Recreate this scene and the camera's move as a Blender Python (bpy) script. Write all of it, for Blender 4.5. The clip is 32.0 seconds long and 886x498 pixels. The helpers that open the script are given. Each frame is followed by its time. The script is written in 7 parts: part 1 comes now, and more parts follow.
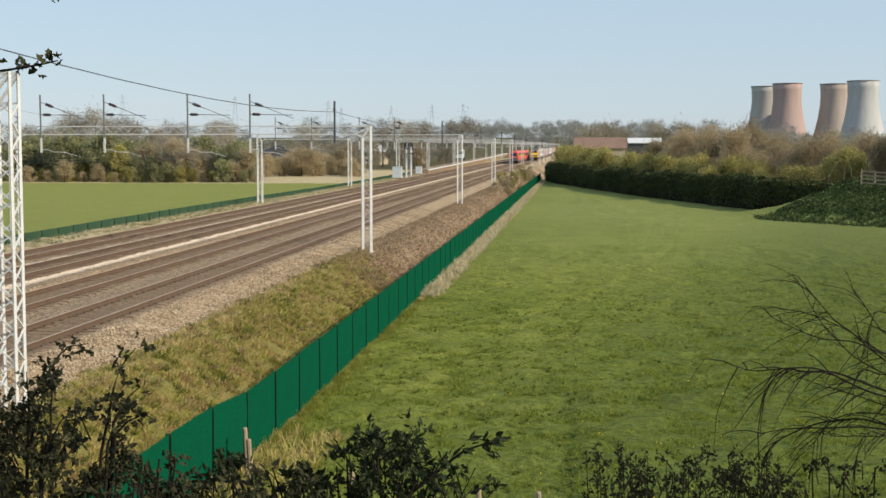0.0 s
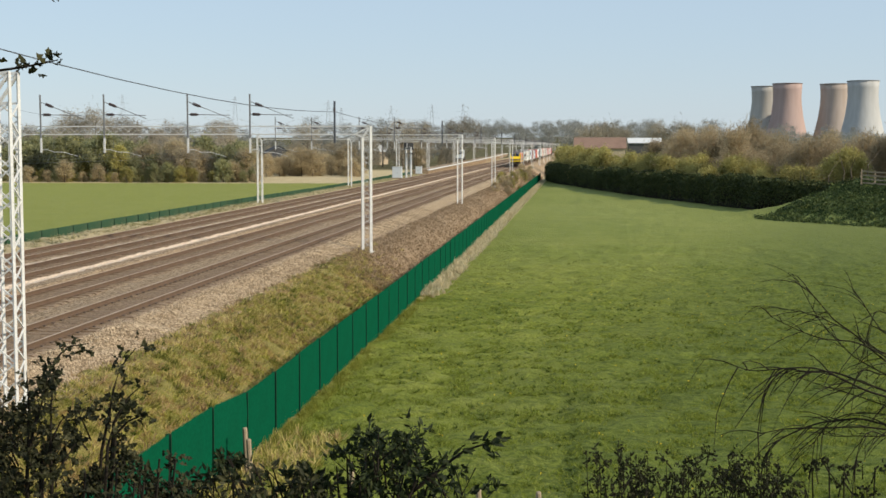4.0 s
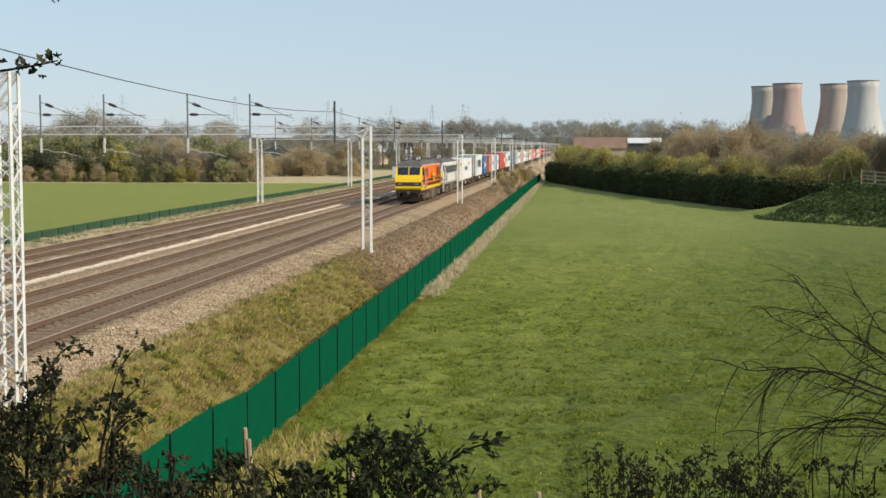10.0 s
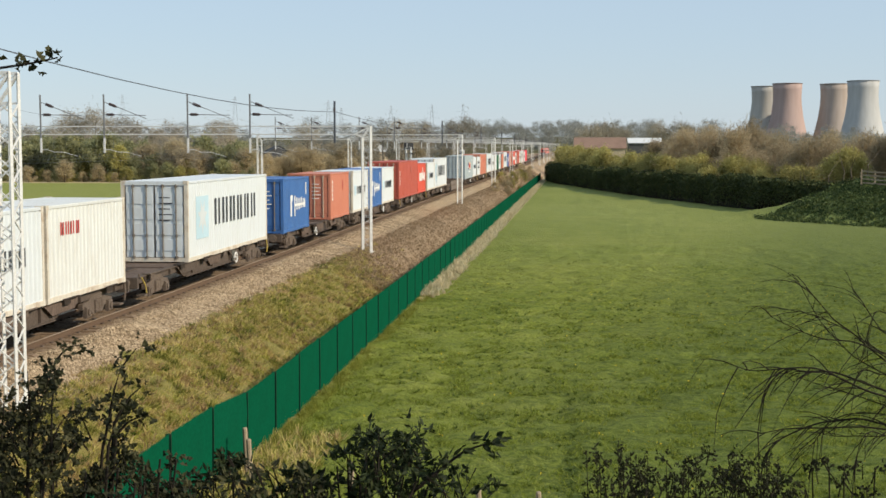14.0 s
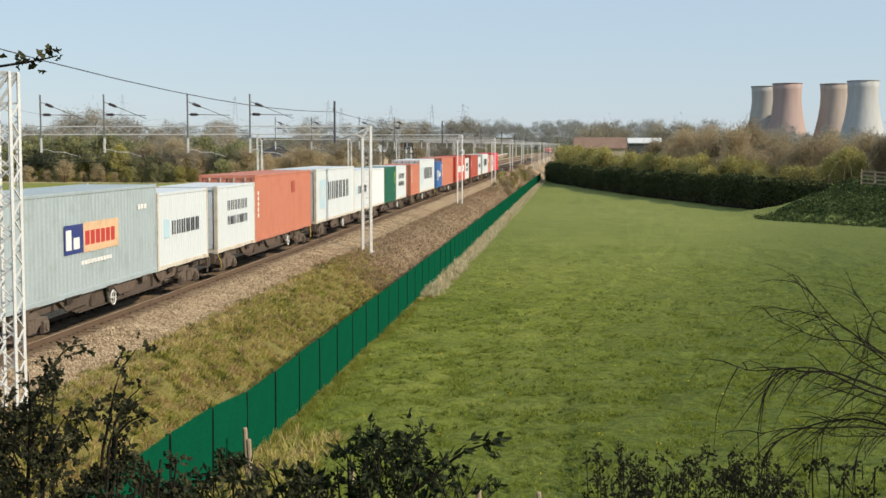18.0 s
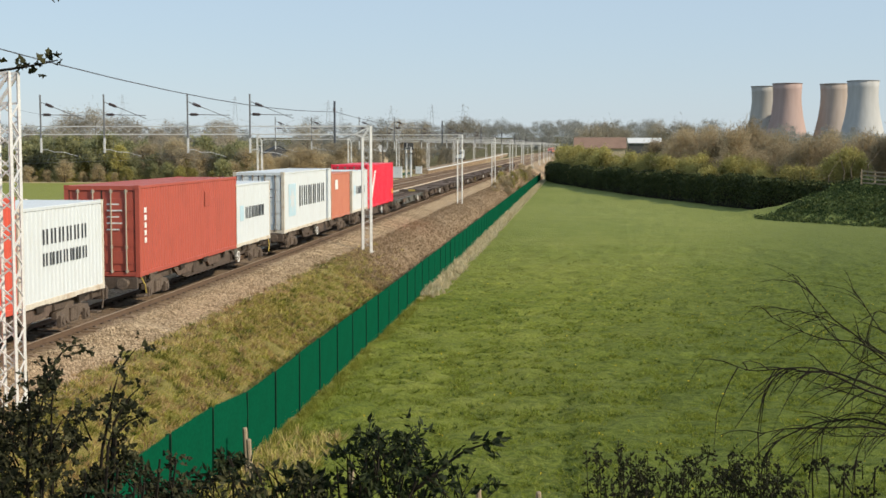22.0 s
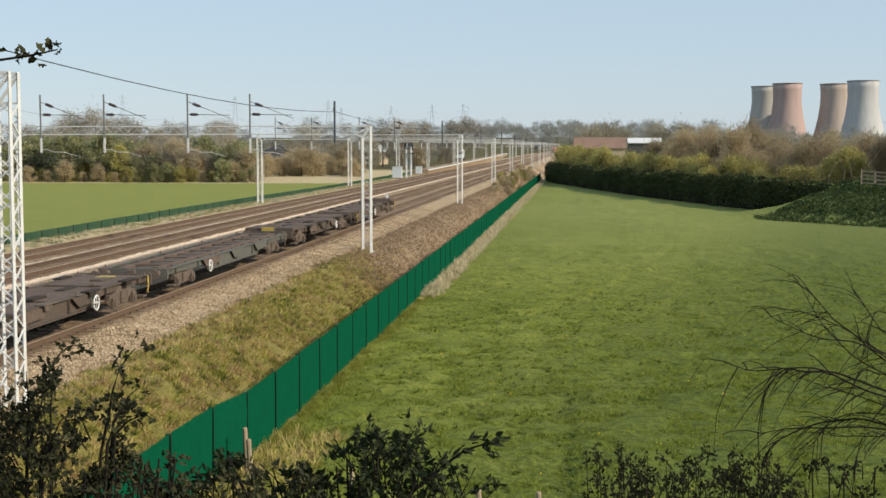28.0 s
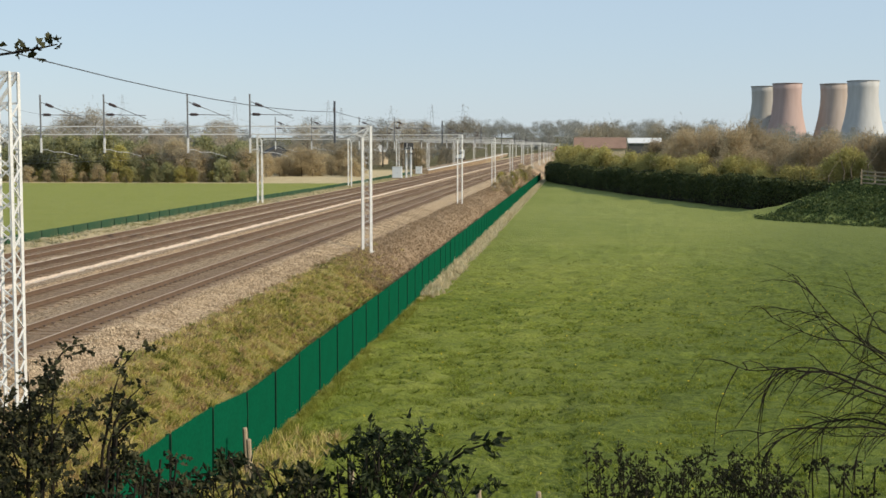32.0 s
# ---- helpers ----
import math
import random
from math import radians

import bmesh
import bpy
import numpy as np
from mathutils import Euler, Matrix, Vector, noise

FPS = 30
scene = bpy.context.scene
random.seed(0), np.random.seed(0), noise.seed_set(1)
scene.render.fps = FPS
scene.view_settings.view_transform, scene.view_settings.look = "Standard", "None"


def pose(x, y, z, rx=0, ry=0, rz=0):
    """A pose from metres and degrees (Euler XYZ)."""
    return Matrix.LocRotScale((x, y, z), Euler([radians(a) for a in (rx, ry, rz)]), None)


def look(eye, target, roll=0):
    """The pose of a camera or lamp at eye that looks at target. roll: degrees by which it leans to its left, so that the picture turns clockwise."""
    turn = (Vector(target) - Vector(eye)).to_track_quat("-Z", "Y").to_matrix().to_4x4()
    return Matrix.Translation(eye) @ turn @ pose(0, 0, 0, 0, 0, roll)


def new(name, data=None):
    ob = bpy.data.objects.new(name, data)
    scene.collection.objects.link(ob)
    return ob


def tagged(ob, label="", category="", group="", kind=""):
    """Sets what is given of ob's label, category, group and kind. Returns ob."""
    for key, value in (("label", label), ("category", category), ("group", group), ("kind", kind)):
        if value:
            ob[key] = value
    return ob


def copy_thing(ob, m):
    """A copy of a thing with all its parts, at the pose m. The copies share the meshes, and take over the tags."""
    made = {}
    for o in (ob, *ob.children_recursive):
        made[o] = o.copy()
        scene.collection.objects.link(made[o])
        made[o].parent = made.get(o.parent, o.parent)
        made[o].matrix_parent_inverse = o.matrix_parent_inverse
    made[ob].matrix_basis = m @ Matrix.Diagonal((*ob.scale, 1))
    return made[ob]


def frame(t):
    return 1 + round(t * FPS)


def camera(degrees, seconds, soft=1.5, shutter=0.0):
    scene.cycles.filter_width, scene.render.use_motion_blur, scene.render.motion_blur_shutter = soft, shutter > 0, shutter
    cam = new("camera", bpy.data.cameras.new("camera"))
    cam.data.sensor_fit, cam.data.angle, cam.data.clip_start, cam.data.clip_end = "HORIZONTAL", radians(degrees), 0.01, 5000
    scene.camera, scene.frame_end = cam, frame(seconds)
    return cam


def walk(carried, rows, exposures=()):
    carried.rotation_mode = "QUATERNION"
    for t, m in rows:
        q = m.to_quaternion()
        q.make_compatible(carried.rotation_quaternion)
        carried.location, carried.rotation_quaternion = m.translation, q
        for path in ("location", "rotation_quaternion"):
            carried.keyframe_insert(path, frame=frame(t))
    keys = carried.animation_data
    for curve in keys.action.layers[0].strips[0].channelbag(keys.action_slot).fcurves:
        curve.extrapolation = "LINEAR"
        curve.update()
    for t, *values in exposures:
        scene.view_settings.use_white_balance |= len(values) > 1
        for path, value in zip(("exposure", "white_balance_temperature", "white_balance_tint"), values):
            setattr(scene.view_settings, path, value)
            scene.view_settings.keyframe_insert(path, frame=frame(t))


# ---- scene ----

# camera: on a road embankment, 5.15 m over the rail tops, quite still
EYE_Z = 5.15
cam = camera(36.41, 32.0, soft=1.55)
CAM_POSE = pose(0, 0, EYE_Z, 90 - 4.393, 0, 5.689)
walk(cam, [(0, CAM_POSE), (32, CAM_POSE)])

# ---- light ----
SUN_EL, SUN_AZ = 31.5, -20.0          # elevation; turn from +x towards +y
world = bpy.data.worlds.new("sky")
scene.world = world
world.use_nodes = True
wn = world.node_tree.nodes
sky = wn.new("ShaderNodeTexSky")
sky.sky_type, sky.sun_disc = "NISHITA", False
sky.sun_elevation, sky.sun_rotation = radians(SUN_EL), radians(90 - SUN_AZ)
sky.air_density, sky.dust_density, sky.ozone_density = 1.1, 0.2, 3.5
wn["Background"].inputs[1].default_value = 0.112
veil = wn.new("ShaderNodeMix")       # thin even haze over the clear sky
veil.data_type = "RGBA"
veil.inputs["Factor"].default_value = 0.74
veil.inputs["B"].default_value = (3.75, 4.65, 5.65, 1)
world.node_tree.links.new(sky.outputs[0], veil.inputs["A"])
world.node_tree.links.new(veil.outputs["Result"], wn["Background"].inputs[0])
sun = new("sun", bpy.data.lights.new("sun", "SUN"))
sun.data.energy, sun.data.angle, sun.data.color = 3.9, radians(0.55), (1.0, 0.88, 0.70)
sun_way = Vector((math.cos(radians(SUN_EL)) * math.cos(radians(SUN_AZ)), math.cos(radians(SUN_EL)) * math.sin(radians(SUN_AZ)), math.sin(radians(SUN_EL))))
sun.matrix_world = look(sun_way * 100, (0, 0, 0))
scene.view_settings.exposure = 0.27

rng = np.random.default_rng(7)


# ---- materials ----
def ramp(nt, fac, stops):
    n = nt.nodes.new("ShaderNodeValToRGB")
    while len(n.color_ramp.elements) < len(stops):
        n.color_ramp.elements.new(0.5)
    for e, (p, c) in zip(n.color_ramp.elements, stops):
        e.position, e.color = p, (*c, 1) if len(c) == 3 else c
    nt.links.new(fac, n.inputs[0])
    return n.outputs[0]


def noise_of(nt, scale, detail=4, rough=0.6, vec=None):
    n = nt.nodes.new("ShaderNodeTexNoise")
    n.inputs["Scale"].default_value, n.inputs["Detail"].default_value, n.inputs["Roughness"].default_value = scale, detail, rough
    if vec is not None:
        nt.links.new(vec, n.inputs["Vector"])
    return n.outputs["Fac"]


def mixed(nt, fac, a, b, how="MIX"):
    n = nt.nodes.new("ShaderNodeMix")
    n.data_type, n.blend_type = "RGBA", how
    for sock, v in ((n.inputs["Factor"], fac), (n.inputs["A"], a), (n.inputs["B"], b)):
        if isinstance(v, (int, float)):
            sock.default_value = v
        elif isinstance(v, tuple):
            sock.default_value = (*v, 1)
        else:
            nt.links.new(v, sock)
    return n.outputs["Result"]


def math_of(nt, op, a, b=0.0, c=0.0):
    n = nt.nodes.new("ShaderNodeMath")
    n.operation = op
    for sock, v in zip(n.inputs, (a, b, c)):
        if isinstance(v, (int, float)):
            sock.default_value = v
        else:
            nt.links.new(v, sock)
    return n.outputs[0]


def place(nt, what="Object"):
    return nt.nodes.new("ShaderNodeTexCoord").outputs[what]


def base_mat(name, rough=0.7, metal=0.0):
    m = bpy.data.materials.new(name)
    m.use_nodes = True
    b = m.node_tree.nodes["Principled BSDF"]
    b.inputs["Roughness"].default_value, b.inputs["Metallic"].default_value = rough, metal
    b.inputs["Specular IOR Level"].default_value = 0.5 if rough < 0.6 else 0.15
    return m, m.node_tree, b


def paint(name, col, rough=0.5, metal=0.0, dirt=(0.12, 0.09, 0.06), amount=0.35, fine=30.0, coarse=1.3, bump=0.15, vary=0.12, streak=0.0):
    """Painted or plain surface with grain at two scales, stains, run-down streaks and a fine relief."""
    m, nt, b = base_mat(name, rough, metal)
    co = place(nt)
    big, small = noise_of(nt, coarse, 5, 0.62, co), noise_of(nt, fine, 3, 0.6, co)
    lo, hi = tuple(c * (1 - vary) for c in col), tuple(min(1.0, c * (1 + vary)) for c in col)
    tint = ramp(nt, small, ((0.3, lo), (0.7, hi)))
    stain = ramp(nt, big, ((0.5, (0, 0, 0)), (0.78, (1, 1, 1))))
    tint = mixed(nt, math_of(nt, "MULTIPLY", stain, amount), tint, dirt)
    if streak:
        mp = nt.nodes.new("ShaderNodeMapping")
        mp.inputs["Scale"].default_value = (5.0, 5.0, 0.45)
        nt.links.new(co, mp.inputs[0])
        runs = ramp(nt, noise_of(nt, 1.0, 4, 0.65, mp.outputs[0]), ((0.52, (0, 0, 0)), (0.74, (1, 1, 1))))
        tint = mixed(nt, math_of(nt, "MULTIPLY", runs, streak), tint, dirt)
    nt.links.new(tint, b.inputs["Base Color"])
    nt.links.new(math_of(nt, "MULTIPLY_ADD", big, 0.3, rough - 0.15), b.inputs["Roughness"])
    bn = nt.nodes.new("ShaderNodeBump")
    bn.inputs["Strength"].default_value, bn.inputs["Distance"].default_value = bump, 0.02
    nt.links.new(small, bn.inputs["Height"])
    nt.links.new(bn.outputs[0], b.inputs["Normal"])
    return m


def foliage(name, a, b_, c_, trans=0.25):
    """Leaves or twigs whose colour changes from clump to clump."""
    m, nt, b = base_mat(name, 0.65)
    geo = nt.nodes.new("ShaderNodeNewGeometry")
    obj = nt.nodes.new("ShaderNodeObjectInfo")
    col = ramp(nt, geo.outputs["Random Per Island"], ((0.0, a), (0.55, b_), (1.0, c_)))
    big = noise_of(nt, 0.45, 3, 0.6, place(nt))
    col = mixed(nt, math_of(nt, "MULTIPLY", big, 0.6), col, mixed(nt, 0.5, a, b_))
    hue = nt.nodes.new("ShaderNodeHueSaturation")
    nt.links.new(math_of(nt, "MULTIPLY_ADD", obj.outputs["Random"], 0.5, 0.75), hue.inputs["Value"])
    nt.links.new(col, hue.inputs["Color"])
    nt.links.new(hue.outputs[0], b.inputs["Base Color"])
    if trans:
        t = nt.nodes.new("ShaderNodeBsdfTranslucent")
        nt.links.new(hue.outputs[0], t.inputs[0])
        mx = nt.nodes.new("ShaderNodeMixShader")
        mx.inputs[0].default_value = trans
        nt.links.new(b.outputs[0], mx.inputs[1])
        nt.links.new(t.outputs[0], mx.inputs[2])
        nt.links.new(mx.outputs[0], nt.nodes["Material Output"].inputs[0])
    return m


STEEL_PALE = paint("galvanised steel", (0.64, 0.64, 0.62), 0.55, 0.0, (0.36, 0.33, 0.28), 0.4, 25, 2.0)
STEEL_DARK = paint("dark weathered steel", (0.10, 0.11, 0.13), 0.5, 0.3, (0.06, 0.05, 0.05), 0.4)
INSULATOR = paint("brown insulator", (0.07, 0.05, 0.05), 0.3)
RAIL_RUST = paint("rusty rail side", (0.15, 0.100, 0.067), 0.7, 0.2, (0.08, 0.05, 0.035), 0.5)
RAIL_TOP = paint("worn rail head", (0.40, 0.315, 0.24), 0.62, 0.1, (0.26, 0.19, 0.14), 0.5)
SLEEPER = paint("stained concrete sleeper", (0.23, 0.165, 0.112), 0.9, 0, (0.10, 0.065, 0.045), 0.6, 18, 2.5, 0.4)
FENCE_GREEN = paint("green powder-coated steel", (0.0012, 0.074, 0.036), 0.6, 0, (0.003, 0.052, 0.026), 0.3, 12, 0.8, 0.08, 0.15)
FENCE_GREEN.node_tree.nodes["Principled BSDF"].inputs["Specular IOR Level"].default_value = 0.04
FENCE_POST = paint("dark green steel post", (0.003, 0.026, 0.015), 0.62)
FENCE_DULL = paint("dull green weathered steel", (0.032, 0.076, 0.042), 0.7, 0, (0.10, 0.11, 0.06), 0.4, 12, 0.5)
FENCE_DULL_POST = paint("dull dark green post", (0.02, 0.055, 0.032), 0.7)
WOOD = paint("grey weathered timber", (0.33, 0.26, 0.18), 0.85, 0, (0.16, 0.12, 0.08), 0.5, 40, 3, 0.5)
WHITE_WOOD = paint("white painted timber", (0.75, 0.74, 0.70), 0.6)
BARK = paint("brown bark", (0.15, 0.12, 0.085), 0.9, 0, (0.05, 0.05, 0.03), 0.5, 14, 2, 0.8)
BARK_PALE = paint("pale birch bark", (0.42, 0.36, 0.28), 0.85, 0, (0.15, 0.11, 0.08), 0.6, 10, 2, 0.5)
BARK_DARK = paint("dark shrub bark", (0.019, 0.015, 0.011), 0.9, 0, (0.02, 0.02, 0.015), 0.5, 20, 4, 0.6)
# tree shade over the foreground shrubs is put into these two leaf colours
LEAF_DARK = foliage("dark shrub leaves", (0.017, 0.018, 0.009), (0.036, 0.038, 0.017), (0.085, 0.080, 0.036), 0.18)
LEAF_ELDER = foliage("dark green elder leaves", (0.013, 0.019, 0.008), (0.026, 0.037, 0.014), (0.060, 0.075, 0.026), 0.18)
# shade on the road ramp is put into this darker ivy green
LEAF_IVY = foliage("dark ivy leaves", (0.042, 0.066, 0.024), (0.085, 0.122, 0.040), (0.16, 0.20, 0.065), 0.25)
LEAF_HEDGE = foliage("hedge leaves", (0.036, 0.054, 0.022), (0.070, 0.088, 0.030), (0.15, 0.155, 0.048), 0.06)
# haze before the tree belt is put into these pale leaf tones
LEAF_EVER = foliage("evergreen leaves", (0.21, 0.22, 0.115), (0.34, 0.335, 0.175), (0.47, 0.455, 0.24), 0.6)
LEAF_BUD = foliage("budding twigs", (0.29, 0.27, 0.09), (0.42, 0.375, 0.135), (0.53, 0.465, 0.19), 0.55)
TWIG_BROWN = foliage("bare brown twigs", (0.34, 0.275, 0.17), (0.46, 0.38, 0.235), (0.54, 0.455, 0.29), 0.5)
TWIG_GREY = foliage("bare grey twigs", (0.29, 0.26, 0.20), (0.39, 0.345, 0.26), (0.47, 0.415, 0.31), 0.55)
TWIG_RUST = foliage("rust-brown birch twigs", (0.31, 0.24, 0.145), (0.41, 0.33, 0.205), (0.49, 0.41, 0.255), 0.55)
BRAMBLE = foliage("dead brown bramble", (0.315, 0.232, 0.145), (0.36, 0.265, 0.168), (0.405, 0.302, 0.194), 0.4)
# distance haze is put into the grey of the horizon woods
FAR_WOOD = foliage("grey bare far woods", (0.24, 0.245, 0.22), (0.31, 0.31, 0.275), (0.38, 0.37, 0.32), 0.5)
TUFT_FIELD = foliage("field grass blades", (0.095, 0.130, 0.014), (0.19, 0.225, 0.032), (0.33, 0.345, 0.078), 0.45)
TUFT_GREEN = foliage("green bank grass", (0.11, 0.12, 0.02), (0.24, 0.25, 0.045), (0.42, 0.40, 0.09), 0.45)
TUFT_DRY = foliage("dry straw grass", (0.58, 0.48, 0.29), (0.74, 0.64, 0.42), (0.85, 0.76, 0.54), 0.5)


def patchy(name, stops, scale, grain=0.3, trans=0.4):
    """Grass whose hue goes from patch to patch over the ground, with a spread from blade to blade."""
    m, nt, b = base_mat(name, 0.8)
    geo = nt.nodes.new("ShaderNodeNewGeometry")
    big = noise_of(nt, scale, 4, 0.6, place(nt))
    v = math_of(nt, "MULTIPLY_ADD", geo.outputs["Random Per Island"], grain, math_of(nt, "MULTIPLY_ADD", big, 1.7, -0.35 - grain / 2))
    col = ramp(nt, v, stops)
    nt.links.new(col, b.inputs["Base Color"])
    t = nt.nodes.new("ShaderNodeBsdfTranslucent")
    nt.links.new(col, t.inputs[0])
    mx = nt.nodes.new("ShaderNodeMixShader")
    mx.inputs[0].default_value = trans
    nt.links.new(b.outputs[0], mx.inputs[1])
    nt.links.new(t.outputs[0], mx.inputs[2])
    nt.links.new(mx.outputs[0], nt.nodes["Material Output"].inputs[0])
    return m


TUFT_MIX = patchy("mottled bank grass", ((0.24, (0.15, 0.155, 0.030)), (0.40, (0.36, 0.335, 0.075)), (0.49, (0.54, 0.46, 0.15)), (0.59, (0.62, 0.50, 0.22)), (0.72, (0.40, 0.27, 0.13))), 1.3, 0.34)
TUFT_DARK = foliage("dark green tussock grass", (0.055, 0.082, 0.012), (0.085, 0.115, 0.018), (0.14, 0.17, 0.032), 0.35)
TUFT_DEAD = foliage("dead brown weeds", (0.16, 0.105, 0.055), (0.26, 0.175, 0.095), (0.38, 0.27, 0.15), 0.35)
TUFT_LIME = foliage("bright yellow-green grass", (0.26, 0.27, 0.045), (0.40, 0.39, 0.075), (0.56, 0.52, 0.14), 0.5)
TUFT_VERGE = patchy("grey straw verge", ((0.28, (0.24, 0.23, 0.09)), (0.45, (0.40, 0.36, 0.19)), (0.60, (0.52, 0.47, 0.30)), (0.75, (0.34, 0.27, 0.17))), 0.5, 0.3)
YELLOW_FLOWER = paint("yellow flowers", (0.65, 0.50, 0.03), 0.6)


def ground_mat():
    """Pasture, crop field, rough bank and cess, told apart by where they lie."""
    m, nt, b = base_mat("ground of grass and earth", 0.95)
    co = place(nt)
    sep = nt.nodes.new("ShaderNodeSeparateXYZ")
    nt.links.new(co, sep.inputs[0])
    x, y = sep.outputs[0], sep.outputs[1]
    n1, n2, n3, n4 = noise_of(nt, 0.045, 4, 0.6, co), noise_of(nt, 0.35, 5, 0.65, co), noise_of(nt, 2.6, 5, 0.7, co), noise_of(nt, 14.0, 3, 0.7, co)
    stretch = nt.nodes.new("ShaderNodeMapping")
    stretch.inputs["Scale"].default_value = (1.5, 2.2, 1)
    nt.links.new(co, stretch.inputs[0])
    n5 = noise_of(nt, 2.3, 4, 0.7, stretch.outputs[0])

    def step(v, at, soft):
        mr = nt.nodes.new("ShaderNodeMapRange")
        mr.interpolation_type = "SMOOTHSTEP"
        mr.inputs["From Min"].default_value, mr.inputs["From Max"].default_value = at - soft, at + soft
        nt.links.new(v, mr.inputs["Value"])
        return mr.outputs[0]

    pasture = ramp(nt, n2, ((0.30, (0.145, 0.182, 0.022)), (0.52, (0.205, 0.240, 0.034)), (0.72, (0.295, 0.310, 0.068))))
    # dark dashes put the shadow gaps between tussocks into the colour
    pasture = mixed(nt, ramp(nt, n5, ((0.51, (0, 0, 0)), (0.63, (0.95, 0.95, 0.95)))), pasture, (0.070, 0.102, 0.013))
    pasture = mixed(nt, ramp(nt, n3, ((0.55, (0, 0, 0)), (0.75, (0.7, 0.7, 0.7)))), pasture, (0.33, 0.32, 0.115))
    pasture = mixed(nt, ramp(nt, noise_of(nt, 9.0, 3, 0.7, stretch.outputs[0]), ((0.40, (0, 0, 0)), (0.70, (0.6, 0.6, 0.6)))), pasture, (0.065, 0.088, 0.012))
    pasture = mixed(nt, ramp(nt, n1, ((0.40, (0, 0, 0)), (0.65, (0.45, 0.45, 0.45)))), pasture, (0.24, 0.255, 0.055))
    # shade on the near right pasture is painted in as darker, greener grass
    near_shade = math_of(nt, "MULTIPLY", step(math_of(nt, "MULTIPLY_ADD", y, -0.22, math_of(nt, "MULTIPLY_ADD", n1, 6.0, x)), -7.0, 7.0), 0.8)
    pasture = mixed(nt, near_shade, pasture, mixed(nt, ramp(nt, n5, ((0.42, (0, 0, 0)), (0.62, (1, 1, 1)))), (0.118, 0.152, 0.027), (0.038, 0.062, 0.008)))
    # sunlit blade tips of the far pasture are painted in as a paler tone
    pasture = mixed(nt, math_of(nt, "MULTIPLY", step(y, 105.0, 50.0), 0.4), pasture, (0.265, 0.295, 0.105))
    crop = ramp(nt, n2, ((0.3, (0.20, 0.225, 0.046)), (0.7, (0.24, 0.26, 0.060))))
    crop = mixed(nt, math_of(nt, "MULTIPLY", n1, 0.4), crop, (0.27, 0.275, 0.085))
    bank = ramp(nt, n3, ((0.28, (0.11, 0.095, 0.028)), (0.5, (0.23, 0.190, 0.065)), (0.72, (0.40, 0.325, 0.135))))
    bank = mixed(nt, ramp(nt, n2, ((0.40, (0, 0, 0)), (0.62, (0.8, 0.8, 0.8)))), bank, (0.20, 0.19, 0.045))
    brown = ramp(nt, n3, ((0.3, (0.27, 0.195, 0.122)), (0.7, (0.40, 0.295, 0.19))))
    straw = ramp(nt, n2, ((0.3, (0.40, 0.32, 0.18)), (0.7, (0.58, 0.48, 0.29))))
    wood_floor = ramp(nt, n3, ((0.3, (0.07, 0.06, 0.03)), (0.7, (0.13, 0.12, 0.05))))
    wob = math_of(nt, "MULTIPLY_ADD", n2, 1.6, -0.8)
    xw = math_of(nt, "ADD", x, wob)

    yw = math_of(nt, "MULTIPLY_ADD", n2, 14.0, y)
    bank2 = mixed(nt, step(yw, 71.0, 4.0), bank, brown)
    left = mixed(nt, step(math_of(nt, "MULTIPLY_ADD", n2, 10.0, y), 258.0, 3.0), crop, straw)
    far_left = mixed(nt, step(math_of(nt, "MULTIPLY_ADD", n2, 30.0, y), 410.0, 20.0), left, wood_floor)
    col = mixed(nt, step(xw, -34.3, 0.7), far_left, straw)
    col = mixed(nt, step(xw, -30.0, 0.5), col, brown)
    col = mixed(nt, step(xw, -12.6, 0.4), col, bank2)
    strip = math_of(nt, "MULTIPLY", step(xw, -7.75, 0.15), step(math_of(nt, "MULTIPLY_ADD", n2, 20.0, y), 70.0, 6.0))
    col = mixed(nt, strip, col, straw)
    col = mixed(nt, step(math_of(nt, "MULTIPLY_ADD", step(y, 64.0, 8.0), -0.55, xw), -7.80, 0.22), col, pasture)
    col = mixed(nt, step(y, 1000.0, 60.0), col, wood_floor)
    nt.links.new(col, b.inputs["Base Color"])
    bn = nt.nodes.new("ShaderNodeBump")
    bn.inputs["Strength"].default_value, bn.inputs["Distance"].default_value = 0.9, 0.15
    nt.links.new(math_of(nt, "MULTIPLY_ADD", n4, 0.35, math_of(nt, "ADD", n3, n5)), bn.inputs["Height"])
    nt.links.new(bn.outputs[0], b.inputs["Normal"])
    return m


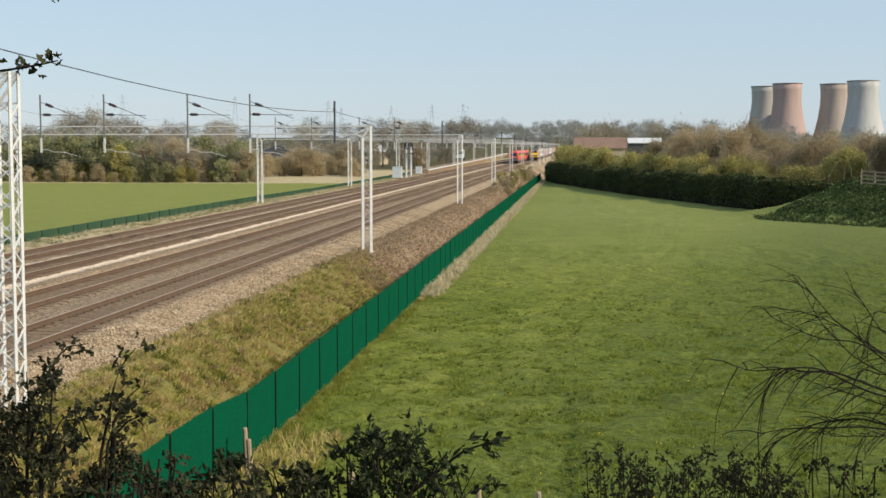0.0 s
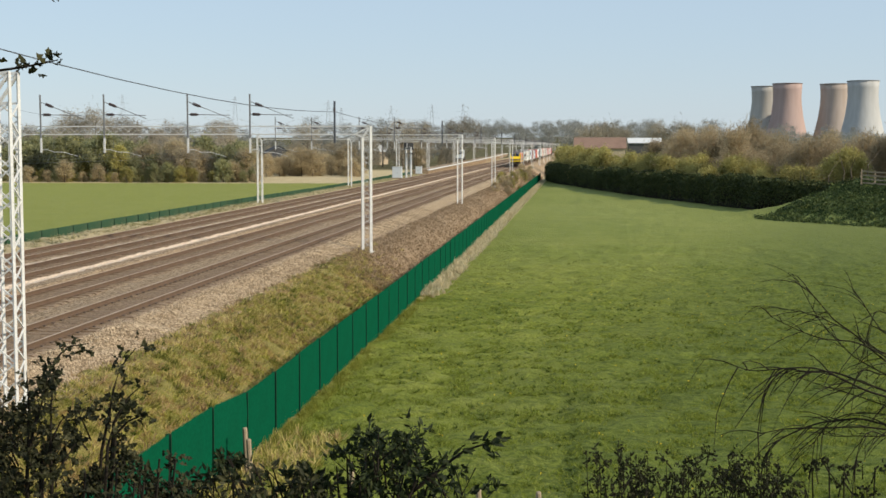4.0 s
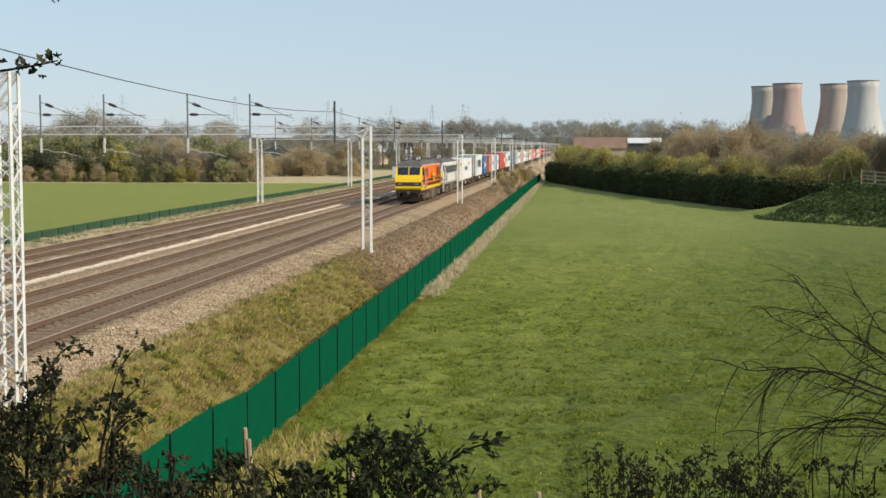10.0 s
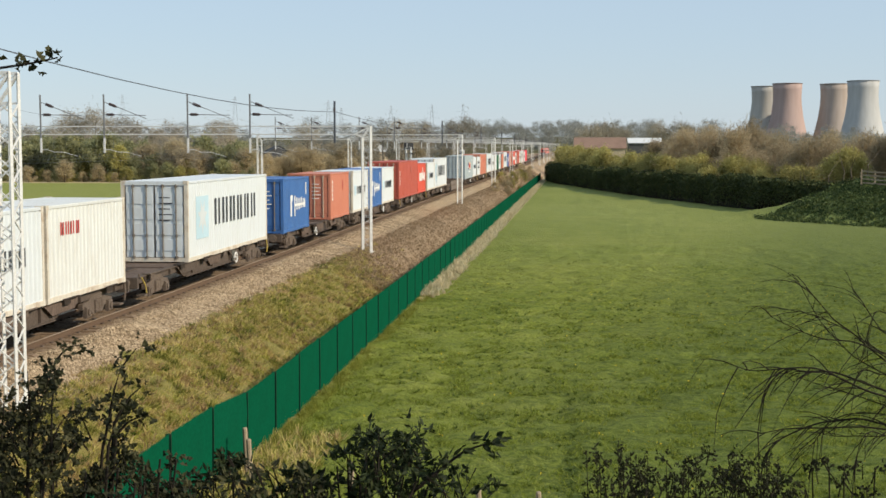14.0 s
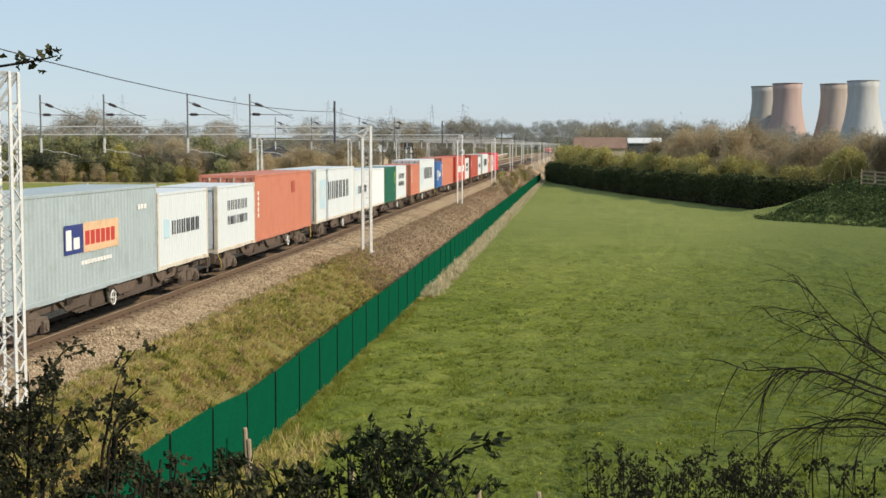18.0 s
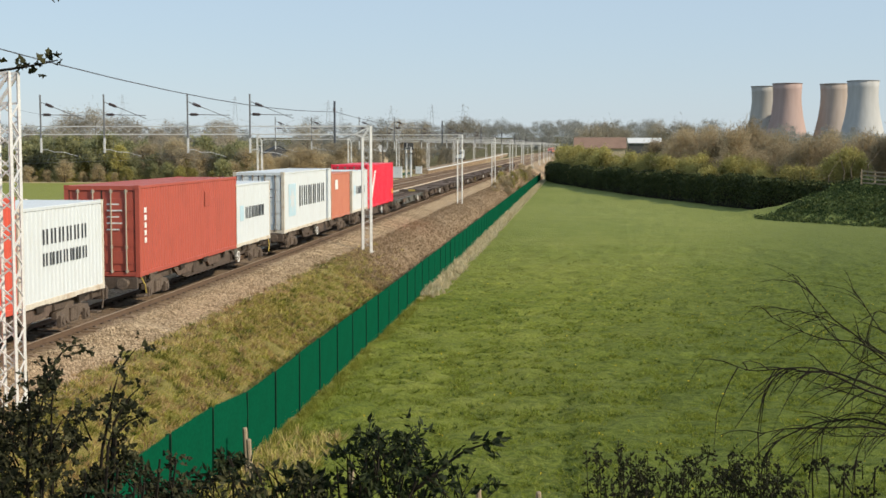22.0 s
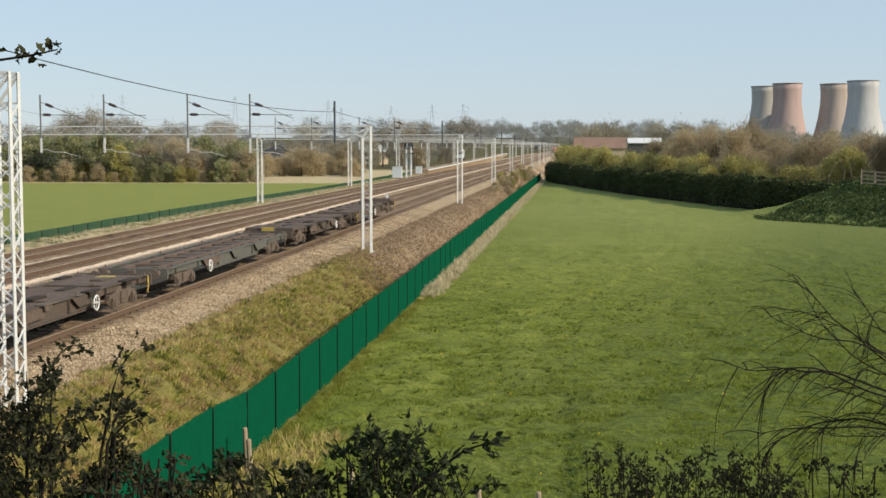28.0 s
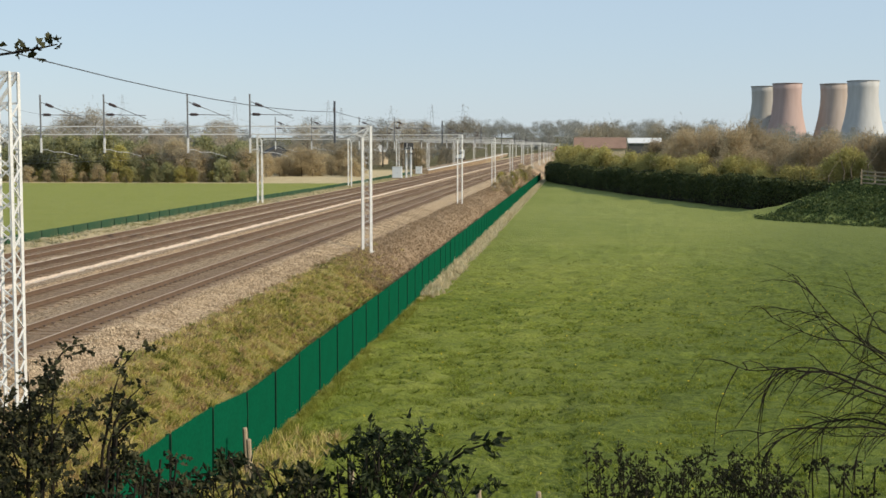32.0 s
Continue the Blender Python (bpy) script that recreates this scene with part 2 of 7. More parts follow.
def ballast_mat():
    m, nt, b = base_mat("granite ballast", 0.9)
    co = place(nt)
    sep = nt.nodes.new("ShaderNodeSeparateXYZ")
    nt.links.new(co, sep.inputs[0])
    vo = nt.nodes.new("ShaderNodeTexVoronoi")
    vo.inputs["Scale"].default_value = 17.0
    nt.links.new(co, vo.inputs["Vector"])
    sp = nt.nodes.new("ShaderNodeSeparateColor")
    nt.links.new(vo.outputs["Color"], sp.inputs[0])
    n2, n3 = noise_of(nt, 0.5, 4, 0.6, co), noise_of(nt, 5, 4, 0.6, co)
    stone = ramp(nt, sp.outputs[0], ((0.0, (0.13, 0.092, 0.055)), (0.5, (0.36, 0.268, 0.165)), (1.0, (0.64, 0.50, 0.335))))
    brown = ramp(nt, sp.outputs[0], ((0.0, (0.125, 0.083, 0.051)), (0.5, (0.205, 0.143, 0.089)), (1.0, (0.30, 0.215, 0.138))))
    pale = ramp(nt, sp.outputs[0], ((0.0, (0.50, 0.40, 0.31)), (1.0, (0.74, 0.62, 0.50))))
    x = math_of(nt, "MULTIPLY_ADD", n2, 0.5, math_of(nt, "ADD", sep.outputs[0], -0.25))

    def band(lo, hi, soft, v=x):
        a = nt.nodes.new("ShaderNodeMapRange")
        a.interpolation_type = "SMOOTHSTEP"
        a.inputs["From Min"].default_value, a.inputs["From Max"].default_value = lo - soft, lo + soft
        nt.links.new(v, a.inputs["Value"])
        c = nt.nodes.new("ShaderNodeMapRange")
        c.interpolation_type = "SMOOTHSTEP"
        c.inputs["From Min"].default_value, c.inputs["From Max"].default_value = hi - soft, hi + soft
        c.inputs["To Min"].default_value, c.inputs["To Max"].default_value = 1.0, 0.0
        nt.links.new(v, c.inputs["Value"])
        return math_of(nt, "MULTIPLY", a.outputs[0], c.outputs[0])

    col = mixed(nt, math_of(nt, "MULTIPLY_ADD", n3, 0.5, 0.25), brown, stone)
    col = mixed(nt, band(-13.75, -5, 0.25), col, stone)
    for c in (-14.95, -18.5, -22.9, -26.35):
        col = mixed(nt, math_of(nt, "MULTIPLY", band(c - 1.25, c + 1.1, 0.25), 0.9), col, brown)
    col = mixed(nt, math_of(nt, "MULTIPLY", band(-21.66, -21.20, 0.05, sep.outputs[0]), math_of(nt, "MULTIPLY_ADD", n3, 0.5, 0.65)), col, pale)
    col = mixed(nt, math_of(nt, "MULTIPLY", band(-24.75, -24.45, 0.1), 0.7), col, pale)
    nt.links.new(col, b.inputs["Base Color"])
    bn = nt.nodes.new("ShaderNodeBump")
    bn.inputs["Strength"].default_value, bn.inputs["Distance"].default_value = 0.9, 0.05
    nt.links.new(math_of(nt, "SUBTRACT", 1.0, vo.outputs["Distance"]), bn.inputs["Height"])
    nt.links.new(bn.outputs[0], b.inputs["Normal"])
    return m


GROUND, BALLAST = ground_mat(), ballast_mat()


# ---- mesh helpers ----
class Shape:
    """Collects vertices and faces of one mesh."""

    def __init__(self):
        self.v, self.f = [], []

    def add(self, vs, fs):
        k = len(self.v)
        self.v += [tuple(p) for p in vs]
        self.f += [tuple(i + k for i in q) for q in fs]
        return self

    def box(self, x0, y0, z0, x1, y1, z1, cut=0.0):
        """Box between two corners; cut: chamfer along its four y edges."""
        x0, x1, y0, y1, z0, z1 = min(x0, x1), max(x0, x1), min(y0, y1), max(y0, y1), min(z0, z1), max(z0, z1)
        if cut:
            c = min(cut, (x1 - x0) / 2.01, (z1 - z0) / 2.01)
            return self.prism([(x0 + c, z0), (x1 - c, z0), (x1, z0 + c), (x1, z1 - c), (x1 - c, z1), (x0 + c, z1), (x0, z1 - c), (x0, z0 + c)], y0, y1)
        return self.add([(x0, y0, z0), (x1, y0, z0), (x1, y1, z0), (x0, y1, z0), (x0, y0, z1), (x1, y0, z1), (x1, y1, z1), (x0, y1, z1)],
                        [(0, 3, 2, 1), (4, 5, 6, 7), (0, 1, 5, 4), (1, 2, 6, 5), (2, 3, 7, 6), (3, 0, 4, 7)])

    def prism(self, xz, y0, y1):
        """Outline in x, z (counter-clockwise seen from -y) drawn out along y."""
        n = len(xz)
        return self.add([(x, y0, z) for x, z in xz] + [(x, y1, z) for x, z in xz],
                        [tuple(range(n)), tuple(range(2 * n - 1, n - 1, -1))] + [((i + 1) % n, i, i + n, (i + 1) % n + n) for i in range(n)])

    def tube(self, pts, radii, n=5, ends=True):
        pts = [Vector(p) for p in pts]
        if isinstance(radii, (int, float)):
            radii = [radii] * len(pts)
        rings = []
        for i, p in enumerate(pts):
            d = (pts[min(i + 1, len(pts) - 1)] - pts[max(i - 1, 0)])
            d = d.normalized() if d.length > 1e-9 else Vector((0, 0, 1))
            a = d.orthogonal().normalized() if abs(d.z) > 0.95 else d.cross(Vector((0, 0, 1))).normalized()
            b = d.cross(a)
            rings.append([p + radii[i] * (math.cos(t) * a + math.sin(t) * b) for t in (2 * math.pi * (k + 0.5) / n for k in range(n))])
        fs = [(r * n + k, r * n + (k + 1) % n, (r + 1) * n + (k + 1) % n, (r + 1) * n + k) for r in range(len(pts) - 1) for k in range(n)]
        if ends:
            fs += [tuple(range(n - 1, -1, -1)), tuple((len(pts) - 1) * n + k for k in range(n))]
        return self.add([q for r in rings for q in r], fs)

    def bar(self, a, b, w=0.05):
        return self.tube([a, b], w * 0.707, 4)

    def disc(self, c, axis, r, depth, n=20):
        c, axis = Vector(c), Vector(axis).normalized()
        return self.tube([c - axis * depth / 2, c + axis * depth / 2], r, n)

    def mesh(self, name, *mats, smooth=False):
        me = bpy.data.meshes.new(name)
        me.from_pydata(self.v, [], self.f)
        for m in mats:
            me.materials.append(m)
        if smooth:
            me.shade_smooth()
        me.update()
        return me


def mesh_np(name, v, f, *mats):
    me = bpy.data.meshes.new(name)
    me.from_pydata(np.asarray(v, float).tolist(), [], np.asarray(f).tolist())
    for m in mats:
        me.materials.append(m)
    me.update()
    return me


def part(name, shape, material, parent, label="", smooth=False):
    """Links a shape as one mesh object under a thing or a part."""
    me = shape if isinstance(shape, bpy.types.Mesh) else shape.mesh(name, material, smooth=smooth)
    ob = new(name, me)
    ob.parent = parent
    if label:
        ob["label"] = label
    return ob


def thing(name, label, category, m=None, group="", kind="", data=None):
    ob = new(name, data)
    if m is not None:
        ob.matrix_basis = m
    return tagged(ob, label, category, group, kind)


def flakes(centres, size, seed, long=1.0, up=0.0):
    """Small four-cornered leaves of random turn round the given centres."""
    r = np.random.default_rng(seed)
    c = np.asarray(centres, float)
    n = len(c)
    a = r.normal(size=(n, 3))
    a[:, 2] += up
    a /= np.linalg.norm(a, axis=1, keepdims=True)
    b = np.cross(a, r.normal(size=(n, 3)))
    b /= np.linalg.norm(b, axis=1, keepdims=True)
    s = (np.asarray(size) * r.uniform(0.6, 1.35, n))[:, None]
    a, b = a * s * long, b * s
    v = np.stack([c - a, c - 0.12 * a + 0.5 * b, c + a, c - 0.12 * a - 0.5 * b], 1).reshape(-1, 3)
    return v, np.arange(4 * n).reshape(-1, 4)


# ---- ground ----
TRACKS = (-14.95, -18.5, -22.9, -26.35)
FIELD_Z, CROP_Z = -2.35, -2.05


def smooth(a, b, v):
    t = np.clip((v - a) / (b - a), 0, 1)
    return t * t * (3 - 2 * t)


def height(x, y):
    """Ground level at x, y."""
    x, y = np.asarray(x, float), np.asarray(y, float)
    wave = 0.10 * np.sin(x * 0.21 + y * 0.05) * np.cos(y * 0.09 - x * 0.04) + 0.05 * np.sin(x * 0.7 + 1.3) * np.sin(y * 0.31)
    z = FIELD_Z + wave * smooth(-7.5, -3, x)
    z = z + (-0.55 - z) * (1 - smooth(-12.2, -7.9, x))
    hump = np.exp(-((x + 10.3) / 1.3) ** 2) * smooth(64, 82, y) * (0.75 + 0.25 * np.sin(y * 0.23) * np.sin(y * 0.071)) * (1 - smooth(330, 420, y))
    z = z + 0.55 * hump
    z = z + 0.32 * (1 - smooth(26.3, 31.5, y)) * np.exp(-((x + 7.6) / 1.4) ** 2)
    left = CROP_Z + 0.08 * np.sin(x * 0.05) * np.sin(y * 0.04)
    z = np.where(x < -29.0, -0.55 + (left + 0.55) * smooth(32.4, 34.3, -x), z)
    # road ramp beyond the pasture
    e = (x - 19.7) * 0.848 + (y - 138) * 0.527
    s = (x - 19.7) * 0.527 - (y - 138) * 0.848
    ramp_z = np.minimum(1.5, FIELD_Z + 0.35 * np.clip(e, 0, None)) + 0.12 * np.sin(x * 0.8) * np.sin(y * 0.6 + 1)
    ramp_z = FIELD_Z + (ramp_z - FIELD_Z) * smooth(-16, 2, s) * smooth(0, 4, e) * (1 - smooth(60, 110, e))
    z = np.maximum(z, np.where(x > 0, ramp_z, -9))
    # bank on which the camera stands
    hill = 3.45 - 0.50 * np.clip(y - 1.2, 0, None) - 0.5 * np.clip(-14 - y, 0, None) - 0.75 * np.clip(-3.2 - x, 0, None)
    hill = np.where(x > -8.0, hill, -9)
    z = z + 19.0 * smooth(1150, 1950, y)
    return np.maximum(z, hill)


def build_ground():
    xs = np.unique(np.concatenate([-np.geomspace(60, 4200, 16), np.arange(-60, -34, 2.0), np.arange(-34, -13, 0.5), np.arange(-13, 22, 0.3), np.arange(22, 60, 1.5), np.geomspace(60, 4200, 16)]))
    ys = np.unique(np.concatenate([np.arange(-700, -30, 60.0), np.arange(-30, 14, 1.0), np.arange(14, 24, 0.8), np.arange(24, 84, 0.32), np.arange(84, 110, 0.8), np.arange(110, 330, 2.5), np.geomspace(330, 4600, 24)]))
    gx, gy = np.meshgrid(xs, ys)
    gz = height(gx, gy)
    r = np.random.default_rng(3)
    rough = np.where((gx > -12) & (gx < -7.6), np.where(gy > 62, 0.018, 0.055), 0.052) * ((gy > 5) & (gy < 200)) * np.where(gy > 100, 0.35, 1.0)
    fine = r.normal(size=gz.shape)
    soft = sum(np.roll(np.roll(fine, a, 0), b, 1) for a in (-1, 0, 1) for b in (-1, 0, 1)) / 3
    gz = gz + (0.45 * r.normal(size=gz.shape) + soft) * rough * ((gx > -13) | (gx < -30))
    v = np.stack([gx, gy, gz], -1).reshape(-1, 3)
    nx, ny = len(xs), len(ys)
    i = np.arange(nx * ny).reshape(ny, nx)
    f = np.stack([i[:-1, :-1], i[:-1, 1:], i[1:, 1:], i[1:, :-1]], -1).reshape(-1, 4)
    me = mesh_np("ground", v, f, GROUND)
    me.shade_smooth()
    return thing("ground", "green pasture, crop field and rough railway bank", "ground", kind="structure", data=me)


def build_ballast():
    s = Shape()
    top = -0.20
    outline = [(-29.9, -0.75), (-12.0, -0.72), (-11.75, -0.60), (-12.6, -0.42), (-13.3, top - 0.02)]
    for k, c in enumerate(TRACKS):
        outline += [(c + 1.3, top), (c + 0.95, top + 0.022), (c - 0.95, top + 0.022), (c - 1.3, top)]
        if k == 1:
            outline += [(c - 1.9, top - 0.16), (c - 2.1, top - 0.04), (c - 2.9, top - 0.04), (c - 3.05, top - 0.16)]
    outline += [(-28.4, -0.34), (-29.9, -0.60)]
    ys = list(np.arange(-40, 130, 0.5)) + list(np.arange(130, 420, 8.0)) + list(np.geomspace(420, 2600, 14))
    ys = [-700.0, -350.0] + ys
    r = np.random.default_rng(5)
    n = len(outline)
    vs = []
    for y in ys:
        for k, (x, z) in enumerate(outline):
            soft = k in (2, 3, 4)
            vs.append((x + (r.normal() * 0.07 if soft else 0), y, z + (r.normal() * 0.02 if k > 1 else 0)))
    fs = [(a * n + (k + 1) % n, a * n + k, (a + 1) * n + k, (a + 1) * n + (k + 1) % n) for a in range(len(ys) - 1) for k in range(n)]
    s.add(vs, fs)
    return thing("ballast", "grey-brown granite ballast under four tracks", "ballast", kind="structure", data=s.mesh("ballast", BALLAST))


def build_rails(k, c):
    t = thing("track_%d" % (k + 1), "straight railway track with rusty rails on stained sleepers", "railway track", pose(c, 0, 0), kind="structure")
    for side in (-1, 1):
        x = side * 0.7525
        s = Shape()
        s.prism([(x - 0.07, -0.155), (x + 0.07, -0.155), (x + 0.07, -0.135), (x + 0.012, -0.12), (x + 0.012, -0.045), (x + 0.035, -0.035),
                 (x + 0.035, -0.006), (x - 0.035, -0.006), (x - 0.035, -0.035), (x - 0.012, -0.045), (x - 0.012, -0.12), (x - 0.07, -0.135)], -700, 2600)
        rail = part("rail", s, RAIL_RUST, t)
        h = Shape().box(x - 0.031, -700, -0.0055, x + 0.031, 2600, 0.0)
        part("rail_head", h, RAIL_TOP, rail, "polished steel rail head")
    return t


# ---- lineside fences ----
def pale_panel(length, tall, w=0.07, gap=0.105):
    """Pales pressed out of one profiled sheet, with pointed tops and two rails rolled into its back."""
    s = Shape()
    prof, y = [], 0.04
    while y + gap < length - 0.02:
        prof += [(y, 0.0, tall - 0.07), (y + w * 0.5, 0.026, tall), (y + w, 0.0, tall - 0.07), (y + w + 0.008, -0.022, tall - 0.30), (y + gap - 0.008, -0.022, tall - 0.30)]
        y += gap
    n = len(prof)
    zs = (0.03, 0.30, 0.36, tall - 0.44, tall - 0.38)
    vs = [(x - (0.03 if k in (1, 2, 3, 4) and x < -0.01 else 0), a, z) for k, z in enumerate(zs) for a, x, t in prof] + [(x, a, t) for a, x, t in prof]
    s.add(vs, [(r * n + i, r * n + i + 1, (r + 1) * n + i + 1, (r + 1) * n + i) for r in range(5) for i in range(n - 1)])
    return s


def build_fence(x, ys, bay, base, tall, label, group, mat_a, mat_b, gap=0.105, lean=0.0):
    t = thing("palisade_fence", label, "fence", pose(x, 0, 0), group=group)
    panel = pale_panel(bay, tall, gap=gap).mesh("panel", mat_a)
    post = Shape().box(-0.04, -0.022, -0.5, 0.075, 0.022, tall - 0.04, 0.01).mesh("post", mat_b)
    r = np.random.default_rng(int(abs(x) * 10))
    for y in ys:
        z = base(y)
        p = part("post", post, None, t)
        p.matrix_basis = pose(0, y, z, 0, r.normal() * lean, 0)
        q = part("panel", panel, None, t)
        q.matrix_basis = pose(0.03, y, z + r.normal() * 0.012, math.degrees(math.atan2(base(y + bay) - z, bay)), r.normal() * lean, 0)
    return t


# ---- overhead gantries ----
MAST_GREY = paint("weathered grey mast steel", (0.20, 0.205, 0.21), 0.6, 0, (0.12, 0.11, 0.10), 0.4)


def lattice(s, a, b, half, n, chord=0.055, brace=0.028):
    """Square lattice column or beam from a to b, with zigzag bracing on its four faces."""
    a, b = Vector(a), Vector(b)
    d = (b - a).normalized()
    e1 = Vector((0, 1, 0)) if abs(d.y) < 0.9 else Vector((1, 0, 0))
    e2 = d.cross(e1).normalized()
    ha, hb = (half, half) if isinstance(half, (int, float)) else half
    cs = [(-1, -1), (1, -1), (1, 1), (-1, 1)]

    def at(t, c):
        h = ha + (hb - ha) * t
        return a.lerp(b, t) + e1 * c[0] * h + e2 * c[1] * h

    for c in cs:
        s.bar(at(0, c), at(1, c), chord)
    for k in range(4):
        c, o = cs[k], cs[(k + 1) % 4]
        for i in range(n):
            t0, t1 = i / n, (i + 1) / n
            s.bar(at(t0, c if i % 2 else o), at(t1, o if i % 2 else c), brace)
    return s


def build_gantry(brace):
    g = thing("overhead_gantry", "pale galvanised lattice portal over four tracks", "gantry", pose(0, 0, 0), group="gantries over the railway")
    for x, sgn in ((-11.40, -1), (-31.25, 1)):
        s = lattice(Shape(), (x, 0, -0.75), (x, 0, 5.62), 0.225, 20, 0.06, brace)
        for yy in (-0.225, 0.225):
            s.bar((x - sgn * 0.225, yy, 5.60), (x - sgn * 0.225, yy, 6.21), 0.058)
        s.box(x - 0.35, -0.35, -0.85, x + 0.35, 0.35, -0.62)
        for yy in (-0.225, 0.225):
            s.bar((x + sgn * 0.225, yy, 5.60), (x - sgn * 0.225, yy, 6.195), 0.058)
            s.bar((x + sgn * 0.225, yy, 5.60), (x + sgn * 0.62, yy, 5.77), 0.058)
            s.bar((x + sgn * 0.225, yy, 5.60), (x - sgn * 0.225, yy, 5.62), 0.04)
            s.bar((x - sgn * 0.225, yy, 6.195), (x + sgn * 0.62, yy, 5.77), 0.03)
            s.bar((x - sgn * 0.225, yy, 6.20), (x + sgn * 0.66, yy, 6.20), 0.058)
        part("leg", s, STEEL_PALE, g)
    part("beam", lattice(Shape(), (-30.63, 0, 5.98), (-12.05, 0, 5.98), 0.22, 36, 0.052, brace * 0.9), STEEL_PALE, g)
    for c, off in zip(TRACKS, (2.83, 2.76, 3.08, 3.25)):
        x = c - off
        up = Shape()
        up.box(x - 0.04, -0.30, 5.55, x + 0.04, -0.24, 7.95, 0.01)
        mast = part("mast", up, MAST_GREY, g, "grey upright")
        lo = Shape().box(x - 0.05, -0.29, 4.75, x + 0.05, -0.205, 5.56, 0.01)
        lo.bar((x, -0.25, 4.90), (x + 0.30, -0.25, 4.94), 0.035)
        lo.bar((x + 0.30, -0.25, 4.94), (x + 0.75, -0.25, 4.79), 0.03)
        lo.bar((x + 0.75, -0.25, 4.79), (x + 1.3, -0.25, 4.78), 0.03)
        lo.bar((x + 1.3, -0.25, 4.78), (x + 2.1, -0.25, 4.56), 0.022)
        part("registration_arm", lo, STEEL_PALE, g)
        arm = Shape()
        arm.bar((x, -0.25, 7.55), (x + 2.4, -0.25, 6.62), 0.035)
        arm.bar((x, -0.25, 6.85), (x + 2.35, -0.25, 6.80), 0.04)
        ca = part("cantilever", arm, MAST_GREY, g)
        for t0, z0, z1 in ((0.12, 7.55, 6.62), (0.06, 6.85, 6.80)):
            a, b = Vector((x, -0.25, z0)), Vector((x + 2.4, -0.25, z1))
            ins = Shape()
            for i in range(5):
                q = a.lerp(b, t0 + 0.15 * i / 5 + 0.02)
                ins.disc(q, b - a, 0.085, 0.045, 8)
            ins.tube([a.lerp(b, t0), a.lerp(b, t0 + 0.19)], 0.05, 6)
            part("insulator", ins, INSULATOR, ca)
    up = Shape().box(-13.16, -0.28, 5.3, -13.06, -0.2, 7.55, 0.01)
    part("mast", up, STEEL_DARK, g, "dark upright that carries the feeder wire")
    ins = Shape()
    for i in range(4):
        ins.disc((-13.11, -0.34, 6.96 + 0.06 * i), (0, 0, 1), 0.07, 0.04, 8)
    part("insulator", ins, INSULATOR, g)
    return g


GANTRY_Y = (27.4, 72.6, 131.0, 184.0, 234.0, 282.0, 342.0, 409.0, 464.0, 507.0, 560.0, 622.0, 690.0, 770.0, 856.0)


def build_gantries():
    g = build_gantry(0.030)
    g.matrix_basis = pose(-0.60, GANTRY_Y[0], 0)
    g.scale.z = 1.075
    g = build_gantry(0.017)
    g.matrix_basis = pose(0, GANTRY_Y[1], 0)
    for y in GANTRY_Y[2:]:
        copy_thing(g, pose(0, y, 0))


def span_points(y0, y1, x, z, sag, n=9):
    return [(x, y0 + (y1 - y0) * i / n, z - sag * 4 * (i / n) * (1 - i / n)) for i in range(n + 1)]


def build_wires():
    yy = (-30.0,) + GANTRY_Y
    for c in TRACKS:
        t = thing("overhead_wire", "thin overhead contact wire hung from a sagging carrier", "wire", group="wires over the tracks")
        s = Shape()
        s.tube([(c, yy[0], 4.66), (c, yy[-1], 4.66)], 0.004, 4)
        part("contact_wire", s, STEEL_DARK, t)
        s, d = Shape(), Shape()
        run = []
        for a, b in zip(yy, yy[1:]):
            pts = span_points(a, b, c, 6.62, 0.95)
            run += pts[:-1]
            for q in pts[1:-1]:
                d.tube([q, (c, q[1], 4.66)], 0.002, 3)
        s.tube(run, 0.0045, 4)
        part("carrier_wire", s, STEEL_DARK, t)
        tagged(part("dropper", d, STEEL_DARK, t), kind="stuff")
    run = []
    for a, b in zip(yy, yy[1:]):
        run += [(x, y, z + 0.47 * max(0.0, (72.6 - y) / 45.2)) for x, y, z in span_points(a, b, -13.11, 6.98, 0.42)[:-1]]
    s = Shape().tube(run, 0.016, 5)
    t = thing("feeder_wire", "black feeder wire strung from mast to mast", "wire")
    part("cable", s, STEEL_DARK, t)


# ---- trees ----
HEDGE_LINE = ((-5.2, 300.0), (-4.0, 276.0), (2.5, 240.0), (10.6, 202.0), (18.5, 170.0), (24.0, 154.0), (31.0, 146.0))


def along(line, t):
    d = [0]
    for a, b in zip(line, line[1:]):
        d.append(d[-1] + math.dist(a, b))
    s = t * d[-1]
    for k in range(len(line) - 1):
        if s <= d[k + 1] or k == len(line) - 2:
            u = (s - d[k]) / (d[k + 1] - d[k])
            return tuple(a + (b - a) * u for a, b in zip(line[k], line[k + 1]))


def grow(s, r, p, d, length, radius, depth, tips, spread=0.65, droop=0.0, n=5):
    """One limb with its branches; the ends of the finest ones go into tips."""
    pts, rad = [p], [radius]
    for i in range(3):
        d = (d + Vector(r.normal(size=3)) * 0.16 + Vector((0, 0, -droop))).normalized()
        pts.append(pts[-1] + d * length / 3)
        rad.append(radius * (1 - 0.16 * (i + 1)))
    s.tube(pts, rad, min(n, 4), False)
    if depth == 0:
        tips.append(pts[-1])
        tips.append(pts[-2])
        return
    for k in range(r.integers(2, 4) + (depth > 2)):
        t = r.uniform(0.45, 1.0)
        q = pts[1].lerp(pts[3], t)
        e = (d + Vector(r.normal(size=3)) * spread + Vector((0, 0, 0.10))).normalized()
        grow(s, r, q, e, length * r.uniform(0.6, 0.82), radius * 0.55, depth - 1, tips, spread, droop, max(3, n - 1))


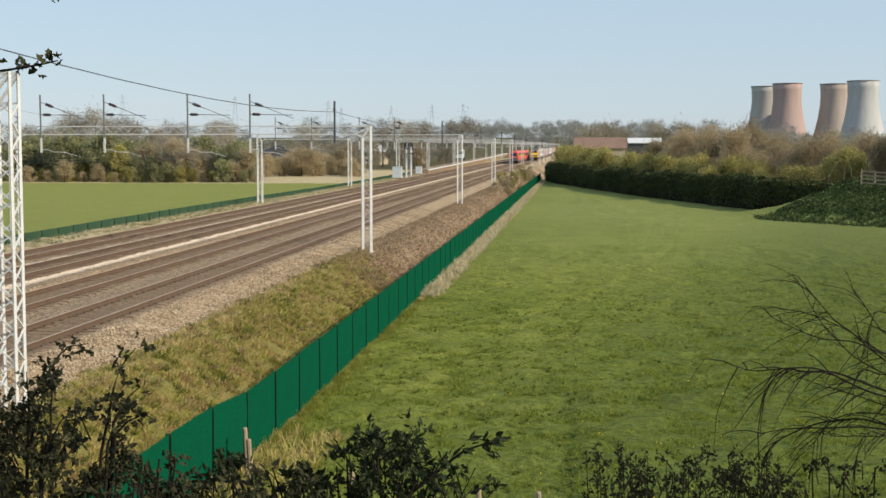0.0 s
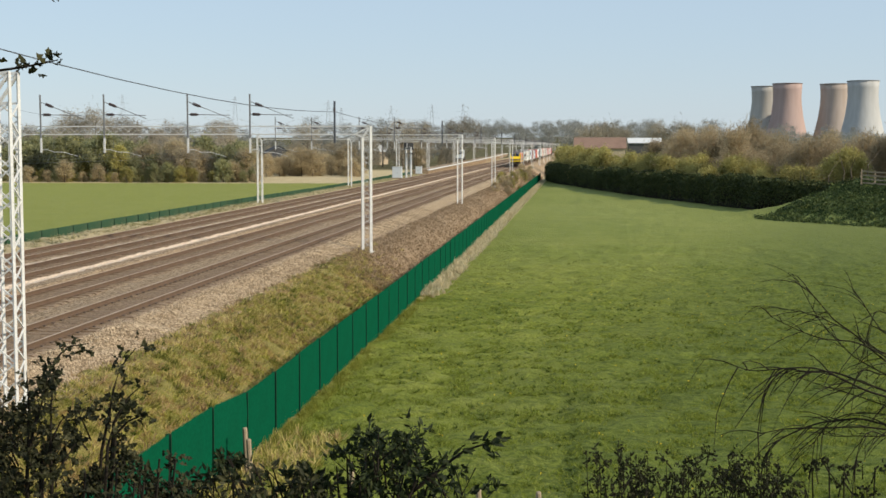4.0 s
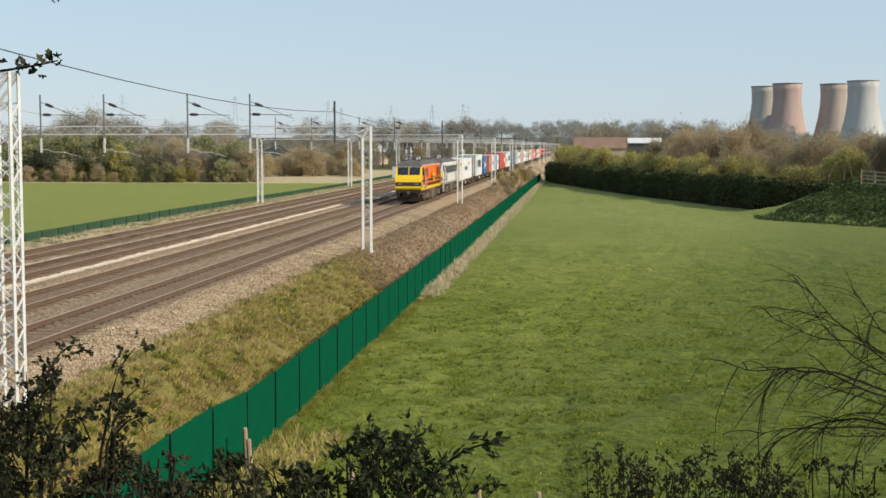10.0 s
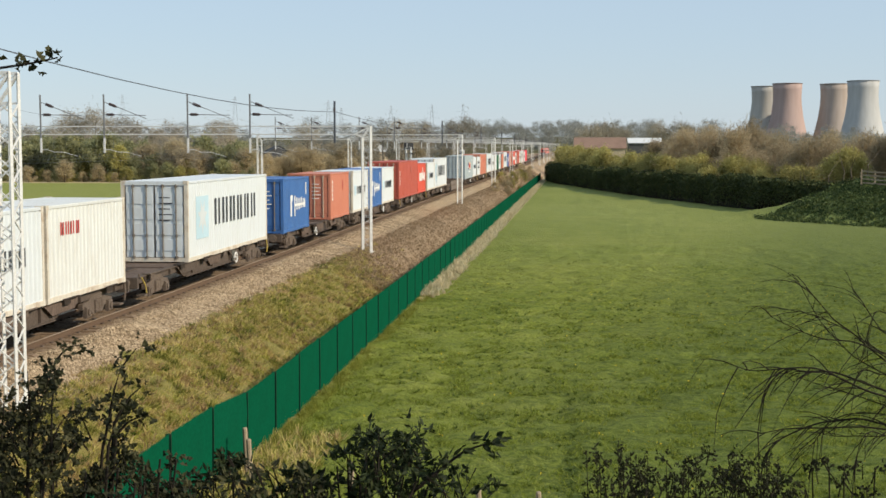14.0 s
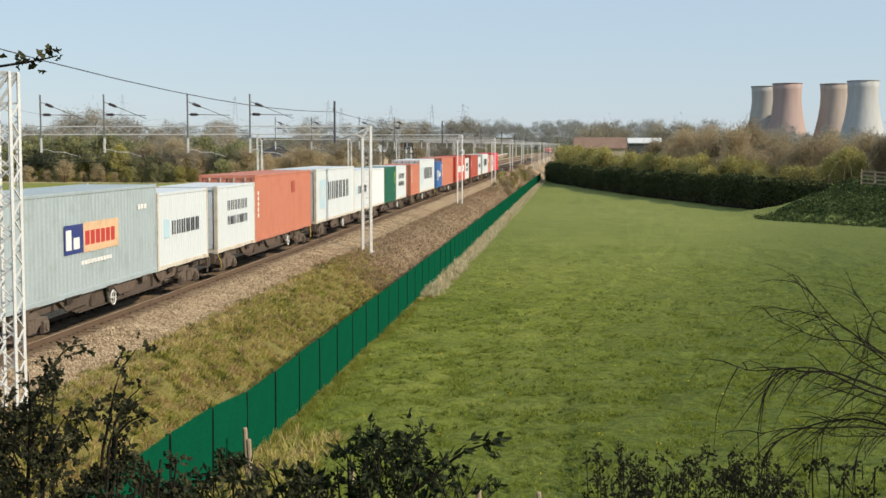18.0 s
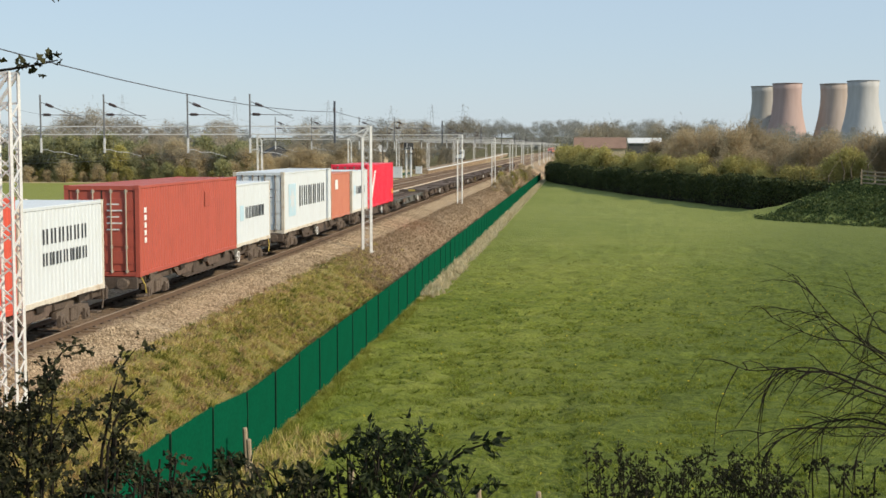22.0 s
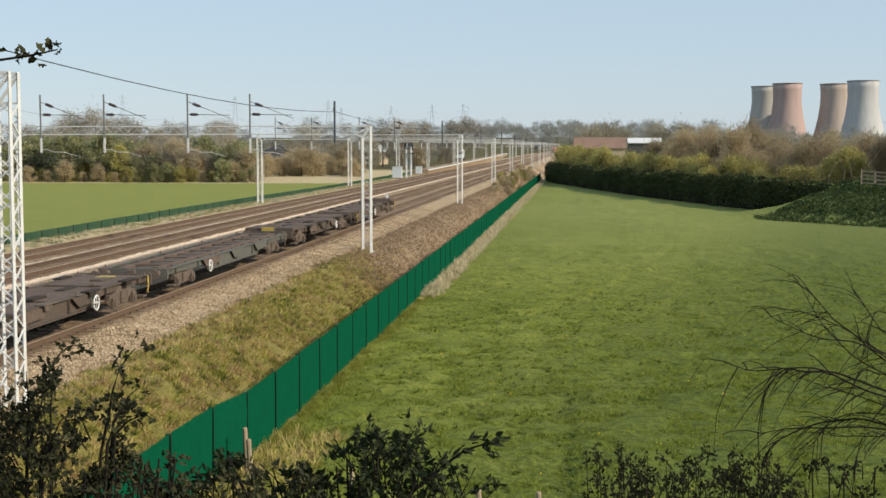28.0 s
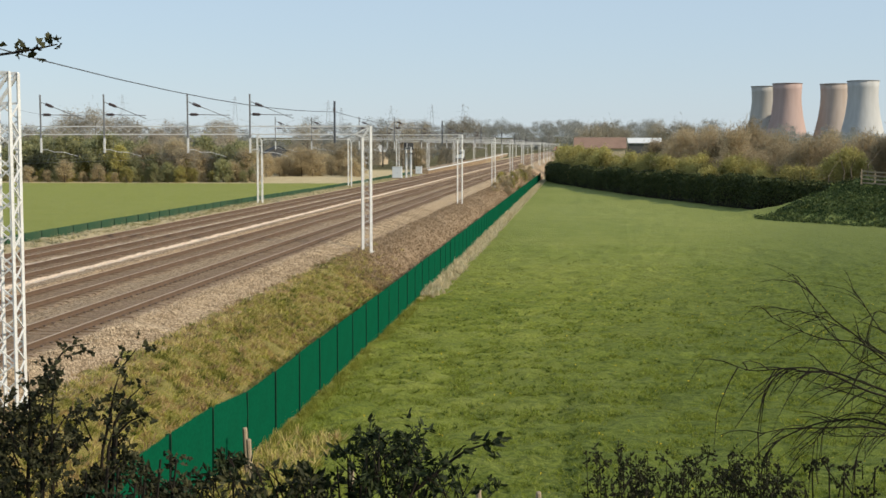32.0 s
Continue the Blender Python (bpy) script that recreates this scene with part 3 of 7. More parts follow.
def build_tree(seed, tall, wide, label, twig_mat, bark_mat, per_tip=26, size=0.17, long=2.2, depth=4, low=0.22, blur=0.55, group="trees", up=0.35, name="tree"):
    r = np.random.default_rng(seed)
    t = thing(name, label, name, group=group)
    s, tips = Shape(), []
    base = Vector((0, 0, -0.3))
    p, rad, pts, rr = base, tall * 0.018 + 0.05, [base], [tall * 0.018 + 0.05]
    for i in range(5):
        p = p + Vector((r.normal() * 0.05 * tall / 8, r.normal() * 0.05 * tall / 8, tall * 0.14))
        rad *= 0.8
        pts.append(p)
        rr.append(rad)
    s.tube(pts, rr, 7)
    for k in range(11):
        u = low + (0.98 - low) * k / 10
        q = pts[min(4, int(u * 5))].lerp(pts[min(5, int(u * 5) + 1)], u * 5 % 1)
        a = k * 2.4 + r.uniform(-0.4, 0.4)
        d = Vector((math.cos(a) * wide, math.sin(a) * wide, 0.45 + 0.8 * u)).normalized()
        grow(s, r, q, d, tall * (0.125 + 0.085 * math.sin(math.pi * min(1, u * 1.05))), 0.05 * tall / 8, depth - 2, tips, 0.6)
    part("trunk", s, bark_mat, t)
    tips = np.array([tuple(q) for q in tips])
    c = np.repeat(tips, per_tip, 0)
    c = c + r.normal(size=c.shape) * blur * tall / 9
    c[:, 2] = np.maximum(c[:, 2], 0.15)
    v, f = flakes(c, size, seed + 1, long, up)
    part("crown", mesh_np("crown", v, f, twig_mat), None, t)
    return t


def scatter(kinds, spots, seed, lo=0.8, hi=1.25, name=""):
    """Copies of the given trees at x, y spots, each turned and sized at random."""
    r = np.random.default_rng(seed)
    used = set()
    for x, y, size in spots:
        k = kinds[r.integers(len(kinds))]
        sc = size * r.uniform(lo, hi)
        m = pose(x, y, float(height(x, y)), 0, 0, r.uniform(0, 360)) @ Matrix.Diagonal((sc * r.uniform(0.9, 1.15), sc * r.uniform(0.9, 1.15), sc, 1))
        if k.name in used:
            ob = copy_thing(k, m @ Matrix.Diagonal((1 / k.scale.x, 1 / k.scale.y, 1 / k.scale.z, 1)))
        else:
            ob = k
            k.matrix_basis = m
            used.add(k.name)
        if name and ob is not k:
            ob.name = name
            tagged(ob, "low wild bush with bare and budding twigs", name)
    for k in kinds:
        if k.name not in used:       # a kind that was never drawn
            k.matrix_basis = pose(-180 + 3 * len(used), 330, -2)
            used.add(k.name)


def build_trees():
    bare = [build_tree(21 + i, 10, 1.0, "leafless deciduous tree with grey-brown twigs", TWIG_GREY, BARK, 38, 0.060, 5.0, group="trees behind the crop field", up=0.6) for i in range(3)]
    ever = [build_tree(31 + i, 9, 0.75, "dense evergreen tree, leaves paled as by haze", LEAF_EVER, BARK, 18, 0.27, 1.1, low=0.08, group="trees behind the crop field") for i in range(3)]
    bud = [build_tree(41, 8, 1.0, "tree with yellow-green buds", LEAF_BUD, BARK, 26, 0.2, 1.4, low=0.1, group="trees behind the crop field")]
    brown = [build_tree(51 + i, 8, 1.0, "leafless brown thorn tree", TWIG_BROWN, BARK, 28, 0.095, 3.8, low=0.1, group="trees behind the crop field") for i in range(2)]
    r = np.random.default_rng(11)
    spots = []
    for i in range(74):
        y = r.uniform(262, 300)
        x = -y * (0.245 + 0.19 * (i + r.uniform()) / 74)
        spots.append((x, y, r.uniform(0.70, 0.98)))
    scatter(ever + ever + bud, [s for s in spots if s[0] / s[1] < -0.33], 12)
    scatter([copy_thing(k, pose(0, 0, -60)) for k in ever[:2] + bud] + bare + brown, [s for s in spots if s[0] / s[1] >= -0.33], 17)
    foot = [(-y * (0.24 + 0.2 * (i + r.uniform()) / 46), y, r.uniform(0.14, 0.50)) for i, y in enumerate(r.uniform(256, 264, 46))]
    scatter([copy_thing(k, pose(0, 0, -60)) for k in ever[:2] + brown + bud], foot, 22, name="bush")
    back = [(-y * r.uniform(0.245, 0.44), y, r.uniform(0.82, 1.08)) for y in r.uniform(300, 345, 26)]
    scatter([copy_thing(k, pose(0, 0, -60)) for k in bare], back, 13)
    low = [(-y * r.uniform(0.160, 0.235), y, r.uniform(0.48, 0.78)) for y in r.uniform(305, 345, 34)]
    scatter([copy_thing(k, pose(0, 0, -60)) for k in brown], low, 14)
    mid = [(-y * r.uniform(0.085, 0.24), y, r.uniform(0.8, 1.3)) for y in r.uniform(380, 560, 26)]
    scatter([copy_thing(k, pose(0, 0, -60)) for k in bare[:2] + brown[:1]], mid, 15)
    # tall bare trees that stand out against the sky
    crest = [(-36.0, 420, 1.1 * 1.54), (-57.0, 440, 1.70), (-52.0, 446, 1.58), (-136.0, 352, 1.68), (-128.0, 350, 1.82), (-121.0, 354, 1.66), (-96.0, 356, 1.56), (-110.0, 358, 1.46), (-65.0, 448, 1.42),
             (4.0, 430, 1.55), (9.0, 436, 1.66), (14.5, 440, 1.52), (25.0, 425, 1.60), (31.0, 420, 1.72), (36.0, 428, 1.60), (42.0, 436, 1.58)]
    scatter([copy_thing(k, pose(0, 0, -60)) for k in bare], crest, 19, 0.95, 1.05)
    # birch and willow thicket behind the hedge
    rust = [build_tree(61 + i, 10, 0.7, "leafless rust-brown birch in a thicket", TWIG_RUST, BARK_PALE, 44, 0.062, 5.4, low=0.10, group="thicket behind the hedge", up=0.9, name="birch") for i in range(3)]
    gold = [build_tree(71, 7, 0.9, "willow with yellow-green catkins", LEAF_BUD, BARK, 26, 0.10, 2.6, low=0.04, group="thicket behind the hedge", name="willow") for i in range(1)]
    spots = []
    for i in range(90):
        u = 0.45 + 0.55 * (i + r.uniform()) / 90
        x, y = along(HEDGE_LINE, u)
        d = r.uniform(5.0, 20.0)
        spots.append((x + 0.93 * d, y + 0.36 * d, r.uniform(0.76, 1.0) * (0.72 + 0.28 * min(1, (u - 0.38) / 0.2)) * (1 - 0.26 * max(0, u - 0.6) / 0.4)))
    scatter(rust + rust[:2], spots, 16)
    spots = []
    for i in range(84):
        x, y = along(HEDGE_LINE, 0.04 + 0.93 * (i + r.uniform()) / 84)
        d = r.uniform(1.2, 4.5)
        spots.append((x + 0.93 * d, y + 0.36 * d, r.uniform(0.72, 0.96) * (1 - 0.22 * max(0, i - 55) / 29)))
    for i in range(22):
        x, y = along(HEDGE_LINE, 0.05 + 0.36 * (i + r.uniform()) / 22)
        d = r.uniform(1.6, 4.0)
        spots.append((x + 0.93 * d, y + 0.36 * d, r.uniform(0.86, 0.98)))
    scatter(gold, spots, 18)
    low = [(r.uniform(-11.6, -8.9), y, r.uniform(0.14, 0.26)) for y in r.uniform(165, 300, 26)]
    scatter([copy_thing(k, pose(0, 0, -60)) for k in gold + brown[:1]], low, 20, name="bush")


def build_hedge():
    r = np.random.default_rng(81)
    t = thing("hedge", "tall thick hawthorn hedge, sunlit yellow-green on top", "hedge")
    n = 150000
    u = r.uniform(0, 1, n)
    line = np.array([along(HEDGE_LINE, k / 400) for k in range(401)])
    k = np.minimum((u * 400).astype(int), 399)
    c = line[k] + (line[k + 1] - line[k]) * (u * 400 - k)[:, None]
    top = 3.55 + 0.30 * np.sin(u * 61) * np.sin(u * 23 + 1) + 0.15 * np.sin(u * 173)
    # leaves lie in a shell: sides and top of a rounded section
    a = r.uniform(0.0, math.pi, n)
    w = 1.9 + 0.3 * np.sin(u * 97 + 2)
    shell = r.uniform(0.84, 1.06, n)
    off = np.sign(np.cos(a)) * np.abs(np.cos(a)) ** 0.5 * w * shell
    zz = np.sin(a) ** 0.5 * top * shell
    x, y = c[:, 0] + off * 0.93, c[:, 1] + off * 0.36
    v, f = flakes(np.stack([x, y, FIELD_Z + zz], 1), 0.14, 82, 1.0, 0.2)
    tagged(part("foliage", mesh_np("foliage", v, f, LEAF_HEDGE), None, t), kind="stuff")
    # solid core added inside the hedge to keep light from passing through
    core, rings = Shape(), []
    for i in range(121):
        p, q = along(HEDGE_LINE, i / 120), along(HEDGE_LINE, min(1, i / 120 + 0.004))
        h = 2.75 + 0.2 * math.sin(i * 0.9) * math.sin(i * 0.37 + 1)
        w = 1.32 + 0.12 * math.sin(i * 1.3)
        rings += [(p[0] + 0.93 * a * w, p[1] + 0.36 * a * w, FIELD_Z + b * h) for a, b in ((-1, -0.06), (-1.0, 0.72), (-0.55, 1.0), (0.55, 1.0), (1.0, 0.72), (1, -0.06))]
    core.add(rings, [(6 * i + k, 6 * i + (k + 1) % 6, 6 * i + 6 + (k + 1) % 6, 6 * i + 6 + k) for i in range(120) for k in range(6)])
    part("twig_core", core, BARK_DARK, t, "solid dark core added to stop light through the hedge")
    s = Shape()
    for i in range(90):
        p = along(HEDGE_LINE, (i + r.uniform()) / 90)
        z = float(height(*p))
        s.tube([(p[0], p[1], z - 0.2), (p[0] + r.normal() * 0.3, p[1] + r.normal() * 0.3, z + 2.0), (p[0] + r.normal() * 0.8, p[1] + r.normal() * 0.8, z + 3.9)], [0.09, 0.06, 0.02], 5)
    tagged(part("stool", s, BARK, t), kind="stuff")
    return t


def build_far_woods():
    """Woods along the horizon, beyond counting."""
    r = np.random.default_rng(91)
    cs, base = [], []
    for i in range(275):
        y = r.uniform(620, 1950)
        q = r.uniform(-0.46, 0.30)
        if i >= 200:                 # the crest that closes the view along the line
            y, q = r.uniform(1500, 1950), r.uniform(-0.10, 0.06)
        if -0.10 < q < 0.0 and y < 900:
            y += 500
        x = y * q
        tall = 7 + r.uniform(5, 12) * (1.2 if q < -0.1 else 1.0) * y / 1000
        wide = tall * r.uniform(0.9, 1.6)
        lumps = 14
        a, b, z = r.uniform(0, 2 * math.pi, lumps), r.uniform(0, 1, lumps) ** 0.5, r.uniform(0.26, 0.84, lumps)
        w = wide * 0.42 * b * np.sqrt(np.clip(1 - ((z - 0.45) / 0.55) ** 2, 0.05, 1))
        heart = np.stack([x + w * np.cos(a), y + w * np.sin(a), z * tall + float(height(x, y))], 1)
        cs.append(np.repeat(heart, 88, 0) + r.normal(size=(lumps * 88, 3)) * (tall * 0.095, tall * 0.095, tall * 0.075))
    c = np.concatenate(cs)
    v, f = flakes(c, 0.52, 92, 1.0, 0.2)
    t = thing("far_woods", "hazy bare woods along the horizon", "woods", kind="stuff", data=mesh_np("far_woods", v, f, FAR_WOOD))
    return t


# ---- the freight train ----
CREAM = paint("cream white container paint", (0.64, 0.655, 0.63), 0.5, 0, (0.40, 0.34, 0.26), 0.3, 20, 0.9, 0.1, 0.06, streak=0.38)
WHITE = paint("white container paint", (0.61, 0.65, 0.665), 0.5, 0, (0.44, 0.42, 0.37), 0.25, 20, 0.8, 0.1, 0.04, streak=0.28)
BRIGHT = paint("bright white container paint", (0.70, 0.73, 0.75), 0.45, 0, (0.5, 0.46, 0.38), 0.2, 20, 0.8, 0.1, 0.04, streak=0.38)
GREY_BLUE = paint("grey-blue container paint", (0.36, 0.42, 0.44), 0.55, 0, (0.22, 0.24, 0.22), 0.5, 14, 1.2, 0.1, 0.08, streak=0.38)
ORANGE_RUST = paint("faded orange-red container paint", (0.51, 0.185, 0.115), 0.55, 0, (0.36, 0.10, 0.05), 0.4, 18, 0.9, 0.1, 0.07, streak=0.38)
RED_HS = paint("bright red container paint", (0.60, 0.085, 0.050), 0.5, 0, (0.36, 0.07, 0.04), 0.3, 18, 0.9, 0.1, 0.06, streak=0.38)
RED_DARK = paint("brick red container paint", (0.42, 0.085, 0.055), 0.55, 0, (0.24, 0.06, 0.04), 0.4, 18, 0.9, 0.1, 0.08, streak=0.38)
BLUE = paint("mid blue container paint", (0.045, 0.135, 0.36), 0.5, 0, (0.06, 0.08, 0.14), 0.4, 18, 0.9, 0.1, 0.08, streak=0.38)
GREEN = paint("deep green container paint", (0.010, 0.110, 0.065), 0.45, 0, (0.02, 0.07, 0.045), 0.3, 18, 0.9, 0.1, 0.08, streak=0.38)
PINK_RED = paint("vivid red container paint", (0.74, 0.022, 0.055), 0.42, 0, (0.5, 0.02, 0.04), 0.25, 18, 0.7, 0.08, 0.05, streak=0.38)
MARK_DARK = paint("dark navy lettering paint", (0.045, 0.05, 0.06), 0.5, 0, (0.3, 0.3, 0.28), 0.2)
MARK_WHITE = paint("white marking paint", (0.80, 0.79, 0.76), 0.5, 0, (0.4, 0.36, 0.3), 0.3)
MARK_SKY = paint("pale blue marking paint", (0.47, 0.64, 0.72), 0.5, 0, (0.6, 0.68, 0.68), 0.3)
MARK_NAVY = paint("navy marking paint", (0.03, 0.045, 0.20), 0.5)
MARK_CREAM = paint("peach marking paint", (0.72, 0.47, 0.28), 0.5)
MARK_RED = paint("red marking paint", (0.50, 0.045, 0.04), 0.5)
WAGON = paint("dirty brown-grey wagon steel", (0.098, 0.076, 0.061), 0.8, 0, (0.06, 0.04, 0.03), 0.6, 16, 1.5, 0.3, 0.25)
WAGON_DECK = paint("worn wagon deck plate", (0.125, 0.092, 0.073), 0.9, 0, (0.075, 0.052, 0.038), 0.7, 7, 0.8, 0.3, 0.3)
WAGON_GREEN = paint("faded grey-green wagon steel", (0.115, 0.112, 0.096), 0.75, 0, (0.10, 0.085, 0.07), 0.7, 12, 0.8, 0.3, 0.2)
LINER = paint("pale worn liner steel", (0.44, 0.38, 0.30), 0.8, 0, (0.22, 0.16, 0.11), 0.5)
DOOR_BAR = paint("grimy locking bar steel", (0.20, 0.18, 0.155), 0.6, 0.2, (0.12, 0.08, 0.05), 0.5)
POCKET = paint("worn brown-grey wagon plate", (0.185, 0.152, 0.125), 0.7, 0, (0.11, 0.08, 0.06), 0.35, 9, 0.7, 0.15, 0.12, streak=0.3)
FLAP = paint("blackened flap steel", (0.042, 0.033, 0.027), 0.9, 0, (0.08, 0.06, 0.045), 0.5)
YELLOW_DIRTY = paint("dirty faded yellow paint", (0.42, 0.32, 0.08), 0.7, 0, (0.16, 0.12, 0.06), 0.7, 14, 2.0)
BOGIE = paint("grimy bogie iron", (0.135, 0.105, 0.083), 0.85, 0, (0.05, 0.036, 0.028), 0.6, 20, 3, 0.4, 0.3)
WHEEL = paint("brown wheel steel", (0.12, 0.09, 0.075), 0.6, 0.3, (0.06, 0.045, 0.035), 0.5)
BAR_STEEL = paint("locking bar steel", (0.50, 0.50, 0.48), 0.45, 0.4)
YELLOW = paint("warning yellow paint", (0.86, 0.60, 0.012), 0.38, 0, (0.45, 0.28, 0.03), 0.25, 20, 0.9, 0.06, 0.05)
LOCO_ORANGE = paint("vivid orange loco paint", (0.78, 0.165, 0.010), 0.35, 0, (0.45, 0.11, 0.02), 0.2, 20, 0.8, 0.05, 0.05)
LOCO_WHITE = paint("white loco paint", (0.70, 0.69, 0.66), 0.38, 0, (0.42, 0.36, 0.28), 0.3, 20, 0.8, 0.05, 0.05)
LOCO_BLACK = paint("dark brown-black loco paint", (0.070, 0.020, 0.012), 0.4, 0, (0.06, 0.04, 0.03), 0.3)
LOCO_GREY = paint("charcoal loco paint", (0.055, 0.055, 0.056), 0.45)
SKIRT = paint("grey-blue skirt paint", (0.27, 0.30, 0.30), 0.5, 0, (0.14, 0.12, 0.10), 0.5)
ROOF_GREY = paint("dirty grey roof", (0.115, 0.105, 0.10), 0.75, 0, (0.07, 0.055, 0.045), 0.6, 10, 1.0, 0.2, 0.2)
LAMP_GLASS = paint("lamp glass", (0.42, 0.40, 0.37), 0.2)


RUSTY_FRAME = paint("rust-stained white frame paint", (0.60, 0.55, 0.46), 0.6, 0, (0.30, 0.16, 0.075), 0.75, 16, 2.2, 0.2, 0.12, streak=0.5)


def glass_mat():
    m, nt, b = base_mat("dark window glass", 0.06)
    n = noise_of(nt, 1.5, 2, 0.5, place(nt))
    nt.links.new(ramp(nt, n, ((0.3, (0.010, 0.014, 0.022)), (0.7, (0.028, 0.034, 0.05)))), b.inputs["Base Color"])
    return m


GLASS = glass_mat()
XT = TRACKS[0]
CARGO = []           # each moving thing and its place along the train


def corrugated(s, x, out, y0, y1, z0, z1, pitch=0.28, deep=0.022):
    """Pressed steel side wall at x that bulges towards out (+1 or -1)."""
    n = max(2, round((y1 - y0) / pitch))
    p = (y1 - y0) / n
    prof = []
    for i in range(n):
        a = y0 + i * p
        prof += [(a, 1), (a + 0.36 * p, 1), (a + 0.5 * p, 0), (a + 0.86 * p, 0)]
    prof.append((y1, 1))
    vs = [(x - out * deep * (1 - k), y, z) for z in (z0, z1) for y, k in prof]
    m = len(prof)
    s.add(vs, [(i, i + 1, m + i + 1, m + i) if out > 0 else (i + 1, i, m + i, m + i + 1) for i in range(m - 1)])
    return s


def decal(s, y0, y1, z0, z1, x=1.221, deep=0.006):
    return s.box(x - deep, y0, z0, x, y1, z1)


def marks(c, kind, length, tall):
    """The painted devices of a container's side, as plain bars and shapes."""
    def row(y0, y1, z0, z1, n, slant=0.0):
        s, w = Shape(), (y1 - y0) / n
        for i in range(n):
            a, b = y0 + i * w + 0.09 * w, y0 + (i + 1) * w - 0.09 * w
            s.add([(1.221, a, z0), (1.221, b, z0), (1.221, b + slant, z1), (1.221, a + slant, z1), (1.214, a, z0), (1.214, b, z0), (1.214, b + slant, z1), (1.214, a + slant, z1)],
                  [(0, 1, 2, 3), (4, 7, 6, 5), (0, 4, 5, 1), (1, 5, 6, 2), (2, 6, 7, 3), (3, 7, 4, 0)])
        return s

    def bars(y0, y1, z0, z1, n=6):
        """A word as plain dark bars of its size."""
        s, w = Shape(), (y1 - y0) / n
        for i in range(n):
            decal(s, y0 + (i + 0.14) * w, y0 + (i + 0.34) * w, z0, z1)
            decal(s, y0 + (i + 0.58) * w, y0 + (i + 0.78) * w, z0, z1)
        return s

    if kind == "star40":
        part("emblem_panel", decal(Shape(), 1.05, 2.7, 0.75, tall - 0.6, 1.219), MARK_SKY, c, "pale blue square emblem")
        s = Shape()
        pts = []
        for i in range(14):
            r = 0.68 if i % 2 == 0 else 0.30
            a = math.pi * i / 7 + 0.2
            pts.append((1.88 + r * math.cos(a), tall / 2 + 0.1 + r * math.sin(a)))
        s.add([(1.223, y, z) for y, z in pts] + [(1.223, 1.88, tall / 2 + 0.1)], [(i, (i + 1) % 14, 14) for i in range(14)])
        part("emblem_star", s, WHITE, c, "white star emblem")
        part("lettering", bars(3.45, 10.3, 1.15, 2.15), MARK_DARK, c, "dark worn lettering")
    elif kind == "text20":
        part("emblem_panel", decal(Shape(), 0.70, 1.30, 1.05, 1.68, 1.219), MARK_SKY, c, "pale blue emblem")
        part("lettering", bars(1.55, 5.0, 1.12, 1.60), MARK_DARK, c, "dark worn lettering")
    elif kind == "rows20":
        part("lettering", bars(1.5, 4.8, 1.58, 1.98), MARK_DARK, c, "dark worn lettering in two rows")
        part("lettering", bars(1.5, 4.8, 1.02, 1.36, 7), MARK_DARK, c)
    elif kind == "red_mark":
        part("lettering", bars(0.9, 2.4, 1.75, 2.1, 4), MARK_RED if length < 7 else MARK_DARK, c, "small red worn lettering")
    elif kind == "white_script":
        s = Shape()
        decal(s, 1.6, 1.9, 0.75, 1.75)
        decal(s, 1.6, 2.1, 1.45, 1.75, 1.2205)
        for i, (a, z0, z1) in enumerate(((2.5, 0.7, 1.7), (3.0, 1.0, 1.6), (3.5, 1.0, 1.55), (4.0, 1.05, 1.6), (4.5, 1.05, 1.5), (4.9, 1.05, 1.5))):
            decal(s, a, a + 0.22, z0, z1, 1.2203)
        decal(s, 2.5, 5.1, 1.18, 1.3, 1.2207)
        decal(s, 5.2, 5.4, 1.7, 2.3)
        part("lettering", s, MARK_WHITE, c, "white script lettering")
    elif kind == "white_word":
        n = 7 if length > 7 else 6
        s = row(length * 0.2, length * 0.60, 1.05, 1.75, n, 0.05)
        s2 = Shape()
        y = length * 0.66
        s2.add([(1.221, y - 0.6, 2.15), (1.221, y - 0.3, 2.25), (1.221, y + 0.2, 1.6), (1.221, y + 0.8, 1.1), (1.221, y + 0.5, 1.0), (1.221, y - 0.1, 1.35), (1.221, y - 0.6, 0.95), (1.221, y - 0.2, 1.6)],
               [(0, 1, 2, 7), (2, 3, 4, 5), (2, 5, 6, 7)])
        part("lettering", s, MARK_WHITE, c, "white lettering")
        part("emblem", s2, MARK_WHITE, c, "white ship-like emblem")
        part("lettering", row(length * 0.74, length * 0.90, 1.05, 1.75, 3, 0.05), MARK_WHITE, c)
    elif kind == "two_square":
        part("emblem_panel", decal(Shape(), 4.2, 5.6, 1.18, 1.98, 1.219), MARK_NAVY, c, "navy blue square")
        part("emblem_panel", decal(Shape(), 5.6, 8.5, 1.16, 2.0, 1.219), MARK_CREAM, c, "peach square")
        s = Shape()
        decal(s, 4.3, 4.7, 1.3, 1.85, 1.223)
        decal(s, 4.85, 5.3, 1.3, 1.62, 1.223)
        part("lettering", s, MARK_WHITE, c)
        part("lettering", row(5.7, 8.2, 1.36, 1.76, 6), MARK_RED, c)
        part("lettering", row(5.4, 7.9, 0.82, 0.94, 10), MARK_WHITE, c, "row of small white lettering")
        part("lettering", row(10.3, 11.2, 2.15, 2.3, 3), MARK_WHITE, c)
    elif kind == "edge_mark":
        s = Shape()
        for i in range(5):
            decal(s, 0.5, 0.72, 1.05 + i * 0.24, 1.05 + i * 0.24 + 0.17)
        part("lettering", s, MARK_WHITE, c, "column of small white lettering")
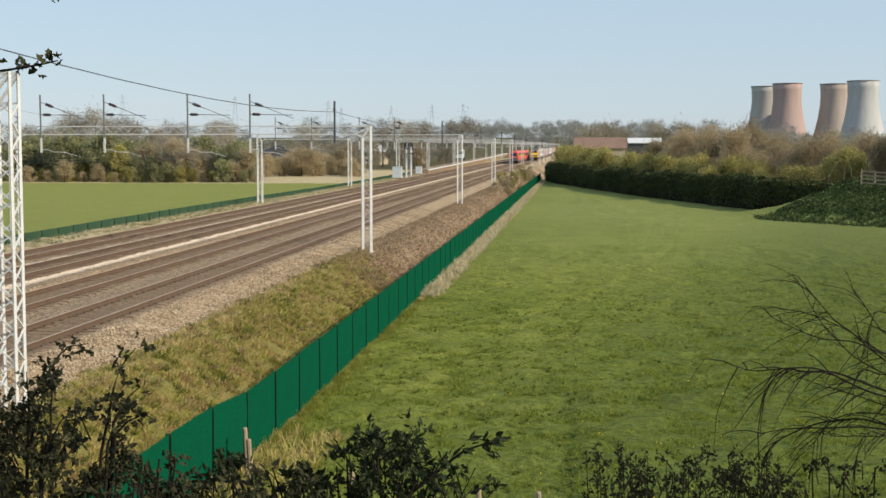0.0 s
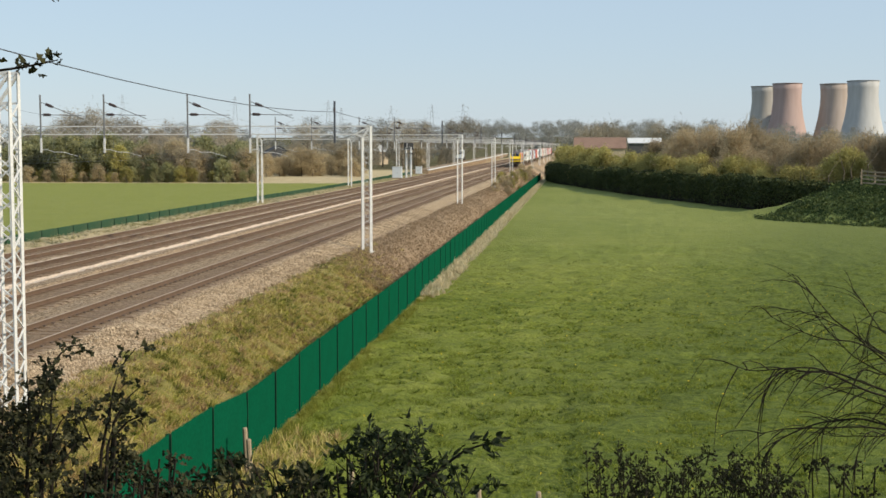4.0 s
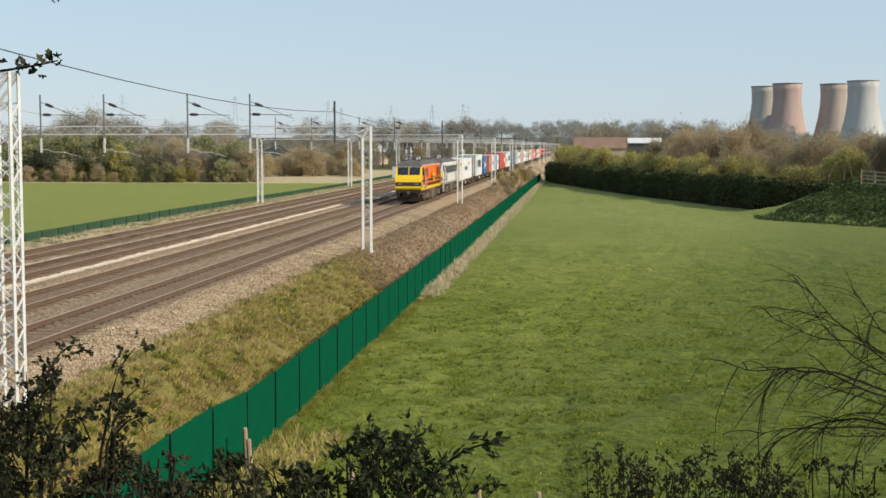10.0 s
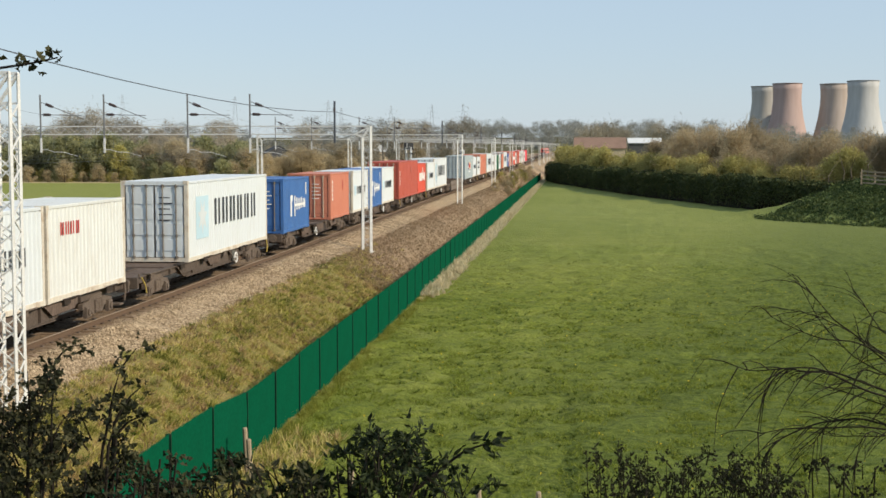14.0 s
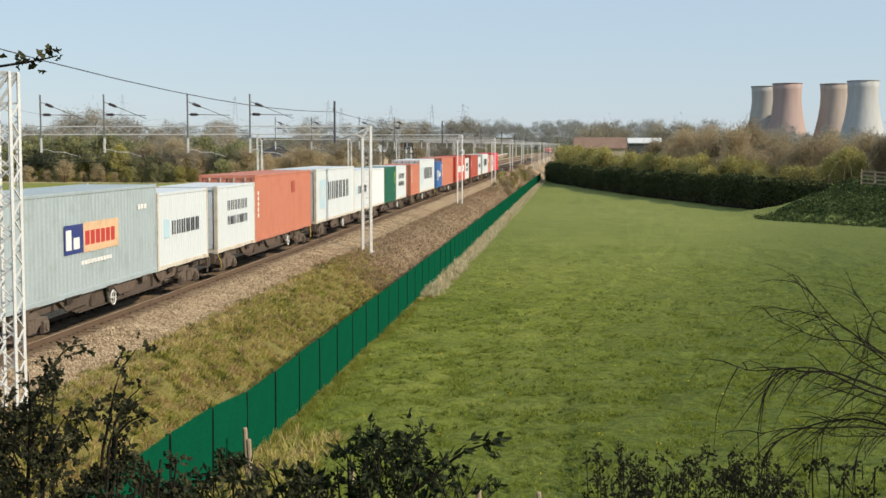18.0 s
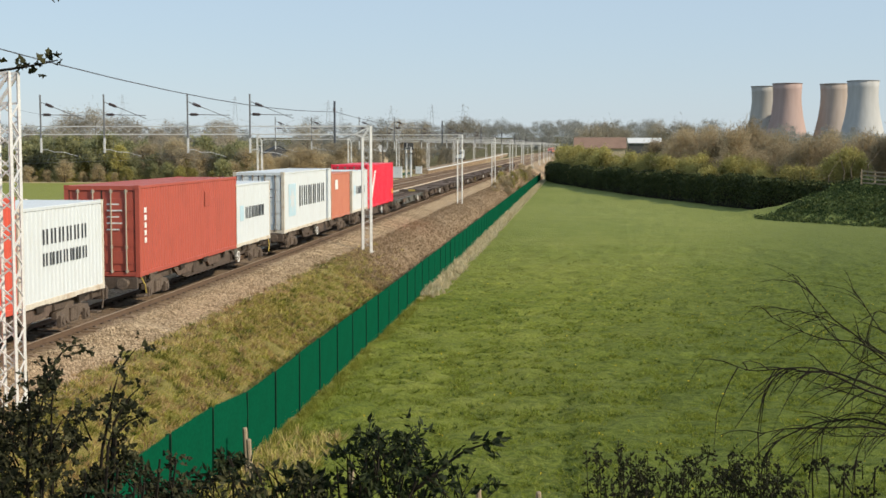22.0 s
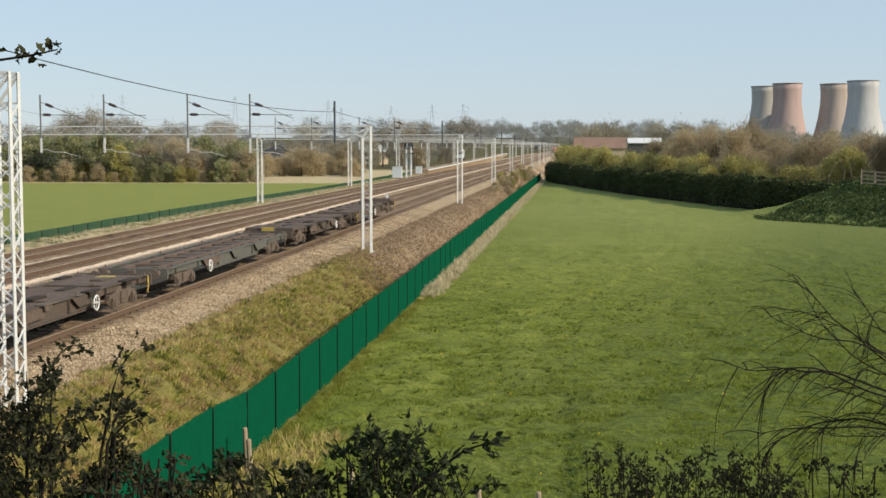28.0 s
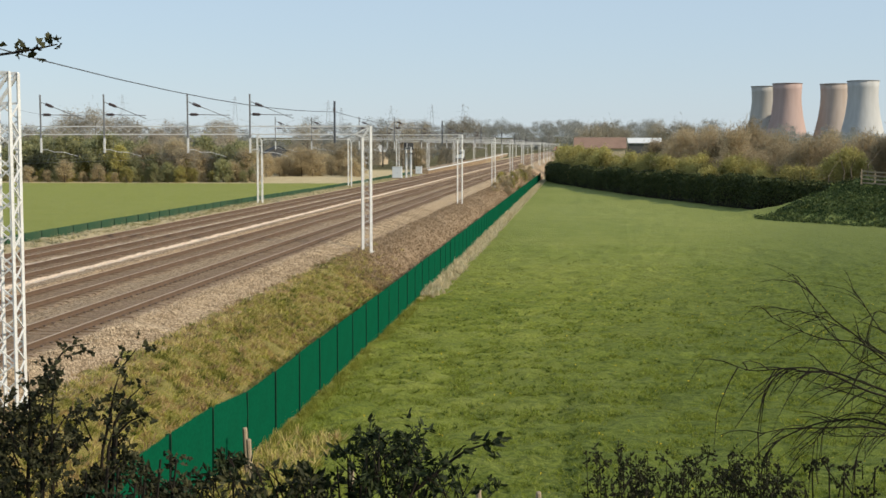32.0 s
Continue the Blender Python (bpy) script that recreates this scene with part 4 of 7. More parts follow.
        part("repair_patch", decal(Shape(), length * 0.62, length * 0.68, tall - 1.0, tall - 0.45, 1.217), RED_DARK, c, "darker repainted patch")
    elif kind == "slant":
        s = Shape()
        for i in range(9):
            z0 = 0.45 + i * 0.225
            y0 = 1.05 + i * 0.21
            s.add([(1.222, y0, z0), (1.222, y0 + 0.75, z0), (1.222, y0 + 0.95, z0 + 0.21), (1.222, y0 + 0.2, z0 + 0.21)], [(0, 1, 2, 3)])
        part("lettering", s, MARK_WHITE, c, "slanting band of white lettering")
        part("sticker", decal(Shape(), 11.55, 11.85, 0.6, 1.0), YELLOW, c, "yellow sticker")
    elif kind == "lime_mark":
        lime = paint("lime marking paint", (0.45, 0.62, 0.03), 0.5)
        for a, z0, z1 in ((0.95, 1.45, 2.15), (0.95, 0.75, 1.0), (0.62, 1.75, 2.2), (0.62, 1.25, 1.6)):
            part("lettering", decal(Shape(), length - a, length - a + 0.13, z0, z1), lime, c, "lime-green lettering bar")
    elif kind == "label":
        part("placard", decal(Shape(), 1.2, 2.1, tall - 0.95, tall - 0.4), MARK_WHITE, c, "white placard")


def build_container(length, tall, mat_, kind, label, doors=True):
    c = thing("shipping_container", label, "shipping container", group="containers on the freight train")
    w = 1.219
    edge = RUSTY_FRAME if mat_ in (WHITE, CREAM, BRIGHT) else mat_
    part("side_wall", corrugated(Shape(), w - 0.012, 1, 0.12, length - 0.12, 0.14, tall - 0.10), mat_, c)
    part("side_wall", corrugated(Shape(), -w + 0.012, -1, 0.12, length - 0.12, 0.14, tall - 0.10), mat_, c)
    s = Shape()
    s.add([(-w + 0.05, length - 0.05, 0.1), (w - 0.05, length - 0.05, 0.1), (w - 0.05, length - 0.05, tall - 0.08), (-w + 0.05, length - 0.05, tall - 0.08)], [(0, 3, 2, 1)])
    part("far_end_wall", s, mat_, c)
    n = max(3, round(length / 0.6))
    roof = Shape()
    ridge = []
    for i in range(n):
        a, b = length * i / n, length * (i + 1) / n
        ridge += [(a + 0.01, -0.045), (a + 0.07, -0.02), (b - 0.07, -0.02), (b - 0.01, -0.045)]
    m = len(ridge)
    roof.add([(x, y, tall + z) for x in (-w + 0.05, w - 0.05) for y, z in ridge], [(i, m + i, m + i + 1, i + 1) for i in range(m - 1)])
    part("roof", roof, mat_, c)
    for sx in (-1, 1):
        part("top_rail", Shape().box(sx * (w - 0.06), 0.05, tall - 0.11, sx * w, length - 0.05, tall - 0.015, 0.012), mat_, c)
        part("bottom_rail", Shape().box(sx * (w - 0.08), 0.05, 0.0, sx * w, length - 0.05, 0.15, 0.012), edge, c)
        for y in (0.0, length - 0.12):
            part("corner_post", Shape().box(sx * (w - 0.14), y, 0.1, sx * (w + 0.002), y + 0.12, tall - 0.1), edge, c)
            for z in (0.0, tall - 0.118):
                part("corner_casting", Shape().box(sx * (w - 0.165), y - 0.012 if y < 1 else y - 0.045, z, sx * (w + 0.004), y + 0.165 if y < 1 else y + 0.13, z + 0.118), edge, c)
    part("end_sill", Shape().box(-w + 0.1, 0.0, 0.02, w - 0.1, 0.1, 0.16), edge, c)
    part("end_header", Shape().box(-w + 0.1, 0.0, tall - 0.16, w - 0.1, 0.1, tall - 0.02), mat_, c)
    if doors:
        for x in (-w + 0.15, 0.0, w - 0.15):
            part("door_seal", Shape().box(x - 0.022, 0.02, 0.17, x + 0.022, 0.05, tall - 0.17), FLAP, c, "black rubber door seal")
        for sx in (-1, 1):
            d = Shape()
            x0, x1 = (0.008, w - 0.15) if sx > 0 else (-w + 0.15, -0.008)
            d.box(x0, 0.03, 0.18, x1, 0.075, tall - 0.18)
            leaf = part("door", d, mat_, c)
            for i in range(4):
                z = 0.34 + (tall - 0.68) * (i + 0.5) / 4
                part("door_panel", Shape().box(x0 + 0.06, 0.008, z - 0.20, x1 - 0.06, 0.032, z + 0.20, 0.02), mat_, leaf)
            if kind not in ("", "red_mark") and sx > 0:
                lb = Shape()
                for i in range(5):
                    lb.box(0.16, 0.006, tall - 0.62 - i * 0.20, 0.56 + 0.1 * (i % 2), 0.013, tall - 0.575 - i * 0.20)
                part("door_label", lb, MARK_WHITE if mat_ not in (WHITE, CREAM) else MARK_DARK, leaf, "rows of small lettering as bars")
            for k in (0.28, 0.74):
                b = Shape()
                x = x0 + (x1 - x0) * k
                b.tube([(x, -0.018, 0.12), (x, -0.018, tall - 0.12)], 0.024, 6)
                b.box(x - 0.04, -0.03, 0.9, x + 0.04, 0.01, 1.0)
                b.box(x - 0.05, -0.02, tall - 0.24, x + 0.05, 0.02, tall - 0.15)
                b.box(x - 0.05, -0.02, 0.14, x + 0.05, 0.02, 0.22)
                part("locking_bar", b, DOOR_BAR if mat_ not in (RED_DARK, ORANGE_RUST, RED_HS) else LINER, leaf)
    else:
        e = Shape()
        for i in range(8):
            x = -w + 0.16 + (2 * w - 0.32) * i / 8
            e.box(x, 0.03, 0.16, x + 0.19, 0.06, tall - 0.16)
        e.box(-w + 0.14, 0.055, 0.16, w - 0.14, 0.075, tall - 0.16)
        part("end_wall", e, mat_, c)
    marks(c, kind, length, tall)
    return c


def wheelset(parent, x, y, r=0.42):
    ax = part("wheelset", Shape().tube([(-0.95, y, r), (0.95, y, r)], 0.075, 8), WHEEL, parent)
    for sx in (-1, 1):
        w = Shape()
        c = Vector((sx * 0.765, y, r))
        e = Vector((sx, 0, 0))
        w.tube([c - e * 0.075, c - e * 0.055, c - e * 0.055, c + e * 0.065], [r + 0.028, r + 0.028, r, r], 24)
        w.tube([c + e * 0.064, c + e * 0.075, c + e * 0.03], [r * 0.98, r * 0.86, r * 0.5], 24, False)
        w.disc(c + e * 0.03, e, r * 0.55, 0.06, 20)
        part("wheel", w, WHEEL, ax)
    return ax


def bogie(parent, y, half=0.9, r=0.42):
    b = part("bogie", Shape().box(-0.95, y - 0.25, 0.42, 0.95, y + 0.25, 0.74, 0.05), BOGIE, parent)
    for sx in (-1, 1):
        s = Shape()
        x0, x1 = sx * 0.92, sx * 1.06
        ys = [(-half - 0.28, 0.50), (-half - 0.28, 0.66), (-half + 0.25, 0.72), (-0.42, 0.86), (0.42, 0.86), (half - 0.25, 0.72), (half + 0.28, 0.66), (half + 0.28, 0.50), (half - 0.3, 0.47), (0.38, 0.30), (-0.38, 0.30), (-half + 0.3, 0.47)]
        n = len(ys)
        s.add([(x0, y + a, z) for a, z in ys] + [(x1, y + a, z) for a, z in ys],
              [tuple(range(n)), tuple(range(2 * n - 1, n - 1, -1))] + [((i + 1) % n, i, i + n, (i + 1) % n + n) for i in range(n)])
        part("side_frame", s, BOGIE, b)
        for k in (-1, 1):
            a = Shape().box(sx * 1.02, y + k * half - 0.17, r - 0.17, sx * 1.14, y + k * half + 0.17, r + 0.16, 0.03)
            a.disc((sx * 1.15, y + k * half, r), (1, 0, 0), 0.10, 0.05, 10)
            part("axle_box", a, BOGIE, b)
        sp = Shape()
        for k in (-0.2, 0, 0.2):
            sp.tube([(sx * 1.08, y + k, 0.36), (sx * 1.08, y + k, 0.70)], 0.075, 8)
        part("spring_nest", sp, BOGIE, b)
    return b


def buffers(parent, y, way, z=1.02, mat_=None):
    for sx in (-1, 1):
        s = Shape()
        e = Vector((0, way, 0))
        c = Vector((sx * 0.87, y, z))
        s.tube([c, c + e * 0.34], 0.105, 10)
        s.tube([c + e * 0.34, c + e * 0.5], 0.075, 10)
        s.tube([c + e * 0.49, c + e * 0.53, c + e * 0.54], [0.19, 0.19, 0.165], 16)
        part("buffer", s, mat_ or BOGIE, parent)
    s = Shape()
    s.box(-0.12, y, z - 0.16, 0.12, y + way * 0.3, z + 0.12)
    s.tube([(0, y + way * 0.3, z - 0.02), (0, y + way * 0.42, z - 0.3), (0, y + way * 0.48, z - 0.02)], 0.035, 6)
    part("coupling", s, BOGIE, parent)


def handwheel(parent, y, mat_, r=0.21, x=1.27, z=0.66):
    s = Shape()
    n = 18
    ring = [(x, y + r * math.cos(2 * math.pi * i / n), z + r * math.sin(2 * math.pi * i / n)) for i in range(n + 1)]
    s.tube(ring, 0.019, 6, False)
    s.bar((x, y - r, z), (x, y + r, z), 0.010)
    s.bar((x, y, z - r), (x, y, z + r), 0.010)
    s.tube([(x - 0.2, y, z), (x + 0.02, y, z)], 0.03, 6)
    part("handwheel", s, mat_, parent, "white-rimmed brake handwheel")


def plate(s, x0, x1, yz):
    """An upright plate of the given outline in y, z between x0 and x1."""
    n = len(yz)
    return s.add([(x0, y, z) for y, z in yz] + [(x1, y, z) for y, z in yz], [tuple(range(n)), tuple(range(2 * n - 1, n - 1, -1))] + [((i + 1) % n, i, i + n, (i + 1) % n + n) for i in range(n)])


def build_wagon(length, label, wheel_y, style=0):
    """Container wagon of 60 ft; its deck lies 1.0 m over the rails. Styles: 0 plated, 1 open skeleton, 2 with yellow levers, 3 with a raised end."""
    w = thing("container_wagon", label, "rail wagon", group="wagons of the freight train")
    r = np.random.default_rng(int(length * 10) + 7 * style)
    main = WAGON_GREEN if style == 1 else WAGON
    open_deck = style == 1
    for sx in (-1, 1):
        xs = sx * (1.10 if open_deck else 1.02)
        s = plate(Shape(), xs - 0.03, xs + 0.03, [(0.0, 0.76), (0.0, 0.97), (length, 0.97), (length, 0.76), (length - 4.6, 0.74), (length - 5.6, 0.50), (5.6, 0.50), (4.6, 0.74)])
        s.box(xs - 0.10, 0, 0.945, xs + 0.10, length, 0.985)
        s.box(xs - 0.09, 5.6, 0.48, xs + 0.09, length - 5.6, 0.515)
        part("sole_bar", s, main, w)
        # deep gusset plates that stand proud between the bogies
        for y0, y1 in ((4.2, 6.6), (length / 2 - 1.0, length / 2 + 1.1), (length - 6.6, length - 4.2)):
            c = r.uniform(-0.25, 0.25)
            s = plate(Shape(), xs + sx * 0.10, xs + sx * 0.135, [(y0 + c, 0.95), (y1 + c, 0.95), (y1 + c - 0.25, 0.68), (y0 + c + 0.55, 0.64)])
            part("gusset", s, WAGON_DECK if r.uniform() < 0.5 else main, w)
        for i in range(7):
            y = 1.0 + (length - 2.0) * i / 6
            part("stiffener", Shape().box(xs - 0.09, y - 0.025, 0.56 if 5 < y < length - 5 else 0.76, xs + sx * 0.11, y + 0.025, 0.95), main, w)
        # container spigots folded flat along the edge
        if style != 1:
            for i in range(6):
                y = 1.3 + (length - 3.6) * i / 5 + r.uniform(-0.35, 0.35)
                s = Shape().box(sx * 0.98, y, 0.99, sx * 1.26, y + r.uniform(0.75, 1.25), 1.03, 0.012)
                s.box(sx * 1.20, y + 0.1, 0.86, sx * 1.24, y + 0.55, 0.99)
                part("spigot_flap", s, FLAP if i % 3 else BOGIE, w)
    if open_deck:
        for i in range(12):
            y = 0.2 + (length - 0.4) * i / 11
            part("cross_member", Shape().box(-1.1, y - 0.13, 0.80, 1.1, y + 0.13, 0.955 + 0.02 * (i % 2), 0.01), WAGON_DECK, w)
        for x in (-0.62, 0.62):
            part("rail_beam", Shape().box(x - 0.13, 0.5, 0.72, x + 0.13, length - 0.5, 0.99, 0.02), WAGON_DECK, w)
    else:
        cut = [0.2, 3.5, 4.0, 7.6, 8.0, length - 8.0, length - 7.6, length - 4.0, length - 3.5, length - 0.2]
        for a, b in zip(cut[::2], cut[1::2]):
            part("deck_plate", Shape().box(-1.02, a, 0.925, 1.02, b, 0.972), WAGON_DECK, w)
        for i in range(7):
            y = r.uniform(1.0, length - 2.0)
            x = r.uniform(-0.75, 0.3)
            s = Shape().box(x, y, 0.97, x + r.uniform(0.25, 0.45), y + r.uniform(0.4, 1.1), 1.0 + 0.03 * r.uniform(), 0.01)
            part("deck_fitting", s, WAGON if i % 2 else FLAP, w)
    part("centre_sill", Shape().box(-0.28, 0.2, 0.60, 0.28, length - 0.2, 0.93), WAGON, w)
    for k in range(4):
        y = (0.3, 6.4, length - 6.4, length - 0.5)[k]
        for sx in (-1, 1):
            s = Shape().box(sx * 0.9, y - 0.06, 0.975, sx * 1.2, y + 0.26, 0.995)
            s.tube([(sx * 1.1, y + 0.1, 0.99), (sx * 1.1, y + 0.1, 1.09)], [0.05, 0.02], 6)
            part("twist_lock", s, BOGIE, w)
    for y, k in ((0.0, -1), (length, 1)):
        part("headstock", Shape().box(-1.2, y - 0.07, 0.64, 1.2, y + 0.07, 1.0, 0.02), main, w)
        part("end_step", Shape().box(0.95, y - k * 0.9, 0.34, 1.22, y - k * 0.55, 0.39), BOGIE, w)
        s = Shape().tube([(1.20, y - k * 0.35, 0.97), (1.27, y - k * 0.5, 0.72), (1.27, y - k * 0.62, 0.45)], 0.024, 5)
        part("lever", s, YELLOW_DIRTY if style == 2 else BOGIE, w, "dirty yellow brake lever" if style == 2 else "")
        buffers(w, y, k, 0.84)
    bogie(w, 2.35)
    bogie(w, length - 2.35)
    handwheel(w, wheel_y, MARK_WHITE)
    part("wheel_bracket", plate(Shape(), 1.13, 1.17, [(wheel_y - 0.28, 0.95), (wheel_y + 0.30, 0.95), (wheel_y + 0.22, 0.52), (wheel_y - 0.1, 0.52)]), WAGON_GREEN, w)
    s = Shape()
    s.box(-0.8, length / 2 - 0.9, 0.36, 0.75, length / 2 - 0.2, 0.62, 0.05)
    s.tube([(0.55, length / 2 + 0.2, 0.45), (0.55, length / 2 + 1.4, 0.45)], 0.17, 10)
    part("brake_gear", s, BOGIE, w)
    if style == 2:
        part("warning_panel", Shape().box(-0.25, length - 1.2, 0.972, 0.25, length - 0.6, 0.985), YELLOW_DIRTY, w, "dirty yellow panel on the deck")
    if style == 3:
        part("marker_board", Shape().box(-0.35, 0.12, 0.97, 0.25, 0.18, 1.18), YELLOW_DIRTY, w, "dirty yellow end board")
        for sx in (-1, 1):
            part("raised_end", Shape().box(sx * 0.35, 0.2, 0.97, sx * 1.18, 2.6, 1.14, 0.03), WAGON, w)
    return w


def build_well_wagon(length):
    w = thing("pocket_wagon", "empty brown-grey pocket wagon with deep side walls", "rail wagon", group="wagons of the freight train")
    for sx in (-1, 1):
        o = [(3.5, 0.80), (3.75, 0.30), (length - 3.75, 0.30), (length - 3.5, 0.80), (length - 3.4, 1.30), (3.4, 1.30)]
        n = len(o)
        s = Shape()
        for x0, x1 in ((sx * 1.20, sx * 1.30),):
            s.add([(x0, y, z) for y, z in o] + [(x1, y, z) for y, z in o], [tuple(range(n)), tuple(range(2 * n - 1, n - 1, -1))] + [((i + 1) % n, i, i + n, (i + 1) % n + n) for i in range(n)])
        part("side_wall", s, POCKET, w, "plain brown-grey steel side wall")
        part("liner", Shape().box(sx * 1.175, 4.0, 0.40, sx * 1.199, length * 0.62, 1.26), LINER, w, "pale worn inner lining")
        part("top_rail", Shape().box(sx * 1.16, 3.4, 1.27, sx * 1.34, length - 3.4, 1.33, 0.02), WAGON, w)
        part("waist_rail", Shape().box(sx * 1.28, 3.9, 0.78, sx * 1.335, length - 3.9, 0.86, 0.01), WAGON, w)
        for i in range(18):
            y = 4.6 + (length - 9.2) * i / 17
            part("rib", Shape().box(sx * 1.13, y - 0.05, 0.34, sx * 1.20, y + 0.05, 1.28), LINER, w)
        part("sole_bar", Shape().box(sx * 1.05, 0, 0.72, sx * 1.2, length, 1.0, 0.02), WAGON, w)
    part("floor", Shape().box(-1.2, 4.2, 0.30, 1.2, length - 4.2, 0.36), WAGON, w)
    for y, k in ((0.0, -1), (length, 1)):
        part("end_deck", Shape().box(-1.2, y, 0.98, 1.2, y - k * 3.5, 1.04, 0.01), WAGON, w)
        part("headstock", Shape().box(-1.2, y - 0.07, 0.66, 1.2, y + 0.07, 1.06, 0.02), WAGON, w)
        part("cross_beam", Shape().box(-1.2, y - k * 3.4, 0.9, 1.2, y - k * 3.8, 1.24, 0.02), WAGON_DECK, w)
        buffers(w, y, k, 0.98)
        for j in range(3):
            part("air_tank", Shape().tube([(-0.7 + 0.7 * j, y - k * 1.0, 1.14), (-0.7 + 0.7 * j, y - k * 1.9, 1.14)], 0.12, 8), BOGIE, w)
    bogie(w, 1.95)
    bogie(w, length - 1.95)
    handwheel(w, length - 4.0, MARK_WHITE, z=0.8)
    return w


# ---- locomotives ----
LOCO_L = 17.1
LEVELS = ((0.98, 1.34, 0.10), (1.16, 1.37, 0.00), (1.60, 1.37, 0.02), (1.98, 1.365, 0.12), (2.02, 1.36, 0.14), (3.22, 1.28, 0.62), (3.34, 1.20, 0.78))
ROOF = ((3.34, 1.20, 0.78), (3.52, 1.06, 1.20), (3.68, 0.78, 1.75), (3.78, 0.40, 2.3), (3.80, 0.0, 2.6))


def level_at(z):
    for a, b in zip(LEVELS, LEVELS[1:]):
        if z <= b[0]:
            t = (z - a[0]) / (b[0] - a[0])
            return a[1] + (b[1] - a[1]) * t, a[2] + (b[2] - a[2]) * t
    return LEVELS[-1][1], LEVELS[-1][2]


def shell(levels, cap=False):
    s = Shape()
    for (z0, w0, f0), (z1, w1, f1) in zip(levels, levels[1:]):
        r0, r1 = LOCO_L - f0, LOCO_L - f1
        s.add([(w0, f0, z0), (w0, r0, z0), (w1, r1, z1), (w1, f1, z1)], [(0, 1, 2, 3)])
        s.add([(-w0, f0, z0), (-w0, r0, z0), (-w1, r1, z1), (-w1, f1, z1)], [(3, 2, 1, 0)])
        s.add([(-w0, f0, z0), (w0, f0, z0), (w1, f1, z1), (-w1, f1, z1)], [(0, 1, 2, 3)])
        s.add([(-w0, r0, z0), (w0, r0, z0), (w1, r1, z1), (-w1, r1, z1)], [(3, 2, 1, 0)])
    return s


def side_quad(s, y0, y1, z0, z1, out=0.006, side=1):
    """Thin panel that lies on the body's side; y may be given for bottom and top as pairs."""
    ya, yb = y0 if isinstance(y0, tuple) else (y0, y0)
    yc, yd = y1 if isinstance(y1, tuple) else (y1, y1)
    n = 1 if z1 <= 2.02 or z0 >= 2.02 else 2
    zs = [z0, z1] if n == 1 else [z0, 2.02, z1]
    for a, b in zip(zs, zs[1:]):
        ta, tb = (a - z0) / (z1 - z0), (b - z0) / (z1 - z0)
        wa, wb = level_at(a)[0] + out, level_at(b)[0] + out
        q = [(side * wa, ya + (yb - ya) * ta, a), (side * wa, yc + (yd - yc) * ta, a), (side * wb, yc + (yd - yc) * tb, b), (side * wb, ya + (yb - ya) * tb, b)]
        q += [(side * (abs(x) - out - 0.004), y, z) for x, y, z in q]
        fs = [(0, 1, 2, 3), (0, 4, 5, 1), (1, 5, 6, 2), (2, 6, 7, 3), (3, 7, 4, 0)]
        s.add(q, fs if side > 0 else [tuple(reversed(k)) for k in fs])
    return s


def front_quad(s, x0, x1, z0, z1, out=0.006, rear=False):
    """Thin panel that lies on the raked cab front."""
    zs = [z0] + [l[0] for l in LEVELS if z0 < l[0] < z1] + [z1]
    for a, b in zip(zs, zs[1:]):
        fa, fb = level_at(a)[1] - out, level_at(b)[1] - out
        wa, wb = level_at(a)[0] + 0.004, level_at(b)[0] + 0.004
        xa, xb, xc, xd = max(x0, -wa), min(x1, wa), min(x1, wb), max(x0, -wb)
        q = [(xa, fa, a), (xb, fa, a), (xc, fb, b), (xd, fb, b), (xa, fa + out + 0.02, a), (xb, fa + out + 0.02, a), (xc, fb + out + 0.02, b), (xd, fb + out + 0.02, b)]
        if rear:
            q = [(x, LOCO_L - y, z) for x, y, z in q]
        s.add(q, [(0, 1, 2, 3), (0, 4, 5, 1), (1, 5, 6, 2), (2, 6, 7, 3), (3, 7, 4, 0)])
    return s


